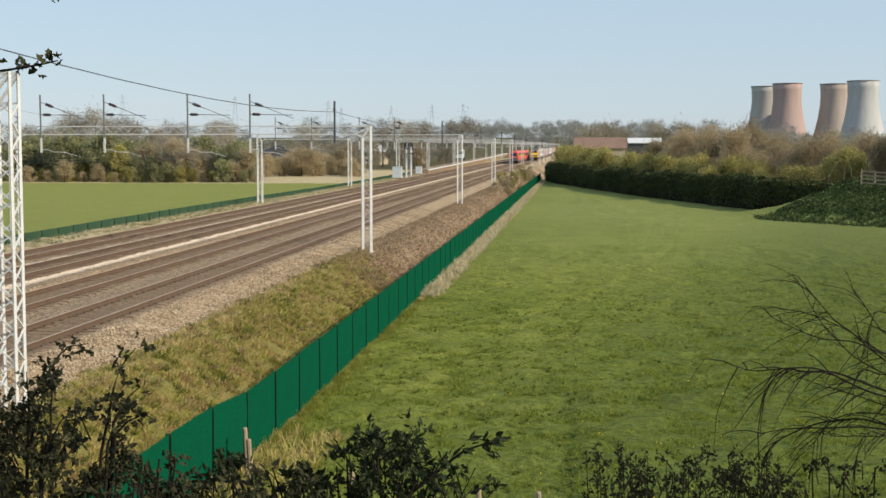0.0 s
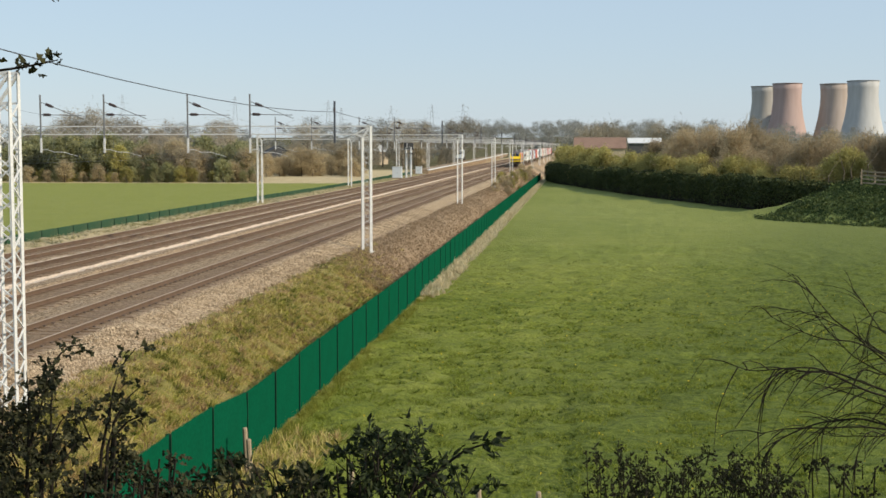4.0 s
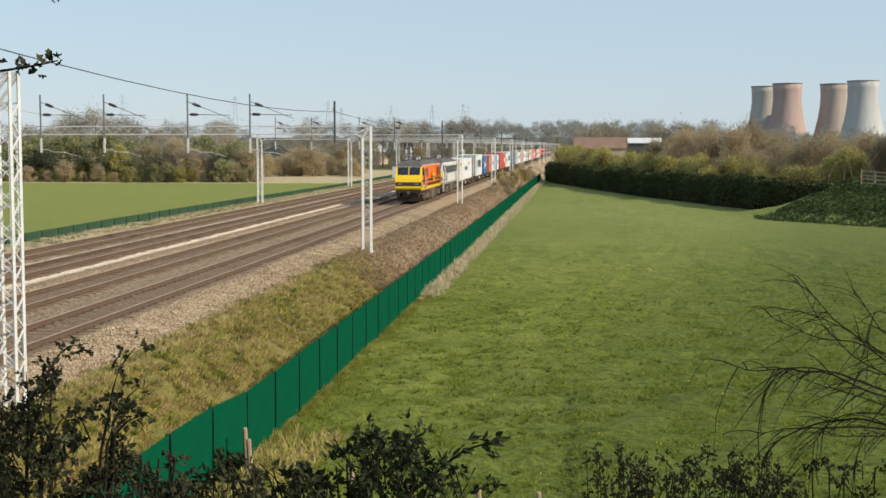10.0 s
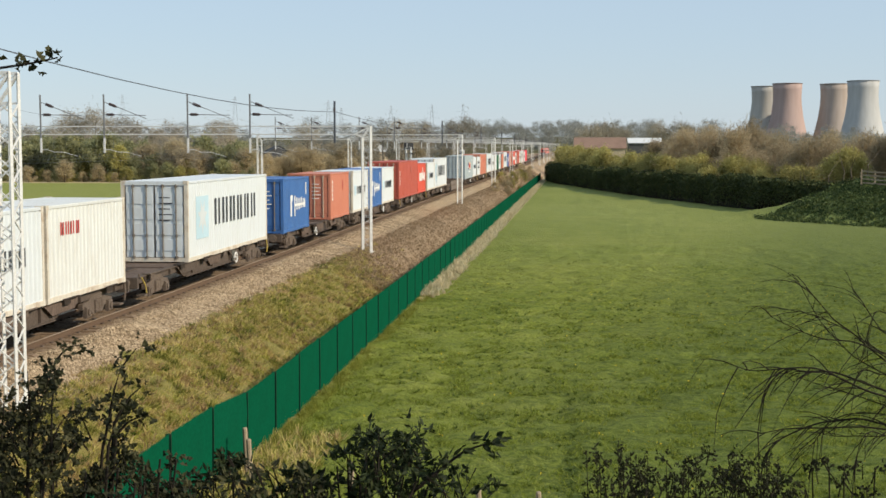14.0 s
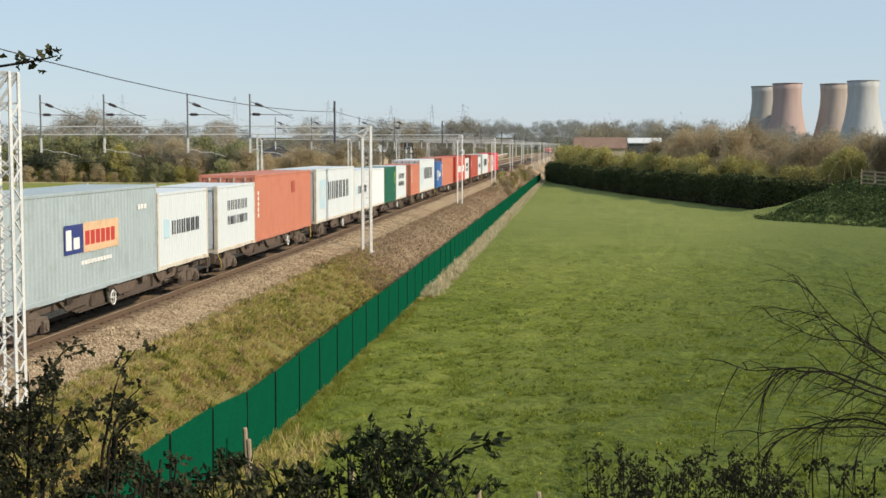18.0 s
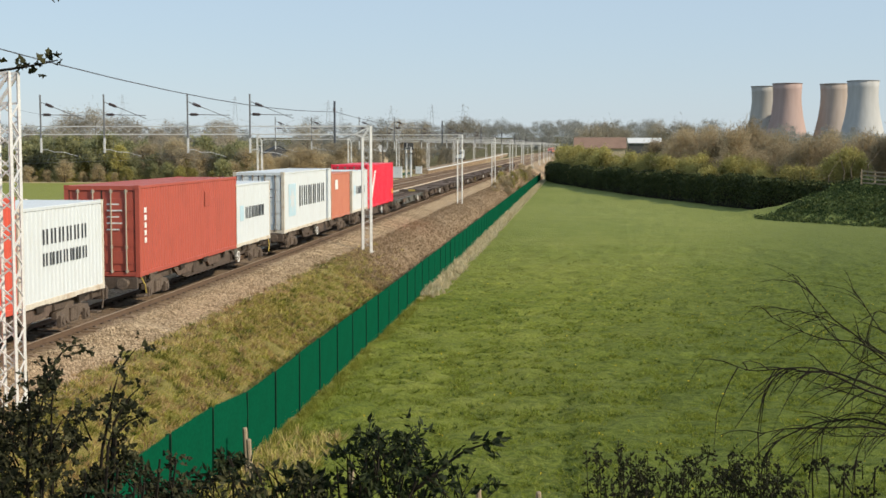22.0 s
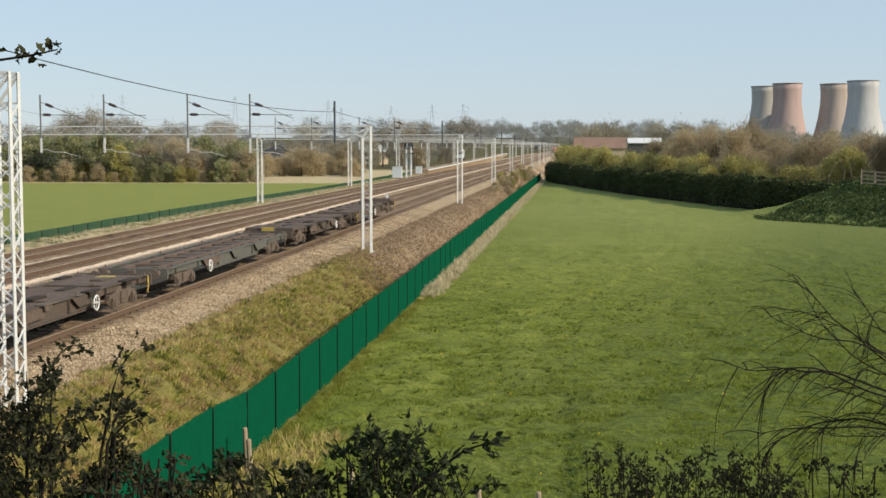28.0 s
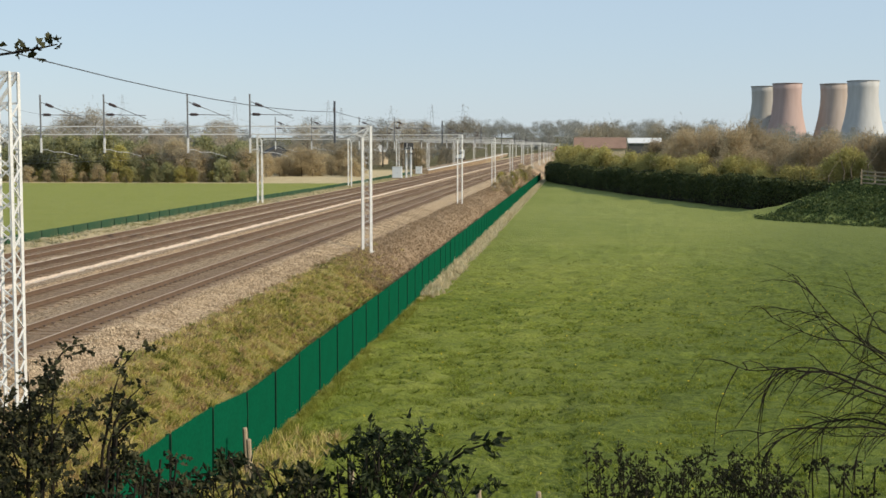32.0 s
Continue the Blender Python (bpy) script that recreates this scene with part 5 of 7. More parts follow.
def build_loco(scheme):
    orange = scheme == "orange"
    lab = "orange electric locomotive with yellow cab front" if orange else "white electric locomotive with dark window band and yellow front"
    c = thing("electric_locomotive", lab, "locomotive", group="locomotives of the freight train")
    main = LOCO_ORANGE if orange else LOCO_WHITE
    L = LOCO_L
    part("body", shell(LEVELS), main, c)
    part("roof", shell(ROOF), ROOF_GREY, c, "domed dirty grey roof")
    part("floor", Shape().box(-1.3, 0.15, 0.90, 1.3, L - 0.15, 1.0), BOGIE, c)
    for rear in (False, True):
        e = (lambda y: L - y) if rear else (lambda y: y)
        part("cab_front", front_quad(Shape(), -1.5, 1.5, 0.99, 2.30, 0.008, rear), YELLOW, c, "yellow cab front")
        pil = Shape()
        for x0, x1 in ((-1.5, -1.13), (1.13, 1.5), (-0.035, 0.035)):
            front_quad(pil, x0, x1, 2.29, 3.16, 0.012, rear)
        part("window_header", front_quad(Shape(), -1.5, 1.5, 3.17, 3.34, 0.013, rear), ROOF_GREY, c, "grey roof edge over the windscreen")
        part("gutter", front_quad(Shape(), -1.2, 1.2, 3.145, 3.172, 0.016, rear), MARK_WHITE, c, "thin pale line over the windscreen")
        part("windscreen_frame", pil, YELLOW if orange else LOCO_WHITE, c)
        for x0, x1 in ((-1.14, -0.035), (0.035, 1.14)):
            pane = part("windscreen", front_quad(Shape(), x0 + 0.02, x1 - 0.02, 2.31, 3.15, 0.007, rear), GLASS, c, "dark raked windscreen")
            wp = Shape()
            fa, fb = level_at(2.32)[1] - 0.03, level_at(2.85)[1] - 0.03
            xm = (x0 + x1) / 2
            wp.bar((xm - 0.3, e(fa), 2.32), (xm + 0.05, e(fb), 2.85), 0.016)
            part("wiper", wp, STEEL_DARK, pane)
        part("lamp_panel", front_quad(Shape(), -1.34, 1.34, 1.36, 1.66, 0.016, rear), LOCO_BLACK, c, "black lamp panel")
        for sx in (-1, 1):
            for k, r in ((0.76, 0.06), (0.94, 0.06)):
                lam = Shape().disc((sx * k, e(-0.012), 1.51), (0, 1, 0), r, 0.05, 14)
                part("headlight", lam, LAMP_GLASS, c)
        part("valance", Shape().box(-1.25, e(0.02), 0.84, 1.25, e(0.22), 1.0), FLAP if orange else LOCO_GREY, c)
        sp = Shape().box(-1.05, e(0.35), 0.2, 1.05, e(0.42), 0.55, 0.02)
        part("snow_plough", sp, FLAP, c)
        buffers(c, e(0.05), 1 if rear else -1, 0.98, FLAP)
        for x in (-0.45, 0.5, 0.62):
            hose = Shape().tube([(x, e(0.0), 1.05), (x + 0.05, e(-0.2), 0.7), (x, e(-0.05), 0.42)], 0.035, 6)
            part("brake_hose", hose, FLAP, c)
        # cab side windows and doors
        for side in (-1, 1):
            yw0, yw1 = (0.42, 0.70), 1.35
            if rear:
                s = side_quad(Shape(), L - 1.35, (L - 0.42, L - 0.70), 2.27, 3.06, 0.008, side)
            else:
                s = side_quad(Shape(), (0.42, 0.70), 1.35, 2.27, 3.06, 0.008, side)
            part("cab_side_window", s, GLASS, c, "dark cab side window")
            d0, d1 = sorted((e(1.72), e(2.36)))
            door = part("cab_door", side_quad(Shape(), d0, d1, 1.10, 3.05, 0.007, side), main if orange else LOCO_WHITE, c)
            part("door_window", side_quad(Shape(), d0 + 0.17, d1 - 0.17, 2.25, 2.9, 0.013, side), GLASS, door)
            for y in (d0 - 0.09, d1 + 0.09):
                x = side * (1.37 + 0.05)
                part("hand_rail", Shape().tube([(x, y, 1.2), (x, y, 2.5)], 0.02, 5), BAR_STEEL if orange else LOCO_GREY, door)
            # yellow round the corner of the nose
            k0, k1 = ((L - 0.33, L - 0.05) if rear else (0.05, 0.33))
            if rear:
                s = side_quad(side_quad(Shape(), L - 0.30, L - 0.14, 1.2, 1.98, 0.005, side), (L - 0.32, L - 0.62), (L - 0.15, L - 0.60), 2.0, 3.2, 0.005, side)
            else:
                s = side_quad(side_quad(Shape(), 0.14, 0.30, 1.2, 1.98, 0.005, side), (0.15, 0.60), (0.32, 0.72), 2.0, 3.2, 0.005, side)
            part("nose_corner", s, YELLOW if orange else LOCO_WHITE, c)
    for side in (-1, 1):
        if orange:
            part("stripe", side_quad(Shape(), 0.12, L - 0.12, 0.982, 1.24, 0.010, side), YELLOW, c, "yellow waist stripe")
            part("stripe", side_quad(Shape(), 0.12, L - 0.12, 1.27, 1.50, 0.010, side), LOCO_BLACK, c, "dark stripe")
            part("stripe", side_quad(Shape(), 0.16, L - 0.16, 1.64, 1.84, 0.010, side), LOCO_BLACK, c, "dark stripe")
            for y in (3.0, L - 4.0):
                part("grille", side_quad(Shape(), y, y + 1.0, 2.05, 2.98, 0.010, side), LOCO_BLACK, c, "dark side grille")
            s = Shape()
            w = level_at(2.0)[0] + 0.022
            yc = L * 0.492
            s.add([(side * w, yc - 0.60, 2.0), (side * w, yc, 1.38), (side * w, yc + 0.60, 2.0), (side * (w - 0.05), yc, 2.62)], [(0, 1, 2, 3)] if side > 0 else [(3, 2, 1, 0)])
            em = part("emblem", s, paint("peach emblem paint", (0.85, 0.36, 0.06), 0.4), c, "diamond-shaped yellow emblem")
            s = Shape()
            s.add([(side * (w + 0.006 - (0.016 if z > 2 else 0)), yc + a, z) for a, z in ((-0.66, 1.82), (-0.28, 1.66), (0.28, 1.66), (0.66, 1.82), (0.66, 2.20), (0.28, 2.34), (-0.28, 2.34), (-0.66, 2.20))], [tuple(range(8))] if side > 0 else [tuple(range(7, -1, -1))])
            part("emblem_disc", s, YELLOW, em)
            s = Shape()
            for i in range(6):
                s.box(side * (w + 0.008), yc - 0.54 + i * 0.18, 1.93, side * (w + 0.014), yc - 0.42 + i * 0.18, 2.06)
            part("emblem_lettering", s, LOCO_BLACK, em)
            part("number_plate", side_quad(Shape(), 0.72, 1.40, 1.31, 1.45, 0.016, side), MARK_WHITE, c, "row of white bars")
        else:
            part("window_band", side_quad(Shape(), 3.4, L - 2.9, 2.12, 2.92, 0.010, side), LOCO_GREY, c, "charcoal band along the side")
            for i, (a, b) in enumerate(((4.0, 6.3), (8.0, 8.9), (10.0, 10.9), (12.2, 14.3))):
                part("vent", side_quad(Shape(), a, b, 2.86, 3.00, 0.016, side), LOCO_WHITE, c, "white louvre")
            part("plate", side_quad(Shape(), L - 5.0, L - 4.0, 2.30, 2.56, 0.017, side), MARK_RED, c, "red name plate")
            part("stripe", side_quad(Shape(), 0.2, L - 0.2, 1.0, 1.07, 0.011, side), LOCO_GREY, c, "thin dark line along the skirt")
            for y in (2.42, L - 2.56):
                part("door_edge", side_quad(Shape(), y, y + 0.14, 1.15, 3.1, 0.012, side), LOCO_GREY, c)
            part("number_plate", side_quad(Shape(), 0.75, 1.4, 1.38, 1.50, 0.016, side), LOCO_GREY, c, "row of dark bars")
            for y in (0.25, L - 1.0):
                sk = Shape()
                o = [(y - 0.1, 1.0), (y + 1.15, 1.0), (y + 0.62, 0.40), (y + 0.18, 0.40)]
                sk.add([(side * 1.24, a, z) for a, z in o] + [(side * 1.34, a, z) for a, z in o], [(0, 1, 2, 3), (7, 6, 5, 4), (0, 4, 5, 1), (1, 5, 6, 2), (2, 6, 7, 3), (3, 7, 4, 0)])
                part("skirt", sk, SKIRT, c, "grey-blue cab skirt")
        part("gutter", Shape().box(side * 1.19, 0.9, 3.32, side * 1.24, L - 0.9, 3.36), MARK_WHITE if orange else LOCO_WHITE, c)
        # under-floor equipment
        for a, b, z in ((6.3, 7.7, 0.30), (7.85, 9.9, 0.24), (10.05, 11.5, 0.32)):
            part("equipment_box", Shape().box(side * 0.7, a, z, side * 1.28, b, 0.95, 0.05), BOGIE, c)
        for y in (6.6, 7.2, 10.4, 11.0):
            part("pipe", Shape().tube([(side * 1.30, y, 0.34), (side * 1.30, y, 0.9)], 0.05, 6), BOGIE, c)
    for y in (3.75, L - 3.75):
        b = part("bogie", Shape().box(-0.9, y - 1.9, 0.46, 0.9, y + 1.9, 0.82, 0.06), BOGIE, c)
        for side in (-1, 1):
            part("side_frame", Shape().box(side * 1.0, y - 2.2, 0.52, side * 1.18, y + 2.2, 0.84, 0.04), BOGIE, b)
            for k in (-1.65, 1.65):
                part("axle_box", Shape().box(side * 1.05, y + k - 0.28, 0.34, side * 1.26, y + k + 0.28, 0.78, 0.05), BOGIE, b)
                part("damper", Shape().tube([(side * 1.24, y + k * 0.6, 0.4), (side * 1.27, y + k * 0.75, 0.95)], 0.06, 7), BOGIE, b)
            sp = Shape()
            for k in (-0.45, 0, 0.45):
                sp.tube([(side * 1.2, y + k, 0.45), (side * 1.2, y + k, 0.92)], 0.12, 8)
            part("spring_nest", sp, BOGIE, b)
            part("step", Shape().box(side * 1.15, y - 2.55, 0.3, side * 1.35, y - 2.2, 0.36), BOGIE, b)
        for k in (-1.65, 1.65):
            wheelset(b, 0, y + k, 0.52)
    # roof equipment and folded pantograph
    for i in range(9):
        y = 6.4 + i * 0.95
        part("roof_vent", Shape().box(-0.55, y, 3.70, 0.55, y + 0.55, 3.95 - 0.06 * (i % 2), 0.06), ROOF_GREY, c)
    part("roof_well", Shape().box(-0.8, 3.0, 3.58, 0.8, 6.0, 3.80, 0.08), ROOF_GREY, c)
    pan = Shape()
    y0 = 3.6 if orange else L - 5.6
    for sx in (-1, 1):
        pan.tube([(sx * 0.45, y0, 3.86), (sx * 0.25, y0 + 1.9, 3.98)], 0.03, 6)
        pan.tube([(sx * 0.25, y0 + 1.9, 3.98), (sx * 0.3, y0 + 0.4, 4.08)], 0.022, 6)
    pan.tube([(-0.8, y0 + 0.4, 4.02), (-0.55, y0 + 0.4, 4.12), (0.55, y0 + 0.4, 4.12), (0.8, y0 + 0.4, 4.02)], 0.03, 6)
    pg = part("pantograph", pan, STEEL_DARK, c)
    ins = Shape()
    for sx in (-0.5, 0.5):
        for dy in (0.0, 1.2):
            for i in range(3):
                ins.disc((sx, y0 + dy, 3.70 + 0.06 * i), (0, 0, 1), 0.06, 0.04, 10)
    part("insulator", ins, INSULATOR, pg, "brown roof insulators")
    co = Shape()
    ring = [(0.25 + 0.16 * math.sin(t), 5.2 + 0.1 * t, 3.93 + 0.15 * math.cos(t)) for t in np.linspace(0, 5.2, 12)]
    co.tube(ring, 0.05, 6)
    part("cable_loop", co, MARK_WHITE, c, "white looped roof cable")
    fit_to_view(c)
    return c


def fit_to_view(c):
    """Stretches body heights and tapers both cabs in plan, to fit the camera's view."""
    for o in c.children:
        if o.name.split(".")[0] in ("buffer", "coupling", "bogie", "snow_plough", "brake_hose"):
            continue
        for q in (o, *o.children):
            for v in q.data.vertices:
                k = max(0.0, 1 - min(v.co.y, LOCO_L - v.co.y) / 2.4)
                v.co.x *= 1 - 0.13 * k
                v.co.z = float(np.interp(v.co.z, (0, 0.45, 0.95, 1.0, 1.34, 1.64, 2.3, 3.13, 3.34, 3.8, 4.2), (0, 0.45, 1.10, 1.22, 1.52, 1.88, 2.53, 3.23, 3.37, 3.82, 4.20)))
            q.data.update()


def consist():
    """The whole train: (builder, place of its near end along the line, height)."""
    M20, M40 = (6.06, 2.59), (12.19, 2.9)
    kinds = {
        "white20_red": (*M20, CREAM, "red_mark", "cream-white 20 ft container with small red lettering"),
        "star20": (*M20, WHITE, "text20", "white 20 ft container with dark lettering"),
        "two_rows": (*M20, WHITE, "rows20", "white 20 ft container with two rows of dark lettering"),
        "plain_white": (*M20, BRIGHT, "", "plain bright white 20 ft container"),
        "star40": (*M40, WHITE, "star40", "white 40 ft container with pale blue star emblem"),
        "blue20": (*M20, BLUE, "white_script", "blue 20 ft container with white script"),
        "orange20": (*M20, ORANGE_RUST, "edge_mark", "faded orange-red 20 ft container"),
        "orange40": (*M40, ORANGE_RUST, "edge_mark", "faded orange-red 40 ft container"),
        "orange20b": (*M20, ORANGE_RUST, "label", "orange-red 20 ft container with white placard"),
        "red40": (12.19, 2.9, RED_DARK, "edge_mark", "brick red 40 ft container"),
        "hs20": (6.06, 2.59, RED_HS, "white_word", "bright red 20 ft container with white lettering"),
        "hs40": (12.19, 2.9, RED_HS, "white_word", "bright red 40 ft container with white lettering"),
        "grey40": (12.19, 2.9, GREY_BLUE, "two_square", "grey-blue 40 ft container with navy and peach squares"),
        "green20": (*M20, GREEN, "lime_mark", "deep green 20 ft container with lime marks at one edge"),
        "red20": (*M20, ORANGE_RUST, "edge_mark", "orange-red 20 ft container with lettering at one edge"),
        "fruit40": (12.19, 2.9, PINK_RED, "slant", "vivid red 40 ft container with slanting white lettering"),
    }
    wagons = [(-113.3, 19.0), (-93.4, 18.0), (-72.6, 18.9), (-52.8, 19.0), (-31.3, 19.0), (-11.4, 18.6), (30.6, 18.8), (50.2, 18.7), (70.0, 18.5), (89.2, 18.9), (110.8, 18.8), (130.4, 18.7),
              (152.5, 18.8), (174.1, 18.4), (195.2, 18.7), (214.6, 18.3), (234.4, 18.6), (254.6, 18.9), (275.0, 18.6), (294.6, 19.6), (316.2, 18.6), (335.6, 16.2), (352.8, 19.6), (374.2, 18.6), (394.2, 17.2), (412.8, 18.4)]
    wheels = {234.4: 14.1, 254.6: 12.7, 275.0: 12.6, 294.6: 7.5, 316.2: 14.1, 352.8: 14.4, 374.2: 5.1, 394.2: 11.7, 412.8: 8.0}
    load = [(-113.1, "white20_red"), (-106.95, "star20"), (-100.7, "white20_red"), (-87.9, "star40"), (-72.3, "blue20"), (-60.1, "orange20"), (-52.6, "star20"), (-46.4, "blue20"), (-40.2, "star20"),
            (-31.0, "red40"), (-18.7, "hs20"), (-11.2, "star20"), (-5.1, "star40"), (30.8, "grey40"), (43.1, "star20"), (50.5, "two_rows"), (56.6, "orange40"), (70.2, "star40"), (82.4, "star20"),
            (89.4, "plain_white"), (95.6, "green20"), (101.8, "two_rows"), (111.0, "red20"), (117.2, "star40"), (130.6, "blue20"), (136.7, "orange40"), (152.7, "hs40"), (165.0, "two_rows"),
            (174.3, "red40"), (186.4, "star20"), (195.4, "star40"), (207.7, "orange20b"), (214.7, "star20"), (220.9, "fruit40")]
    made = {}
    for u, k in load:
        if k in made:
            ob = copy_thing(made[k], pose(XT, u, 1.0))
        else:
            ob = made[k] = build_container(*kinds[k], doors=k not in ("plain_white",))
        CARGO.append((ob, u, 1.0))
    bases = {}
    for i, (u, length) in enumerate(wagons):
        style = 3 if u in (394.2, 254.6) else 1 if u in (374.2, 234.4) else 2 if i % 3 == 1 else 0
        wy = wheels.get(u, round(length - 6.0, 1) if i % 2 else 8.0)
        lab = "empty flat container wagon, brown with grime" if u > 233 else "dirty brown container wagon under its load"
        key = (round(length, 1), style, wy)
        if key in bases:
            ob = copy_thing(bases[key], pose(XT, u, 0))
            ob["label"] = lab
        else:
            ob = bases[key] = build_wagon(length, lab, wy, style)
        if u == wagons[-1][0]:
            part("end_bolster", Shape().box(-1.12, length - 2.0, 0.975, 1.12, length - 0.1, 1.2, 0.04), WAGON_DECK, ob, "raised end of the last wagon")
            lamp = part("tail_lamp", Shape().box(0.55, length - 0.34, 1.2, 0.73, length - 0.16, 1.44, 0.02), BRIGHT, ob, "white tail lamp")
            part("lamp_handle", Shape().tube([(0.57, length - 0.25, 1.43), (0.60, length - 0.25, 1.54), (0.68, length - 0.25, 1.54), (0.71, length - 0.25, 1.43)], 0.012, 5), BRIGHT, lamp)
        CARGO.append((ob, u, 0.0))
    CARGO.append((build_well_wagon(20.6), 8.0, 0.0))
    CARGO.append((build_loco("orange"), -151.50, 0.0))
    CARGO.append((build_loco("white"), -132.80, 0.0))
    for ob, u, z in CARGO:
        ob.matrix_basis = pose(XT, u, z)


def gone(t):
    """Metres that the freight train has run since 18 s."""
    d = t - 18.0
    return 33.4391 * d - 0.089958 / 2 * d * d + 0.000688 / 6 * d ** 3


# ---- foreground shrubs ----
def leaf_tuft(s, r, at, way, size, n=6, pointed=False):
    """A rosette of lobed or pointed leaves at the end of a twig."""
    for i in range(n):
        d = (way * 0.7 + Vector(r.normal(size=3)) * (0.55 if pointed else 0.75)).normalized()
        b = d.cross(Vector(r.normal(size=3))).normalized()
        u = d.cross(b) * 0.18
        z = size * r.uniform(0.65, 1.25)
        p = at + Vector(r.normal(size=3)) * size * (0.2 if pointed else 0.35)
        if pointed:
            s.add([p, p + d * z * 0.30 + b * z * 0.19 - u * z * 0.4, p + d * z * 0.62 + b * z * 0.16 - u * z * 0.5, p + d * z - u * z * 0.9, p + d * z * 0.62 - b * z * 0.16 - u * z * 0.5, p + d * z * 0.30 - b * z * 0.19 - u * z * 0.4, p + d * z * 0.45],
                  [(0, 1, 6), (1, 2, 6), (2, 3, 6), (3, 4, 6), (4, 5, 6), (5, 0, 6)])
            continue
        pts = [p, p + d * z * 0.30 + b * z * 0.26 - u * z, p + d * z * 0.48 + b * z * 0.16, p + d * z * 0.62 + b * z * 0.34 - u * z, p + d * z * 0.78 + b * z * 0.14,
               p + d * z, p + d * z * 0.78 - b * z * 0.14, p + d * z * 0.62 - b * z * 0.34 - u * z, p + d * z * 0.48 - b * z * 0.16, p + d * z * 0.30 - b * z * 0.26 - u * z]
        s.add(pts, [(0, 1, 2, 8, 9), (2, 3, 4, 6, 7, 8), (4, 5, 6)])


def clump(wood, leaves, r, at, wide, leaf, n, pointed=False):
    """A short twig with leaf rosettes set close round its end."""
    at = Vector(at)
    d = Vector((r.normal() * 0.5, r.normal() * 0.5, 0.9)).normalized()
    wood.tube([at - d * wide * 3.2, at - d * wide, at + d * wide * 0.6], [0.0035, 0.0025, 0.0012], 4)
    for i in range(n):
        o = Vector((r.normal(), r.normal(), r.normal() * 0.75)) * wide * 0.55
        leaf_tuft(leaves, r, at + o, (o.normalized() + d * 0.4), leaf, 6 if pointed else 5, pointed)


def plume(wood, leaves, r, pts, rad, leaf, wide):
    """A shoot that thickens into a feather of leaves towards its tip."""
    pts = [Vector(p) for p in pts]
    wood.tube(pts, [rad * (1 - 0.75 * i / (len(pts) - 1)) for i in range(len(pts))], 5)
    n = len(pts) - 1
    for k in range(n):
        a, b = pts[k], pts[k + 1]
        d = (b - a).normalized()
        for i in range(max(2, int((b - a).length / 0.016))):
            t = (k + r.uniform()) / n
            if r.uniform() < 0.35 + 0.75 * t:
                q = a.lerp(b, t * n - k)
                side = Vector((r.normal(), r.normal(), r.normal())) * wide * (0.35 + 0.4 * t)
                leaf_tuft(leaves, r, q + side, d * 0.9 + side.normalized() * 0.7, leaf, 4)


def start_shrub(label, base):
    t = thing("shrub", label, "shrub", pose(*base), group="shrubs before the camera")
    return t, Shape(), Shape(), Vector(base)


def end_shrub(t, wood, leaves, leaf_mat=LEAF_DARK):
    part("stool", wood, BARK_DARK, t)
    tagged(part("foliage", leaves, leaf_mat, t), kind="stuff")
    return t


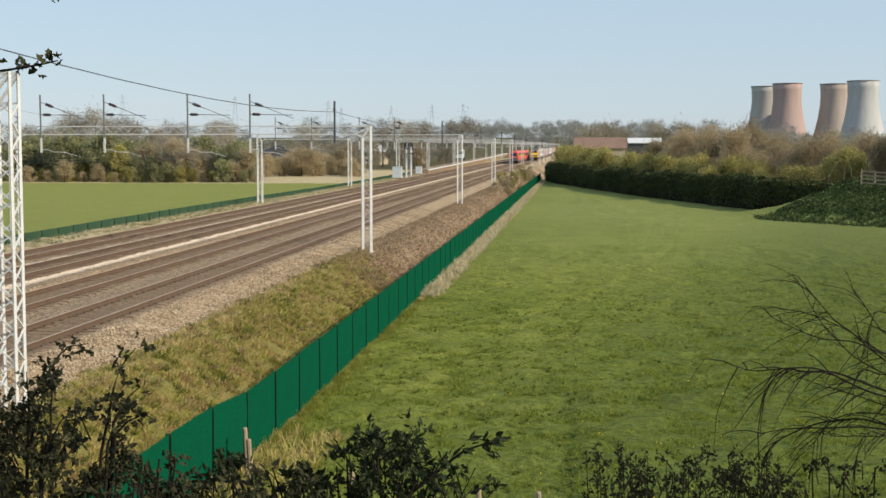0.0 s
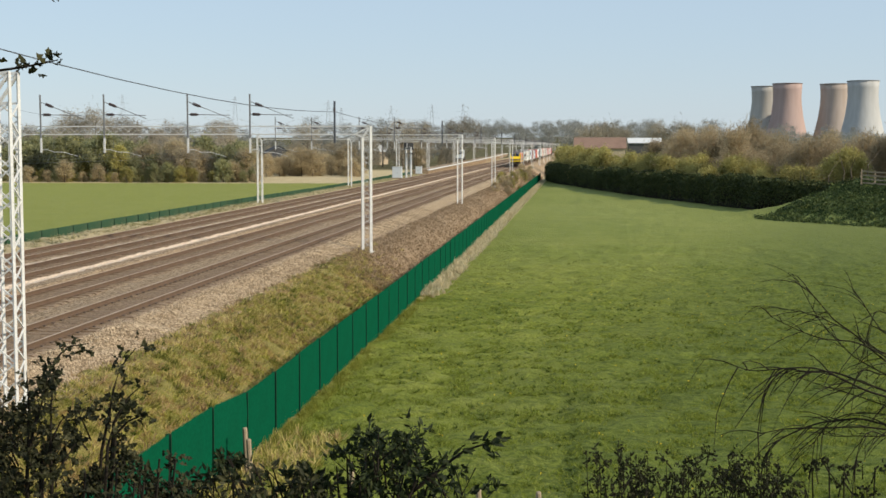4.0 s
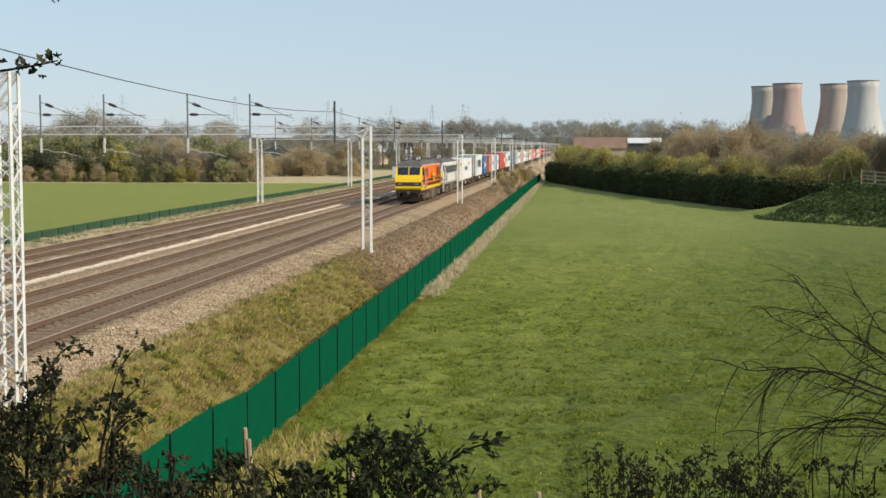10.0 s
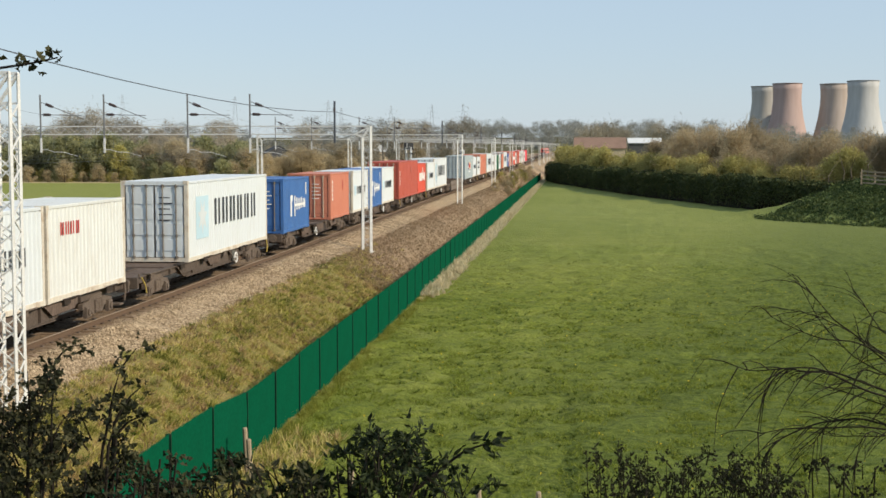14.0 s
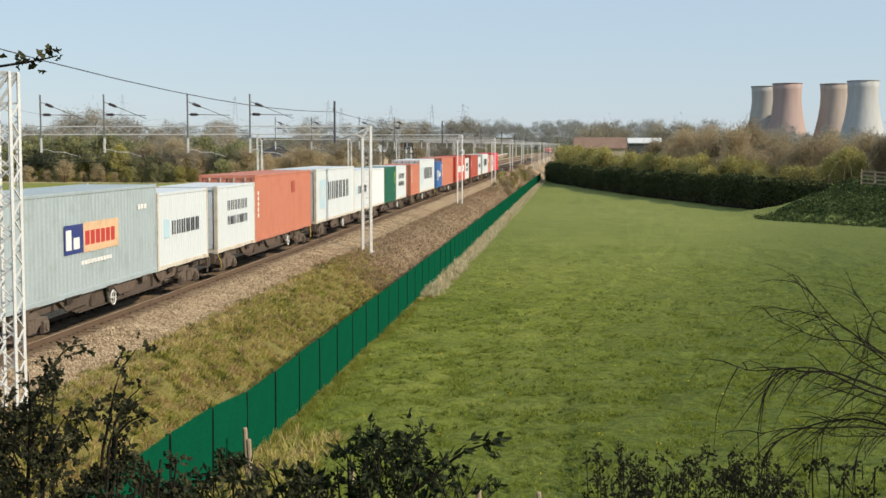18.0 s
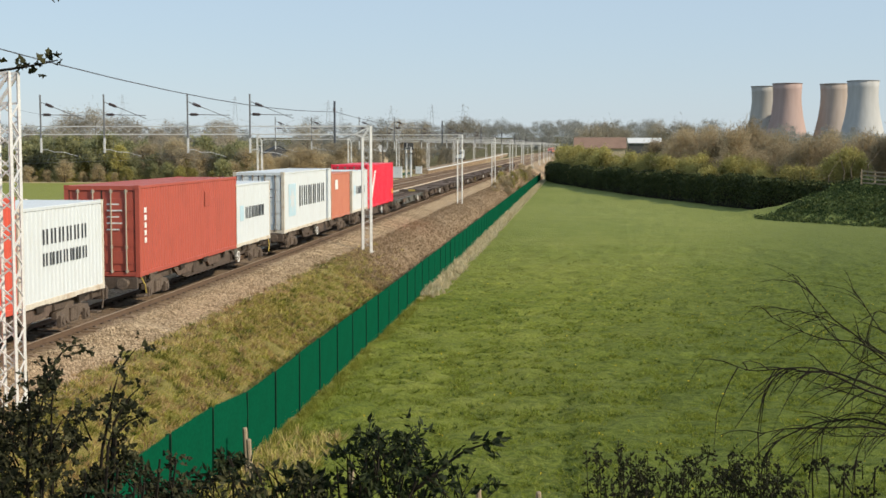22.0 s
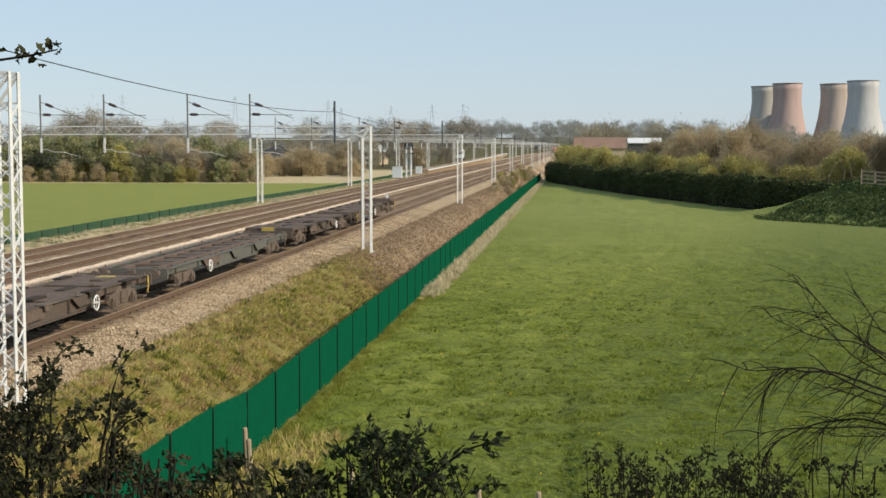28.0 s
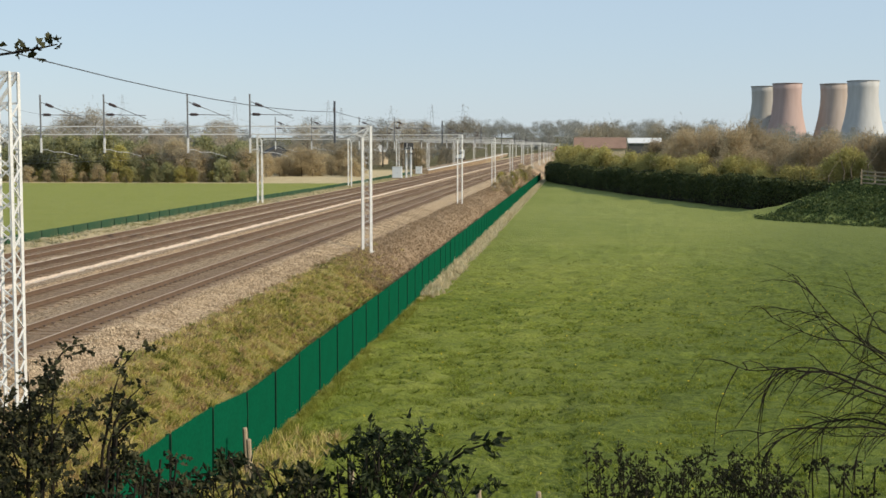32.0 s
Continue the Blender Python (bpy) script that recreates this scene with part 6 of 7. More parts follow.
def foreground_shrubs():
    out = []
    r = np.random.default_rng(101)
    # hawthorn on the bank, close by the railway side
    t, wood, leaves, o = start_shrub("dark hawthorn shrub with small lobed leaves", (-2.2, 4.6, float(height(-2.2, 4.6))))
    shoots = [[(-2.10, 4.09), (-2.00, 4.20), (-1.93, 4.31), (-1.87, 4.395), (-1.84, 4.42), (-1.765, 4.432)],
              [(-1.72, 4.04), (-1.69, 4.17), (-1.67, 4.27), (-1.645, 4.345), (-1.61, 4.39), (-1.585, 4.42)],
              [(-1.66, 4.08), (-1.63, 4.18), (-1.58, 4.26), (-1.535, 4.30)],
              [(-1.67, 4.10), (-1.62, 4.15), (-1.54, 4.185)],
              [(-1.68, 4.14), (-1.64, 4.20), (-1.59, 4.225)],
              [(-1.95, 3.95), (-1.94, 4.10), (-1.935, 4.25), (-1.94, 4.35)],
              [(-1.84, 3.95), (-1.84, 4.10), (-1.835, 4.24), (-1.82, 4.36)],
              [(-2.05, 4.00), (-2.02, 4.14), (-2.01, 4.27)],
              [(-1.93, 4.05), (-1.90, 4.17), (-1.87, 4.25), (-1.85, 4.33)],
              [(-1.88, 3.98), (-1.85, 4.08), (-1.81, 4.17), (-1.79, 4.20)]]
    for pts in shoots:
        y = r.uniform(-0.12, 0.12)
        q = [Vector((x, 4.6 + y, z)) - o for x, z in pts]
        foot = Vector((q[0].x * 0.5, 0, -0.15))
        wood.tube([foot, foot.lerp(q[0], 0.6) + Vector((0.03, 0, 0)), q[0]], [0.009, 0.008, 0.006], 5)
        plume(wood, leaves, r, q, 0.006, 0.036, 0.032)
    for i in range(195):
        x = r.uniform(-2.16, -1.36)
        crest = float(np.interp(x, [-2.2, -2.0, -1.9, -1.80, -1.70, -1.54, -1.36], [4.22, 4.20, 4.15, 4.17, 4.07, 4.06, 3.98]))
        z = crest - 0.46 * r.uniform() ** 0.9
        if math.sin(x * 31 + 2) * math.sin(z * 27 + 1) > 0.30:
            continue
        clump(wood, leaves, r, Vector((x, 4.6 + r.uniform(-0.25, 0.25), z)) - o, 0.036, 0.035, 4)
    for i in range(16):
        x = r.uniform(-2.1, -1.4)
        q = Vector((x, 4.6 + r.uniform(-0.2, 0.2), 4.0)) - o
        wood.tube([(q.x * 0.45, q.y * 0.5, -0.15), (q.x * 0.8, q.y, q.z * 0.5), tuple(q)], [0.007, 0.006, 0.004], 5)
    out.append(end_shrub(t, wood, leaves))
    # elder with broader leaves in the middle, one bough held out level
    t, wood, leaves, o = start_shrub("dark elder shrub with toothed leaves", (-0.85, 5.1, float(height(-0.85, 5.1))))
    bough = [Vector(p) - o for p in ((-0.66, 5.0, 3.79), (-0.593, 5.0, 3.855), (-0.528, 5, 3.91), (-0.464, 5, 3.965), (-0.417, 5, 4.0), (-0.357, 5, 4.022), (-0.31, 5, 4.035))]
    wood.tube([(0, 0, -0.15), (0.04, 0, 1.2)] + bough, [0.02, 0.016] + [0.009, 0.008, 0.007, 0.006, 0.005, 0.004, 0.003], 5)
    for x, z, n in ((-0.425, 4.015, 3), (-0.395, 4.035, 4), (-0.41, 4.05, 2), (-0.345, 4.035, 4), (-0.315, 4.03, 4), (-0.285, 4.045, 4), (-0.32, 3.995, 3), (-0.47, 3.975, 2), (-0.55, 3.90, 3)):
        leaf_tuft(leaves, r, Vector((x, 5.0, z)) - o, Vector((0.6, 0.1, 0.1)), 0.046, n + 2, True)
    for i in range(210):
        x = r.uniform(-1.42, -0.22)
        crest = float(np.interp(x, [-1.42, -1.35, -1.2, -1.10, -1.03, -0.95, -0.87, -0.80, -0.71, -0.60, -0.55, -0.45, -0.30, -0.2], [3.96, 4.02, 3.97, 3.89, 3.93, 3.95, 3.99, 4.06, 4.09, 4.05, 3.95, 3.90, 3.91, 3.88]))
        z = crest - 0.30 * r.uniform() ** 1.1
        if math.sin(x * 23 + 1) * math.sin(z * 33 + 2) > (0.42 if -0.98 < x < -0.5 else -0.12):
            continue
        clump(wood, leaves, r, Vector((x, 5.0 + r.uniform(-0.15, 0.2), z)) - o, 0.040, 0.035, 5, True)
    for i in range(22):
        q = Vector((r.uniform(-1.35, -0.3), 5.0 + r.uniform(-0.1, 0.15), r.uniform(3.84, 3.96))) - o
        wood.tube([(q.x * 0.2, q.y, -0.15), (q.x * 0.55, q.y, q.z * 0.7), (q.x * 0.85, q.y, q.z * 0.94), tuple(q)], [0.007, 0.006, 0.005, 0.003], 5)
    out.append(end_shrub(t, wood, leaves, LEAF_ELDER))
    # fine-leaved shrub to the right of it
    t, wood, leaves, o = start_shrub("small-leaved dark shrub with thin upright twigs", (0.52, 6.0, float(height(0.52, 6.0))))
    for i in range(92):
        x = r.uniform(0.05, 0.97)
        crest = float(np.interp(x, [0.0, 0.10, 0.22, 0.33, 0.45, 0.55, 0.66, 0.75, 0.86, 1.0], [3.66, 3.72, 3.74, 3.71, 3.74, 3.73, 3.77, 3.72, 3.75, 3.64]))
        clump(wood, leaves, r, Vector((x, 6.0 + r.uniform(-0.2, 0.2), crest - 0.22 * r.uniform() ** 1.3)) - o, 0.026, 0.021, 4)
    for i in range(26):
        x = r.uniform(0.03, 0.97)
        z = r.uniform(3.68, 3.80)
        q = Vector((x, 6.0 + r.uniform(-0.1, 0.1), z)) - o
        wood.tube([(q.x * 0.5, q.y, -0.15), (q.x * 0.9, q.y, q.z * 0.7)], [0.010, 0.006], 4)
        plume(wood, leaves, r, [(q.x * 0.9, q.y, q.z * 0.7), (q.x * 0.97, q.y, q.z * 0.9), tuple(q)], 0.004, 0.018, 0.012)
    out.append(end_shrub(t, wood, leaves))
    t, wood, leaves, o = start_shrub("low dark shrub with small leaves under a bare tree", (1.25, 6.0, float(height(1.25, 6.0))))
    for x, z in ((1.05, 3.72), (1.12, 3.73), (1.20, 3.66), (1.28, 3.60), (1.33, 3.72), (1.38, 3.64), (1.02, 3.62), (1.10, 3.58), (1.32, 3.54), (1.42, 3.56), (1.22, 3.54), (1.5, 3.6)):
        q = Vector((x, 6.0 + r.uniform(-0.1, 0.1), z)) - o
        wood.tube([(q.x * 0.3, q.y, -0.15), (q.x * 0.8, q.y, q.z * 0.7), tuple(q)], [0.009, 0.006, 0.003], 4)
        for k in range(3):
            clump(wood, leaves, r, q + Vector((r.normal() * 0.035, 0, r.normal() * 0.02)), 0.022, 0.026, 2)
    end_shrub(t, wood, leaves)
    # low growth that closes the foot of the picture
    t, wood, leaves, o = start_shrub("tangled low bramble with dark leaves", (-1.3, 4.9, float(height(-1.3, 4.9))))
    for i in range(34):
        q = Vector((r.uniform(-1.68, -0.95), r.uniform(4.7, 5.1), r.uniform(3.78, 3.90))) - o
        if i % 3 == 0:
            wood.tube([(q.x * 0.4, q.y, -0.15), (q.x * 0.8, q.y, q.z * 0.7), tuple(q)], [0.006, 0.005, 0.003], 5)
        clump(wood, leaves, r, q, 0.036, 0.036, 4, True)
    out.append(end_shrub(t, wood, leaves))
    # sprig that reaches in high up
    r2 = np.random.default_rng(106)
    t = thing("shrub", "leafy hawthorn spray on a long bare stem", "shrub", pose(-2.3, 4.2, float(height(-2.3, 4.2))), group="shrubs before the camera")
    wood, leaves = Shape(), Shape()
    z = 5.15 - float(height(-2.3, 4.2))
    wood.tube([(0, 0, -0.3), (0.05, 0, 1.6), (0.12, 0, 2.8), (0.2, 0, z + 0.03), (0.32, 0, z + 0.15)], [0.02, 0.017, 0.013, 0.009, 0.006], 5)
    wood.tube([(0.32, 0, z + 0.15), (0.42, 0, z + 0.235), (0.532, 0, z + 0.250), (0.60, 0, z + 0.262), (0.64, 0.01, z + 0.272)], [0.006, 0.005, 0.004, 0.003, 0.002], 5)
    for x, dz, way, k in ((0.634, 0.270, (0.6, 0, 0.4), 5), (0.615, 0.268, (-0.2, 0, 1), 3), (0.645, 0.262, (0.5, 0, -0.6), 3), (0.535, 0.252, (-0.3, 0, 0.8), 6), (0.510, 0.250, (-0.5, 0, 0.2), 4), (0.560, 0.240, (0.3, 0, -0.8), 4)):
        leaf_tuft(leaves, r2, Vector((x, 0, z + dz)), Vector(way), 0.036, k)
    wood.tube([(0.2, 0, z + 0.03), (0.40, 0, z + 0.50), (0.62, 0, z + 0.468), (0.655, 0, z + 0.462)], [0.004, 0.003, 0.002, 0.001], 5)
    for x, dz in ((0.62, 0.468), (0.655, 0.462)):
        leaf_tuft(leaves, r2, Vector((x, 0, z + dz)), Vector((1, 0, 0)), 0.022, 3)
    out.append(end_shrub(t, wood, leaves))
    return out


def bare_branches():
    """Arching leafless boughs of a tree on the bank, shaped to fit the camera's view."""
    r = np.random.default_rng(111)
    x0, y0 = 2.24, 6.0
    z0 = float(height(x0, y0))
    t = thing("tree", "leafless dark tree with arching thin boughs", "tree", pose(x0, y0, z0))
    s = Shape()
    s.tube([(0, 0, -0.4), (0.03, 0, 1.5), (-0.05, 0, 2.5), (-0.02, 0, 3.3), (0.1, 0, 4.3)], [0.085, 0.075, 0.06, 0.045, 0.02], 8)
    part("trunk", s, BARK_DARK, t)

    def fan(w, pts, rad, depth, thin):
        w.tube(pts, [rad * (1 - (0.72 if depth > 1 else 0.6) * i / (len(pts) - 1)) for i in range(len(pts))], 5 if depth > 1 else 4)
        if depth == 0:
            return
        for a, b in zip(pts[2:], pts[3:]):
            if r.uniform() > thin:
                continue
            q = a.lerp(b, r.uniform())
            d = (b - a).normalized()
            e = (d * 0.75 + Vector((r.normal() * 0.25, r.normal() * 0.4, r.normal() * 0.42 - 0.12))).normalized()
            l = r.uniform(0.05, 0.20) * (0.5 + 0.25 * depth)
            bend = Vector((0, 0, -0.22 - 0.15 * r.uniform())) * l
            fan(w, [q, q + e * l * 0.35 + bend * 0.1, q + e * l * 0.7 + bend * 0.45, q + e * l + bend], rad * 0.5, depth - 1, thin * 0.7)

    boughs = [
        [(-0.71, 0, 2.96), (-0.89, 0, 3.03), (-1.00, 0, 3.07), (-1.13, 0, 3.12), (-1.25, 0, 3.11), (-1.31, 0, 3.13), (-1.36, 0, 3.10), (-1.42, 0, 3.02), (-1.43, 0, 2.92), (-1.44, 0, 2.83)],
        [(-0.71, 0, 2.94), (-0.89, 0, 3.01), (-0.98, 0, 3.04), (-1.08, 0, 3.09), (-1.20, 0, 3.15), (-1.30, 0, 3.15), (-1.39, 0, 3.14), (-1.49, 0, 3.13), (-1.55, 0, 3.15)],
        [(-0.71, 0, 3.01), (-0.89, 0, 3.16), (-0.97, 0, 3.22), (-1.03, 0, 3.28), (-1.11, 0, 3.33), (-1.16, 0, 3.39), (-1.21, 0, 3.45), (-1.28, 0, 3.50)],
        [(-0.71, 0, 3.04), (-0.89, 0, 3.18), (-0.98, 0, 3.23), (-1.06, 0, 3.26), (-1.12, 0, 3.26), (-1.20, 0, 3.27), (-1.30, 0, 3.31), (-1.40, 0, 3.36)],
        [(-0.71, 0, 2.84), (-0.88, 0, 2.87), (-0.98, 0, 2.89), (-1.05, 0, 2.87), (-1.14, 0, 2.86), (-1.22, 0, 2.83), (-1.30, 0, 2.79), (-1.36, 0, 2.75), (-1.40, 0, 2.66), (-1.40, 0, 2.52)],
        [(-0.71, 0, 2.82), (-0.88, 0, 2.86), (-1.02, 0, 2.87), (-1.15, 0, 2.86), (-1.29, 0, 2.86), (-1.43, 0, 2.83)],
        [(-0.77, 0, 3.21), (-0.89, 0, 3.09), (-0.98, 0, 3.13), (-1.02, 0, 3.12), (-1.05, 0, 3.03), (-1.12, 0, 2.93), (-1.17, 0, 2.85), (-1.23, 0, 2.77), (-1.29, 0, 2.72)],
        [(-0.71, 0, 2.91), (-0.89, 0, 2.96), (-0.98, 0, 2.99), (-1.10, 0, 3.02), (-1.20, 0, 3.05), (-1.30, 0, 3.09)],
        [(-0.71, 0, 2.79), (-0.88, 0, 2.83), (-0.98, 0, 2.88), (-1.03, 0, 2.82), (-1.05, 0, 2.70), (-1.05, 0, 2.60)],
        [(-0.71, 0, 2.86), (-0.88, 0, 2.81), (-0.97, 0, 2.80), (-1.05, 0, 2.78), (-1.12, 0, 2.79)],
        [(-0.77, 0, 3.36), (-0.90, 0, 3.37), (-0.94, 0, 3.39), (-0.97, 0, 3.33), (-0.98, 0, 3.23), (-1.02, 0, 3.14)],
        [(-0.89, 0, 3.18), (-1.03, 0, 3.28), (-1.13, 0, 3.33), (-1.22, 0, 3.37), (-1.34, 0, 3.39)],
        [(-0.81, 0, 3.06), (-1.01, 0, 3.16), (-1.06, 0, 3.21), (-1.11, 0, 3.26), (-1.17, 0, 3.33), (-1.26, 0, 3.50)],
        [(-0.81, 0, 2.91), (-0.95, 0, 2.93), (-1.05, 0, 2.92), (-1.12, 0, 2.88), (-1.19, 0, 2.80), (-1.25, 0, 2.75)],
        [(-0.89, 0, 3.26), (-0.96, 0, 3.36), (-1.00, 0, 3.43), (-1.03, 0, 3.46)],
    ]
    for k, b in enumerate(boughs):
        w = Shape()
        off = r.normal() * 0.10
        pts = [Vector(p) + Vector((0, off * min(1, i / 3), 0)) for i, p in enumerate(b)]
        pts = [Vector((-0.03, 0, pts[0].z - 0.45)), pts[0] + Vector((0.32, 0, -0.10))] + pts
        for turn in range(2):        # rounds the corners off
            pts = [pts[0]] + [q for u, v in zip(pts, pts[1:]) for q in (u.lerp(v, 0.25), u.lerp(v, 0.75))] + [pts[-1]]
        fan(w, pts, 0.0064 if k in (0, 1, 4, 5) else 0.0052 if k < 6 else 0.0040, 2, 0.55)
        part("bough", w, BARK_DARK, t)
    return t


# ---- grass and brambles ----
def tufts(name, label, spots, tall, blades, lean, material, seed, width=0.012):
    """Grass blades in tufts at x, y spots, as one uncounted object."""
    r = np.random.default_rng(seed)
    p = np.repeat(spots, blades, 0)
    n = len(p)
    z = height(p[:, 0], p[:, 1])
    a = r.uniform(0, 2 * math.pi, n)
    h = np.repeat(tall, blades) * r.uniform(0.55, 1.25, n)
    off = r.normal(size=(n, 2)) * 0.35 * h[:, None]
    base = np.stack([p[:, 0] + off[:, 0] * 0.5, p[:, 1] + off[:, 1] * 0.5, z - 0.02], 1)
    side = np.stack([np.cos(a), np.sin(a), 0 * a], 1) * (width * (0.6 + h / 0.25))[:, None]
    tip = base + np.stack([np.sin(a) * h * lean * r.normal(size=n), -np.cos(a) * h * lean * r.normal(size=n), h], 1)
    v = np.stack([base - side, base + side, tip], 1).reshape(-1, 3)
    return thing(name, label, "grass", kind="stuff", data=mesh_np(name, v, np.arange(3 * n).reshape(-1, 3), material))


def clumped(r, n, x0, x1, y0, y1, scale=0.35, keep=0.0):
    p = np.stack([r.uniform(x0, x1, n * 2), r.uniform(y0, y1, n * 2)], 1)
    w = np.sin(p[:, 0] * scale * 5 + 3 * np.sin(p[:, 1] * scale)) * np.sin(p[:, 1] * scale * 3.1 + 2 * np.sin(p[:, 0] * scale * 2.3)) + r.normal(size=n * 2) * 0.5
    return p[np.argsort(-w + keep * 0)[:n]]


def build_grass():
    r = np.random.default_rng(121)
    p = clumped(r, 21000, -7.4, 15.0, 25, 66, 0.8)
    p = p[(p[:, 0] < p[:, 1] * 0.235 + 0.6) & (r.uniform(size=len(p)) > (p[:, 1] - 40) / 27)]
    p = np.repeat(p, 3, 0) + r.normal(size=(len(p) * 3, 2)) * 0.11
    tufts("field_grass", "short green pasture grass in uneven tufts", p, r.uniform(0.04, 0.12, len(p)), 4, 1.7, TUFT_FIELD, 122)
    p = clumped(r, 9000, -7.2, 30.0, 46, 125, 0.8)
    p = p[(p[:, 0] < p[:, 1] * 0.235 + 0.6) & (r.uniform(size=len(p)) > np.abs(p[:, 1] - 62) / 30)]
    p = np.repeat(p, 3, 0) + r.normal(size=(len(p) * 3, 2)) * 0.14
    tufts("field_grass", "short green pasture grass further out", p, r.uniform(0.04, 0.10, len(p)), 3, 1.7, TUFT_FIELD, 123, 0.016)
    p = clumped(r, 17000, -12.2, -7.9, 15, 84, 0.9)
    p = p[p[:, 1] + r.normal(size=len(p)) * 4 + (p[:, 0] + 10) * 1.5 < 67]
    p[:, 0] += np.where(p[:, 0] < -11.6, r.uniform(0, 0.5, len(p)), 0)
    tufts("bank_grass", "rough mottled yellow-green grass on the railway bank", p, r.uniform(0.05, 0.17, len(p)), 9, 1.9, TUFT_MIX, 124, 0.016)
    p = clumped(r, 8000, -12.0, -7.9, 15, 70, 0.6)
    p = p[p[:, 1] + r.normal(size=len(p)) * 3 + (p[:, 0] + 10) * 1.5 < 66]
    tufts("bank_grass", "green tussocks on the railway bank", p, r.uniform(0.08, 0.22, len(p)), 8, 1.3, TUFT_MIX, 134, 0.016)
    p = clumped(r, 1000, -12.2, -8.0, 18, 67, 2.1)
    tufts("tussock_grass", "dark green tussocks scattered on the railway bank", p, r.uniform(0.08, 0.22, len(p)), 14, 1.7, TUFT_DARK, 138, 0.016)
    p = clumped(r, 1100, -12.3, -8.0, 18, 72, 1.7)
    tufts("dead_weeds", "dead brown weeds among the bank grass", p, r.uniform(0.08, 0.26, len(p)), 12, 1.5, TUFT_DEAD, 139, 0.015)
    p = clumped(r, 900, -11.6, -8.0, 20, 60, 1.3)
    tufts("bank_grass", "bright yellow-green grass on the bank", p, r.uniform(0.08, 0.20, len(p)), 12, 1.4, TUFT_LIME, 140, 0.015)
    p = clumped(r, 3600, -7.72, -6.7, 20, 285, 1.3)
    p = p[p[:, 1] > 66]
    tufts("dry_grass", "tall pale straw along the foot of the fence", p, r.uniform(0.12, 0.44, len(p)), 9, 0.9, TUFT_DRY, 125, 0.024)
    p = clumped(r, 1500, -7.70, -7.25, 26, 70, 1.1)
    tufts("verge_grass", "mixed green and straw grass along the fence foot", p, r.uniform(0.06, 0.24, len(p)), 9, 0.9, TUFT_GREEN, 137, 0.006)
    p = clumped(r, 420, -7.72, -6.0, 24, 34, 1.3)
    tufts("dry_grass", "tall pale straw in a corner of the pasture", p, r.uniform(0.12, 0.36, len(p)), 10, 1.1, TUFT_MIX, 126, 0.014)
    # these tufts carry the shadows of pasture tussocks in their dark green
    p = clumped(r, 8200, -6.8, 22.0, 25, 92, 1.6)
    p = p[p[:, 0] < p[:, 1] * 0.235 + 0.6]
    p = p[r.uniform(size=len(p)) > (p[:, 1] - 34) / 42]
    tufts("tussock_grass", "small pasture tussocks, darkened to stand in for their shadows", p, r.uniform(0.05, 0.12, len(p)), 12, 1.9, TUFT_DARK, 136, 0.016)
    p = clumped(r, 9000, -34.3, -30.3, 60, 330, 0.8)
    tufts("dry_grass", "straw-coloured verge beside the far track", p, r.uniform(0.06, 0.22, len(p)), 9, 1.3, TUFT_VERGE, 127, 0.020)
    q = clumped(r, 600, -7, 14, 27, 75)
    v, f = flakes(np.stack([q[:, 0], q[:, 1], height(q[:, 0], q[:, 1]) + 0.12], 1), 0.030, 128)
    thing("field_flowers", "scattered yellow dandelions in the pasture", "flowers", kind="stuff", data=mesh_np("field_flowers", v, f, YELLOW_FLOWER))
    # brambles, cut and brown, on the bank further along
    n = 76000
    x, y = r.uniform(-12.0, -7.95, n), 64 + 256 * r.uniform(0, 1, n) ** 1.6
    hump = 0.10 + 0.32 * np.abs(np.sin(y * 0.37 + x) * np.sin(y * 0.13 + 1.7 * x))
    v, f = flakes(np.stack([x, y, height(x, y) + hump * r.uniform(0, 0.3, n)], 1), 0.046, 129, 1.6, 0.6)
    thing("brambles", "cut-back dead brown brambles on the bank", "brambles", kind="stuff", data=mesh_np("brambles", v, f, BRAMBLE))
    # ivy and nettles on the ramp
    n = 26000
    e, s = r.uniform(-0.3, 12.5, n), r.uniform(-3, 28, n)
    x, y = 19.7 + 0.848 * e + 0.527 * s, 138 + 0.527 * e - 0.848 * s
    lump = np.clip(np.sin(x * 1.9 + 2 * np.sin(y * 0.8)) * np.sin(y * 1.7 + x * 0.5) + 0.35, 0.05, None)
    v, f = flakes(np.stack([x, y, height(x, y) + 0.5 * lump * r.uniform(0, 1, n)], 1), 0.15, 130, 1.0, 0.5)
    thing("ramp_undergrowth", "dark green ivy and nettles on the road ramp", "undergrowth", kind="stuff", data=mesh_np("ramp_undergrowth", v, f, LEAF_IVY))


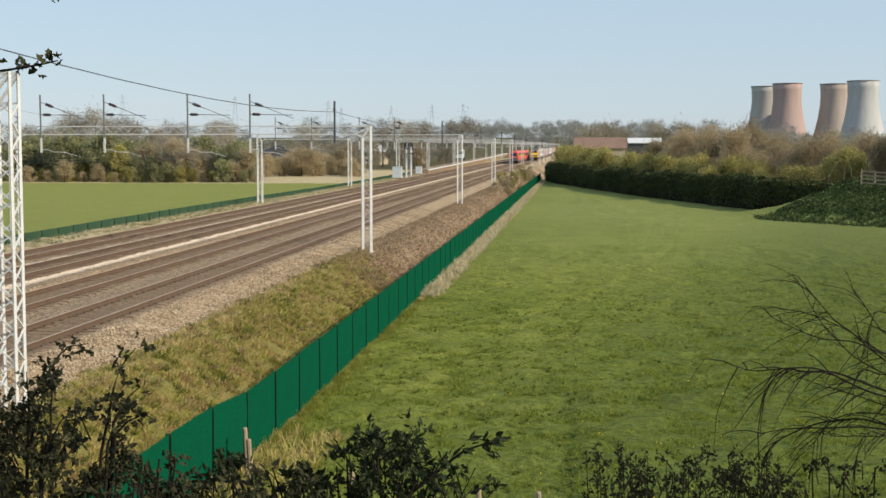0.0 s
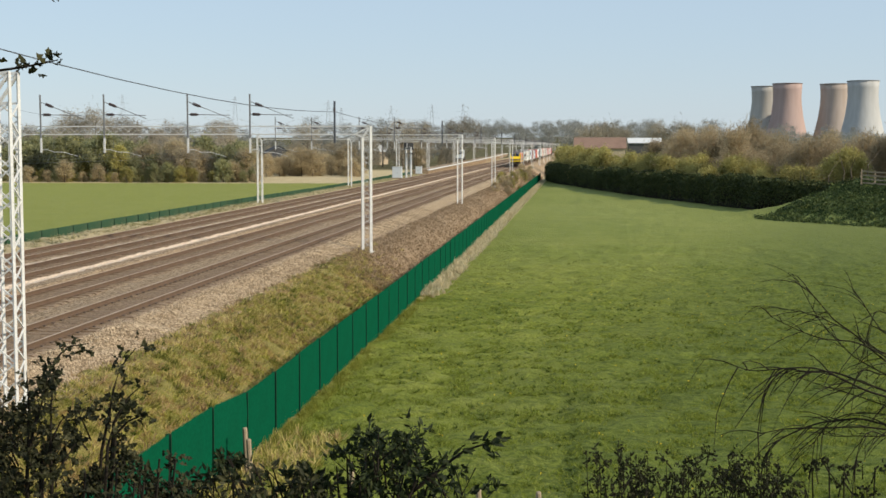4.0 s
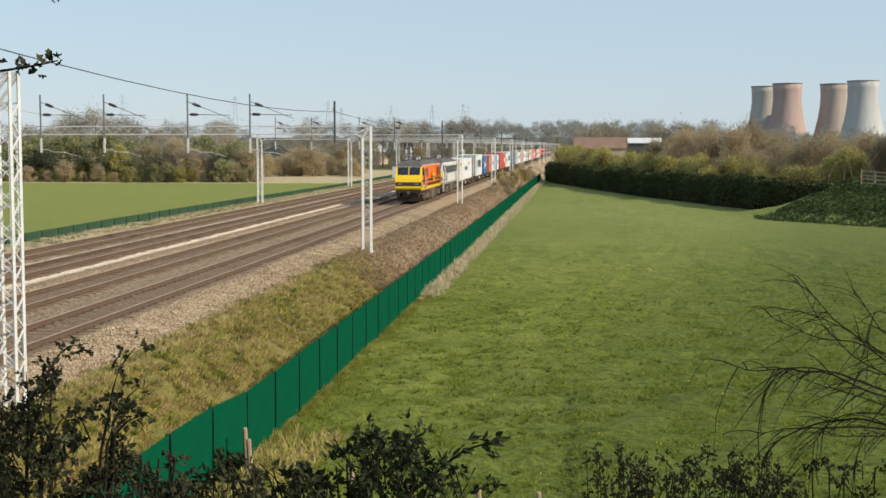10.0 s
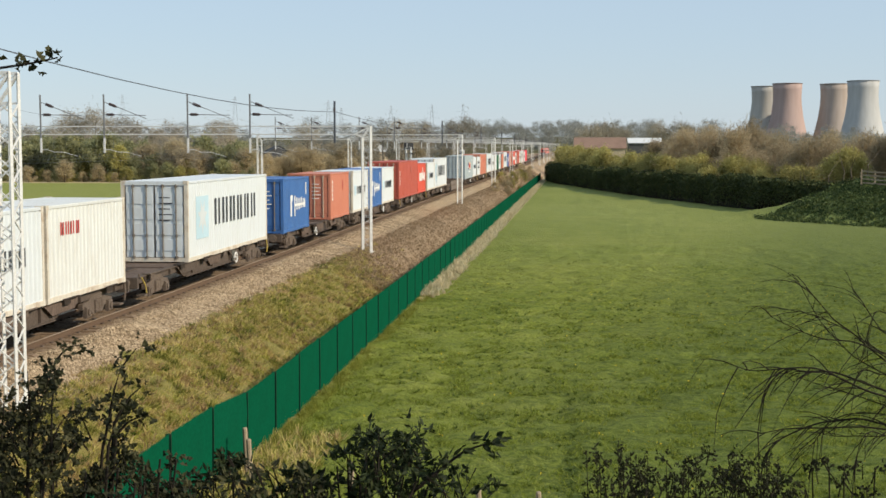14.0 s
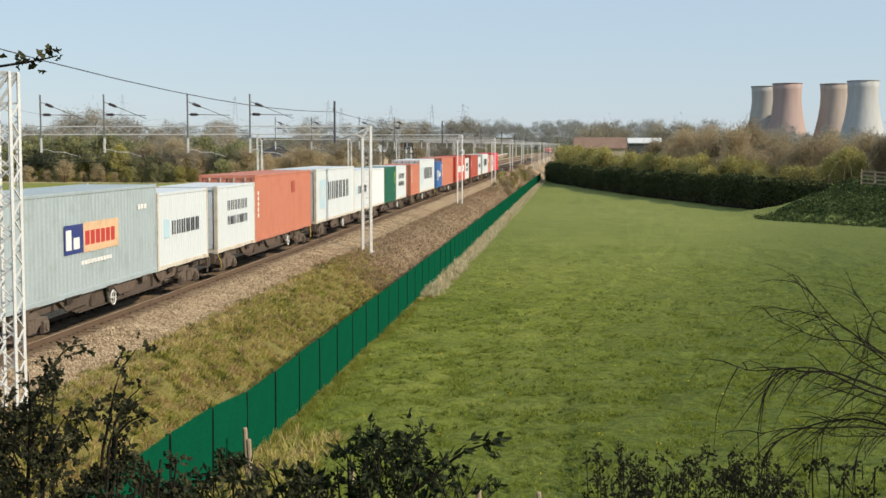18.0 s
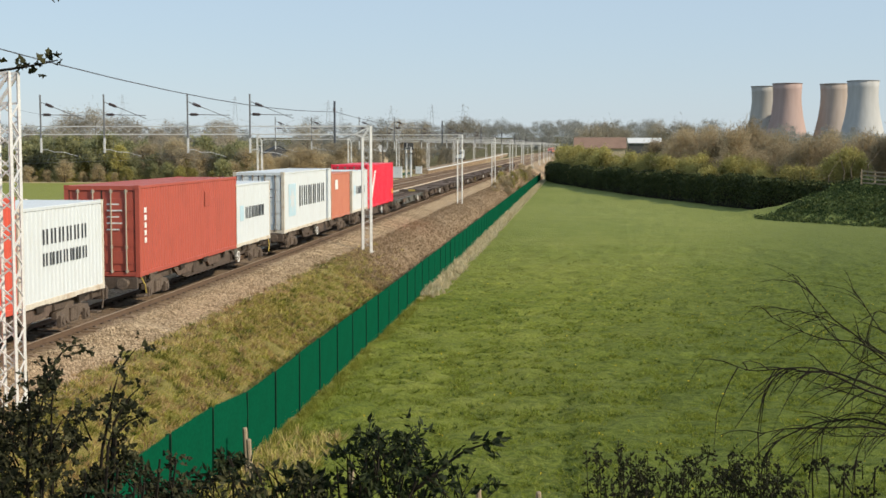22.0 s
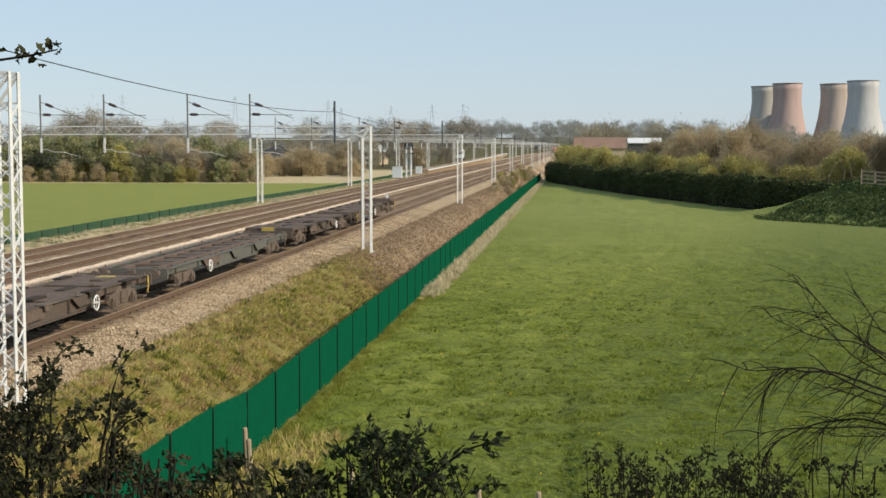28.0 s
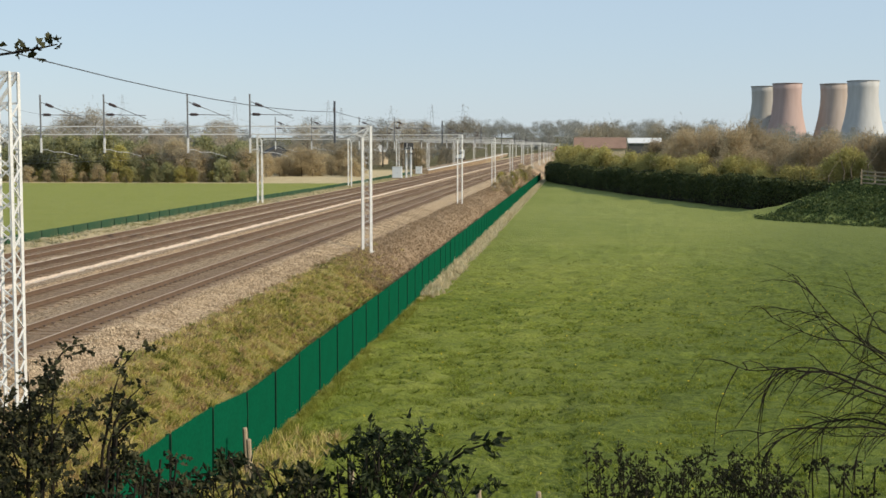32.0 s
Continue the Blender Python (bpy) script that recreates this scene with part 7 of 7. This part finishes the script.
def build_stones():
    """Loose stones of the ballast shoulder, beyond counting."""
    r = np.random.default_rng(141)
    n = 26000
    x, y = r.uniform(-13.6, -11.55, n), 26 + 90 * r.uniform(0, 1, n) ** 1.6
    z = np.interp(x, [-13.6, -13.3, -12.6, -11.75, -11.5], [-0.2, -0.22, -0.42, -0.60, -0.62])
    c = np.stack([x, y, z + 0.005], 1)
    k = np.array([(1, 0, 0), (-1, 0, 0), (0, 1, 0), (0, -1, 0), (0, 0, 1), (0, 0, -1)], float)
    v = c[:, None] + k[None] * r.uniform(0.020, 0.050, (n, 1, 3)) + r.normal(size=(n, 6, 3)) * 0.005
    f = np.array([(0, 2, 4), (2, 1, 4), (1, 3, 4), (3, 0, 4), (2, 0, 5), (1, 2, 5), (3, 1, 5), (0, 3, 5)])
    f = (f[None] + 6 * np.arange(n)[:, None, None]).reshape(-1, 3)
    st = foliage("ballast stones", (0.14, 0.10, 0.062), (0.33, 0.25, 0.16), (0.62, 0.49, 0.335), 0)
    thing("loose_ballast", "loose pale granite stones on the track shoulder", "stones", kind="stuff", data=mesh_np("loose_ballast", v.reshape(-1, 3), f, st))


# ---- distance and lineside ----
def tower_mat(name, a, b):
    m, nt, bs = base_mat(name, 0.9)
    co = place(nt)
    st = nt.nodes.new("ShaderNodeMapping")
    st.inputs["Scale"].default_value = (1, 1, 0.12)
    nt.links.new(co, st.inputs[0])
    n = noise_of(nt, 0.09, 5, 0.65, st.outputs[0])
    nt.links.new(ramp(nt, n, ((0.35, a), (0.65, b))), bs.inputs["Base Color"])
    return m


def build_cooling_towers():
    tints = [("pale beige cooling tower", (0.399, 0.374, 0.327), (0.476, 0.451, 0.408), "pale beige concrete cooling tower"),
             ("brick pink cooling tower", (0.374, 0.276, 0.246), (0.433, 0.327, 0.293), "pink-brown concrete cooling tower"),
             ("buff pink cooling tower", (0.374, 0.306, 0.255), (0.433, 0.365, 0.315), "buff concrete cooling tower"),
             ("pale grey cooling tower", (0.399, 0.399, 0.383), (0.484, 0.484, 0.468), "pale grey concrete cooling tower")]
    spots = ((364.0, 2690.0, 122.5), (394.0, 2615.0, 124.5), (483.0, 2620.0, 123.5), (501.0, 2455.0, 121.5))
    for (mn, a, b, lab), (x, y, tall) in zip(tints, spots):
        t = thing("cooling_tower", lab, "cooling tower", pose(x, y, -2.4), group="cooling towers on the horizon")
        s, n = Shape(), 48
        prof = [(0.0, 46.0), (0.12, 42.0), (0.3, 35.5), (0.5, 30.0), (0.68, 27.0), (0.78, 26.2), (0.9, 26.6), (1.0, 27.6)]
        prof2 = prof + [(1.0, 26.6), (0.9, 25.8), (0.7, 25.8)]
        vs = [(r * math.cos(2 * math.pi * k / n), r * math.sin(2 * math.pi * k / n), z * tall) for z, r in prof2 for k in range(n)]
        s.add(vs, [(i * n + k, i * n + (k + 1) % n, (i + 1) * n + (k + 1) % n, (i + 1) * n + k) for i in range(len(prof2) - 1) for k in range(n)])
        m = tower_mat(mn, a, b)
        part("shell", s, m, t, smooth=True)
        rim = Shape()
        ring = [(27.8 * math.cos(2 * math.pi * k / n), 27.8 * math.sin(2 * math.pi * k / n), tall - 0.6) for k in range(n + 1)]
        rim.tube(ring, 0.8, 5, False)
        part("rim", rim, paint(mn + " rim", tuple(c * 0.6 for c in a), 0.9), t, "darker rim")


ROOF_TILE = paint("brown barn roof", (0.235, 0.155, 0.118), 0.85, 0, (0.12, 0.08, 0.06), 0.5, 6, 0.4)
WALL_BUFF = paint("buff barn wall", (0.44, 0.36, 0.26), 0.85, 0, (0.28, 0.22, 0.16), 0.4, 6, 0.4)
ROOF_PALE = paint("pale sheet roof", (0.62, 0.63, 0.62), 0.6, 0, (0.42, 0.42, 0.40), 0.4, 6, 0.4)
WALL_DARK = paint("dark shed cladding", (0.085, 0.085, 0.085), 0.8, 0, (0.05, 0.05, 0.05), 0.4, 6, 0.4)
ROAD = paint("worn asphalt", (0.055, 0.055, 0.058), 0.9, 0, (0.09, 0.085, 0.08), 0.4, 12, 0.6, 0.4)


def build_barn(name, label, x, y, z, wide, deep, eaves, ridge, wall_mat, roof_mat, turn=0, doors=1):
    t = thing(name, label, "building", pose(x, y, z, 0, 0, turn))
    h = wide / 2
    s = Shape().prism([(-h, -0.5), (h, -0.5), (h, eaves), (0, ridge - 0.15), (-h, eaves)], 0, deep)
    part("wall", s, wall_mat, t)
    for sx in (-1, 1):
        r = Shape()
        a, b = (sx * (h + 0.4), eaves - 0.25), (0, ridge)
        r.add([(a[0], -0.4, a[1]), (b[0], -0.4, b[1]), (b[0], deep + 0.4, b[1]), (a[0], deep + 0.4, a[1]),
               (a[0], -0.4, a[1] + 0.14), (b[0], -0.4, b[1] + 0.14), (b[0], deep + 0.4, b[1] + 0.14), (a[0], deep + 0.4, a[1] + 0.14)],
              [(0, 1, 2, 3), (7, 6, 5, 4), (0, 4, 5, 1), (1, 5, 6, 2), (2, 6, 7, 3), (3, 7, 4, 0)])
        part("roof_slope", r, roof_mat, t)
    for i in range(doors):
        xd = -h * 0.5 + i * h
        d = part("door", Shape().box(xd - 1.0, -0.06, 0, xd + 1.0, 0.05, 2.4), WALL_DARK, t)
        part("lintel", Shape().box(xd - 1.15, -0.09, 2.4, xd + 1.15, 0.05, 2.55), WOOD, d)
    return t


def build_house(x, y, turn, wall_mat, roof_mat, label):
    t = build_barn("house", label, x, y, float(height(x, y)), 7.5, 9.0, 5.0, 7.6, wall_mat, roof_mat, turn, 1)
    for zz in (1.2, 3.6):
        for xx in (-2.4, 1.6):
            w = part("window", Shape().box(xx - 0.55, -0.05, zz, xx + 0.55, 0.06, zz + 1.1), WHITE_WOOD, t)
            part("pane", Shape().box(xx - 0.45, -0.07, zz + 0.1, xx + 0.45, -0.04, zz + 1.0), GLASS, w)
    part("chimney", Shape().box(-0.4, 4, 7.0, 0.4, 4.7, 8.8), WALL_BUFF, t)
    return t


def build_platform():
    """Low station platform whose end slopes down towards the camera."""
    line = ((-29.4, 268, 0.35), (-29.6, 330, 0.55), (-30.0, 420, 0.85), (-33.0, 560, 0.95), (-37.0, 720, 1.1))
    s, e = Shape(), Shape()
    for a, b in zip(line, line[1:]):
        for shape, w0, w1, lo, hi in ((s, 0.25, 3.4, -1.6, -0.06), (e, 0.0, 0.55, -0.16, 0.0)):
            shape.add([(p[0] - w, p[1], p[2] + h) for p in (a, b) for w, h in ((w0, lo), (w0, hi), (w1, hi), (w1, lo))],
                      [(0, 1, 2, 3), (7, 6, 5, 4), (0, 4, 5, 1), (1, 5, 6, 2), (2, 6, 7, 3), (3, 7, 4, 0)])
    t = thing("platform", "low station platform with a pale edge", "platform", kind="structure", data=s.mesh("platform", BALLAST))
    part("edging", e, WHITE_WOOD, t, "white platform edge")


def build_cabinet(x, y, w, d, h, label):
    z = float(height(x, y)) - 0.05
    t = thing("relay_cabinet", label, "cabinet", pose(x, y, z), group="lineside cabinets")
    part("plinth", Shape().box(-w / 2 - 0.06, -0.06, 0, w / 2 + 0.06, d + 0.06, 0.25), SLEEPER, t)
    part("body", Shape().box(-w / 2, 0, 0.25, w / 2, d, h, 0.02), WHITE, t)
    part("roof", Shape().box(-w / 2 - 0.08, -0.08, h, w / 2 + 0.08, d + 0.08, h + 0.07, 0.02), ROOF_PALE, t)
    for sx in (-1, 1):
        dr = part("door", Shape().box(sx * 0.02, -0.02, 0.33, sx * (w / 2 - 0.05), 0.01, h - 0.08), WHITE, t)
        part("handle", Shape().box(sx * 0.08, -0.045, h * 0.5, sx * 0.12, -0.02, h * 0.5 + 0.15), STEEL_DARK, dr)
    return t


def build_signal(x, y, label):
    z = float(height(x, y))
    t = thing("railway_signal", label, "railway signal", pose(x, y, z), group="signals")
    for sx in (-0.42, 0.42):
        part("post", Shape().tube([(sx, 0, -0.2), (sx, 0, 5.4)], 0.17, 10), STEEL_PALE, t)
    part("platform", Shape().box(-0.9, -0.5, 4.3, 0.9, 0.4, 4.38), STEEL_DARK, t)
    b = part("backboard", Shape().box(-0.85, -0.12, 4.9, 0.85, 0.0, 6.2, 0.1), WALL_DARK, t, "black signal backboard")
    for i in range(3):
        part("lens_hood", Shape().tube([(-0.3, -0.12, 5.2 + i * 0.33), (-0.3, -0.38, 5.2 + i * 0.33)], 0.13, 10), WALL_DARK, b)
    lad = Shape()
    for sx in (-0.2, 0.2):
        lad.bar((sx, 0.25, 0), (sx, 0.25, 4.4), 0.04)
    for i in range(13):
        lad.bar((-0.2, 0.25, 0.3 + i * 0.3), (0.2, 0.25, 0.3 + i * 0.3), 0.03)
    part("ladder", lad, STEEL_PALE, t)


def build_machine():
    """White road-rail machine parked by the platform."""
    t = thing("maintenance_vehicle", "white maintenance vehicle parked beside the line", "vehicle", pose(-34.4, 395, 0.70))
    part("chassis", Shape().box(-1.1, 0, 0.5, 1.1, 6.5, 0.8, 0.04), STEEL_DARK, t)
    cabp = part("cab", Shape().box(0.0, 0.1, 0.8, 1.15, 2.2, 3.2, 0.12), BRIGHT, t)
    part("window", Shape().box(0.15, 0.06, 1.9, 1.0, 0.12, 2.9), GLASS, cabp)
    part("body", Shape().box(-1.15, 0.2, 0.8, -0.05, 6.2, 1.7, 0.08), CREAM, t)
    for y in (1.1, 5.2):
        for sx in (-1, 1):
            part("wheel", Shape().disc((sx * 1.0, y, 0.5), (1, 0, 0), 0.5, 0.35, 16), BOGIE, t)


# horizon haze is put into the blue-grey of the pylon steel
PYLON_GREY = paint("weathered pylon steel", (0.27, 0.29, 0.31), 0.7)


def build_pylon(x, y, tall):
    t = thing("pylon", "distant grey steel lattice pylon", "pylon", pose(x, y, float(height(x, y)) - 0.2), group="pylons on the horizon")
    s = lattice(Shape(), (0, 0, 0), (0, 0, tall), (tall * 0.085, tall * 0.012), 9, 0.11, 0.06)
    part("tower", s, PYLON_GREY, t)
    for z, w in ((0.66, 0.20), (0.79, 0.15), (0.91, 0.11)):
        part("cross_arm", Shape().tube([(-tall * w, 0, tall * z), (0, 0, tall * (z + 0.025)), (tall * w, 0, tall * z)], 0.10, 4), PYLON_GREY, t)


def build_stakes():
    for x, y, h in ((-7.25, 28.9, 1.12), (-7.05, 28.4, 0.95), (-4.55, 27.0, 1.05), (-1.8, 25.3, 1.0), (-0.65, 25.1, 1.0)):
        t = thing("fence_stake", "weathered round wooden stake in the grass", "fence post", pose(x, y, float(height(x, y)), 1.5, -2, 0), group="wooden stakes")
        s = Shape().tube([(0, 0, -0.4), (0, 0, h - 0.03), (0, 0, h)], [0.062, 0.055, 0.04], 9)
        part("stake", s, WOOD, t)


def build_ramp_fences():
    """Brown post-and-rail fence at the kerb of the ramp and a white one across the road."""
    def rail_fence(name, label, a, b, mat_, n, tall, rails):
        t = thing(name, label, "fence", group="fences of the road ramp")
        a, b = Vector(a), Vector(b)
        for i in range(n + 1):
            p = a.lerp(b, i / n)
            z = float(height(p.x, p.y))
            part("post", Shape().box(p.x - 0.07, p.y - 0.07, z - 0.4, p.x + 0.07, p.y + 0.07, z + tall + 0.08), mat_, t)
            if i < n:
                q = a.lerp(b, (i + 1) / n)
                zq = float(height(q.x, q.y))
                for k in range(rails):
                    h = tall * (k + 0.75) / rails
                    s = Shape()
                    d = 0.075
                    s.add([(p.x, p.y - 0.09, z + h - d), (q.x, q.y - 0.09, zq + h - d), (q.x, q.y - 0.09, zq + h + d), (p.x, p.y - 0.09, z + h + d),
                           (p.x, p.y - 0.13, z + h - d), (q.x, q.y - 0.13, zq + h - d), (q.x, q.y - 0.13, zq + h + d), (p.x, p.y - 0.13, z + h + d)],
                          [(3, 2, 1, 0), (4, 5, 6, 7), (0, 1, 5, 4), (2, 3, 7, 6), (1, 2, 6, 5), (3, 0, 4, 7)])
                    part("rail", s, mat_, t)
    rail_fence("rail_fence", "brown wooden post-and-rail fence along the ramp", (28.9, 141.4), (44.0, 117.0), WOOD, 15, 1.55, 4)
    rail_fence("rail_fence", "white wooden rail fence across the road", (33.2, 148.5), (52.0, 126.0), WHITE_WOOD, 12, 1.35, 2)
    s = Shape()
    pts = [(31.0, 146.5), (45.5, 122.0), (70.0, 80.0)]
    vs, fs = [], []
    for x, y in pts:
        for k in (-2.2, 2.2):
            vs.append((x + 0.848 * k, y + 0.527 * k, 1.5 + 0.13))
        for k in (2.2, -2.2):
            vs.append((x + 0.848 * k, y + 0.527 * k, 1.5 - 0.4))
    for i in range(len(pts) - 1):
        for k in range(4):
            fs.append((4 * i + k, 4 * i + (k + 1) % 4, 4 * i + 4 + (k + 1) % 4, 4 * i + 4 + k))
    s.add(vs, fs)
    bank = Shape()
    o = [(238.0, -2.6), (262.0, -2.6), (254.5, 1.55), (245.5, 1.55)]
    bank.add([(x, y, z) for x in (14.0, 260.0) for y, z in o], [(0, 1, 2, 3), (7, 6, 5, 4), (0, 4, 5, 1), (1, 5, 6, 2), (2, 6, 7, 3), (3, 7, 4, 0)])
    thing("road_embankment", "grassy embankment under a road", "embankment", kind="structure", data=bank.mesh("road_embankment", LEAF_HEDGE))
    thing("road", "asphalt road behind the thicket", "road", kind="structure", data=Shape().box(14, 246.5, 1.5, 260, 253.5, 1.65).mesh("road", ROAD))
    thing("road", "narrow asphalt road on the ramp", "road", kind="structure", data=s.mesh("road", ROAD))


def build_car():
    t = thing("car", "white hatchback driving on the ramp road", "car", pose(60, 100, 1.65))
    o = [(0.0, 0.35), (0.0, 0.75), (0.15, 0.92), (0.95, 1.0), (1.7, 1.42), (3.2, 1.45), (3.9, 1.05), (4.1, 0.95), (4.15, 0.40), (3.9, 0.28), (0.2, 0.28)]
    n = len(o)
    s = Shape()
    s.add([(-0.85, y, z) for y, z in o] + [(0.85, y, z) for y, z in o], [tuple(range(n - 1, -1, -1)), tuple(range(n, 2 * n))] + [(i, (i + 1) % n, (i + 1) % n + n, i + n) for i in range(n)])
    part("body", s, BRIGHT, t)
    for sx in (-1, 1):
        g = Shape()
        x = sx * 0.856
        g.add([(x, 1.25, 1.02), (x, 1.78, 1.36), (x, 3.1, 1.38), (x, 3.55, 1.04)], [(0, 1, 2, 3)])
        part("side_window", g, GLASS, t)
        part("headlight", Shape().box(sx * 0.55, -0.02, 0.66, sx * 0.82, 0.06, 0.82), LAMP_GLASS, t)
        part("tail_light", Shape().box(sx * 0.62, 4.1, 0.70, sx * 0.84, 4.16, 0.95), MARK_RED, t)
        for y in (0.85, 3.3):
            w = part("wheel", Shape().disc((sx * 0.78, y, 0.31), (1, 0, 0), 0.31, 0.2, 18), WALL_DARK, t)
            part("rim", Shape().disc((sx * 0.87, y, 0.31), (1, 0, 0), 0.2, 0.03, 12), BAR_STEEL, w)
    part("windscreen", Shape().add([(-0.74, 1.02, 1.04), (0.74, 1.02, 1.04), (0.70, 1.66, 1.415), (-0.70, 1.66, 1.415)], [(0, 1, 2, 3)]), GLASS, t)
    return t


def build_coach(lead):
    """Tilting passenger coach, red and silver-grey; the last one has a raked dark nose."""
    t = thing("passenger_coach", "red and dark grey express passenger coach" + (" with a raked end" if lead else ""), "railway coach", group="express train going away")
    L, k = 22.5, (2.6 if lead else 0.0)
    o = [(-1.30, 0.75), (1.30, 0.75), (1.36, 1.6), (1.22, 2.9), (0.85, 3.45), (0, 3.6), (-0.85, 3.45), (-1.22, 2.9), (-1.36, 1.6)]
    n = len(o)
    s = Shape()
    rake = lambda z: k * max(0.0, (z - 1.1) / 2.5)
    s.add([(x, rake(z), z) for x, z in o] + [(x, L, z) for x, z in o], [tuple(range(n)), tuple(range(2 * n - 1, n - 1, -1))] + [((i + 1) % n, i, i + n, (i + 1) % n + n) for i in range(n)])
    part("body", s, RED_HS, t)
    for sx in (-1, 1):
        part("window_band", Shape().add([(sx * 1.335, k + 1, 1.95), (sx * 1.335, L - 0.5, 1.95), (sx * 1.255, L - 0.5, 2.75), (sx * 1.255, k + 1, 2.75)], [(0, 1, 2, 3)]), GLASS, t, "dark window band")
        part("skirt", Shape().box(sx * 1.2, 0.6, 0.25, sx * 1.32, L - 0.2, 0.8, 0.02), LOCO_GREY, t)
    if lead:
        part("nose", Shape().add([(-1.32, -0.03, 0.7), (1.32, -0.03, 0.7), (1.36, rake(1.6) - 0.03, 1.6), (-1.36, rake(1.6) - 0.03, 1.6)], [(0, 1, 2, 3)]), LOCO_GREY, t, "dark grey nose end")
        part("windscreen", Shape().add([(-1.0, rake(2.0) - 0.03, 2.0), (1.0, rake(2.0) - 0.03, 2.0), (0.8, rake(3.0) - 0.03, 3.0), (-0.8, rake(3.0) - 0.03, 3.0)], [(0, 1, 2, 3)]), GLASS, t)
    for y in (3.6, L - 3.0):
        bogie(t, y, 1.3, 0.45)
    return t


# ---- build ----
build_ground()
build_ballast()
track_things = [build_rails(k, c) for k, c in enumerate(TRACKS)]
build_gantries()
build_wires()
build_trees()
build_hedge()
build_far_woods()
build_cooling_towers()
build_barn("barn", "long brown-roofed barn with buff walls", -0.6, 350, -2.3, 9.0, 12.6, 6.9, 9.4, WALL_BUFF, ROOF_TILE, -90)
build_barn("shed", "dark shed with a pale sheet roof", 14.0, 376, -2.3, 8.0, 8.5, 8.3, 9.4, WALL_DARK, ROOF_PALE, -90)
build_barn("shed", "dark field barn behind the crop field", -95, 425, -2.1, 8.0, 12, 5.0, 7.0, WALL_DARK, WALL_DARK, 20)
build_house(-98, 470, 12, WALL_BUFF, ROOF_TILE, "buff house with a brown roof among trees")
build_house(-62, 520, 25, WALL_BUFF, ROOF_TILE, "buff brick house beyond the line")
build_house(-78, 505, -14, WALL_BUFF, ROOF_PALE, "buff house with a pale roof")
build_platform()
build_cabinet(-30.6, 228, 1.6, 0.9, 2.1, "large white lineside relay cabinet")
build_cabinet(-30.9, 262, 1.2, 0.8, 1.6, "pale grey lineside cabinet")
build_signal(-29.6, 236, "black-headed railway signal on two grey posts")
build_machine()
for px, py, ph in ((-162, 1500, 45), (-132, 1560, 46), (-208, 1500, 44), (-264, 1500, 42), (-279, 1500, 50), (-450, 1750, 56), (-620, 1800, 60)):
    build_pylon(px, py, ph)
build_stakes()
build_ramp_fences()
SHRUBS = foreground_shrubs()
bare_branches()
consist()
EXPRESS = [(build_coach(k == 0), 23.2 * k) for k in range(4)]
CAR = build_car()
build_fence(-7.8, np.arange(13.6 - 0.8, 286, 3.02), 3.02, lambda y: float(height(-7.7, y)) - 0.02, 1.72, "green steel palisade fence along the railway bank", "lineside fences", FENCE_GREEN, FENCE_POST, lean=0.25)
build_fence(-34.5, np.arange(62, 330, 2.75), 2.75, lambda y: float(height(-34.5, y)), 1.75, "dull green steel palisade fence beside the crop field", "lineside fences", FENCE_DULL, FENCE_DULL_POST, lean=0.25)
build_grass()
build_stones()


def build_sleepers():
    one = Shape()
    one.prism([(-1.25, -0.34), (1.25, -0.34), (1.25, -0.20), (1.18, -0.165), (0.55, -0.165), (0.35, -0.185), (-0.35, -0.185), (-0.55, -0.165), (-1.18, -0.165), (-1.25, -0.20)], -0.13, 0.13)
    me = one.mesh("sleeper", SLEEPER)
    for k, t in enumerate(track_things):
        count = 300 if k == 0 else 160
        y = 27.0 if k == 0 else 36.0
        for i in range(count):
            s = part("sleeper", me, None, t)
            s.matrix_basis = pose(0, y, 0)
            y += 0.65
        rest = Shape()
        while y < 420:
            rest.box(-1.25, y - 0.13, -0.30, 1.25, y + 0.13, -0.168)
            y += 0.65
        tagged(part("sleepers", rest, SLEEPER, t), kind="stuff")
        if k == 0:
            clips = Shape()
            for i in range(130):
                yc = 27.0 + 0.65 * i
                for x in (-0.7525, 0.7525):
                    clips.box(x + 0.08, yc - 0.05, -0.17, x + 0.16, yc + 0.05, -0.125)
            tagged(part("rail_clips", clips, BOGIE, t, "dark steel clips that hold the rails"), kind="stuff")


build_sleepers()


def motions():
    times = [2.0 * i for i in range(17)]
    for ob, u, z in CARGO:
        walk(ob, [(t, pose(XT, u - gone(t), z)) for t in times])
    for ob, u in EXPRESS:
        walk(ob, [(t, pose(TRACKS[1], 392.0 + u + 24.0 * t, 0)) for t in (0, 8, 16, 24, 32)])
    # the car passes on the road behind the thicket
    walk(CAR, [(t, pose(x, 250.0, 1.66, 0, 0, 90)) for t, x in ((0, 24), (16.8, 24), (17.6, 32), (18.3, 42.6), (19.0, 53.2), (19.7, 63.8), (21, 83), (24, 104), (32, 110))])
    # shoots stir in the wind
    spray = SHRUBS[4]
    m = spray.matrix_basis.copy()
    walk(spray, [(t, Matrix.Translation((0, 0, dz)) @ m) for t, dz in ((0, 0), (5, 0.002), (10, 0.0), (13, 0.008), (17, 0.012), (19, 0.017), (21, 0.006), (23, 0.0), (26, 0.02), (28, 0.035), (30, 0.03), (32, 0.052))])
    for ob, amp in ((SHRUBS[0], 0.18), (SHRUBS[1], 0.12)):
        m = ob.matrix_basis.copy()
        walk(ob, [(t, m @ pose(0, 0, 0, 0, amp * k, 0)) for t, k in ((0, 0), (6, 0.1), (10, -0.2), (13, 0.5), (16, 0.2), (19, 0.8), (22, 0.3), (25, 0.6), (28, -0.1), (32, 0.6))])


motions()
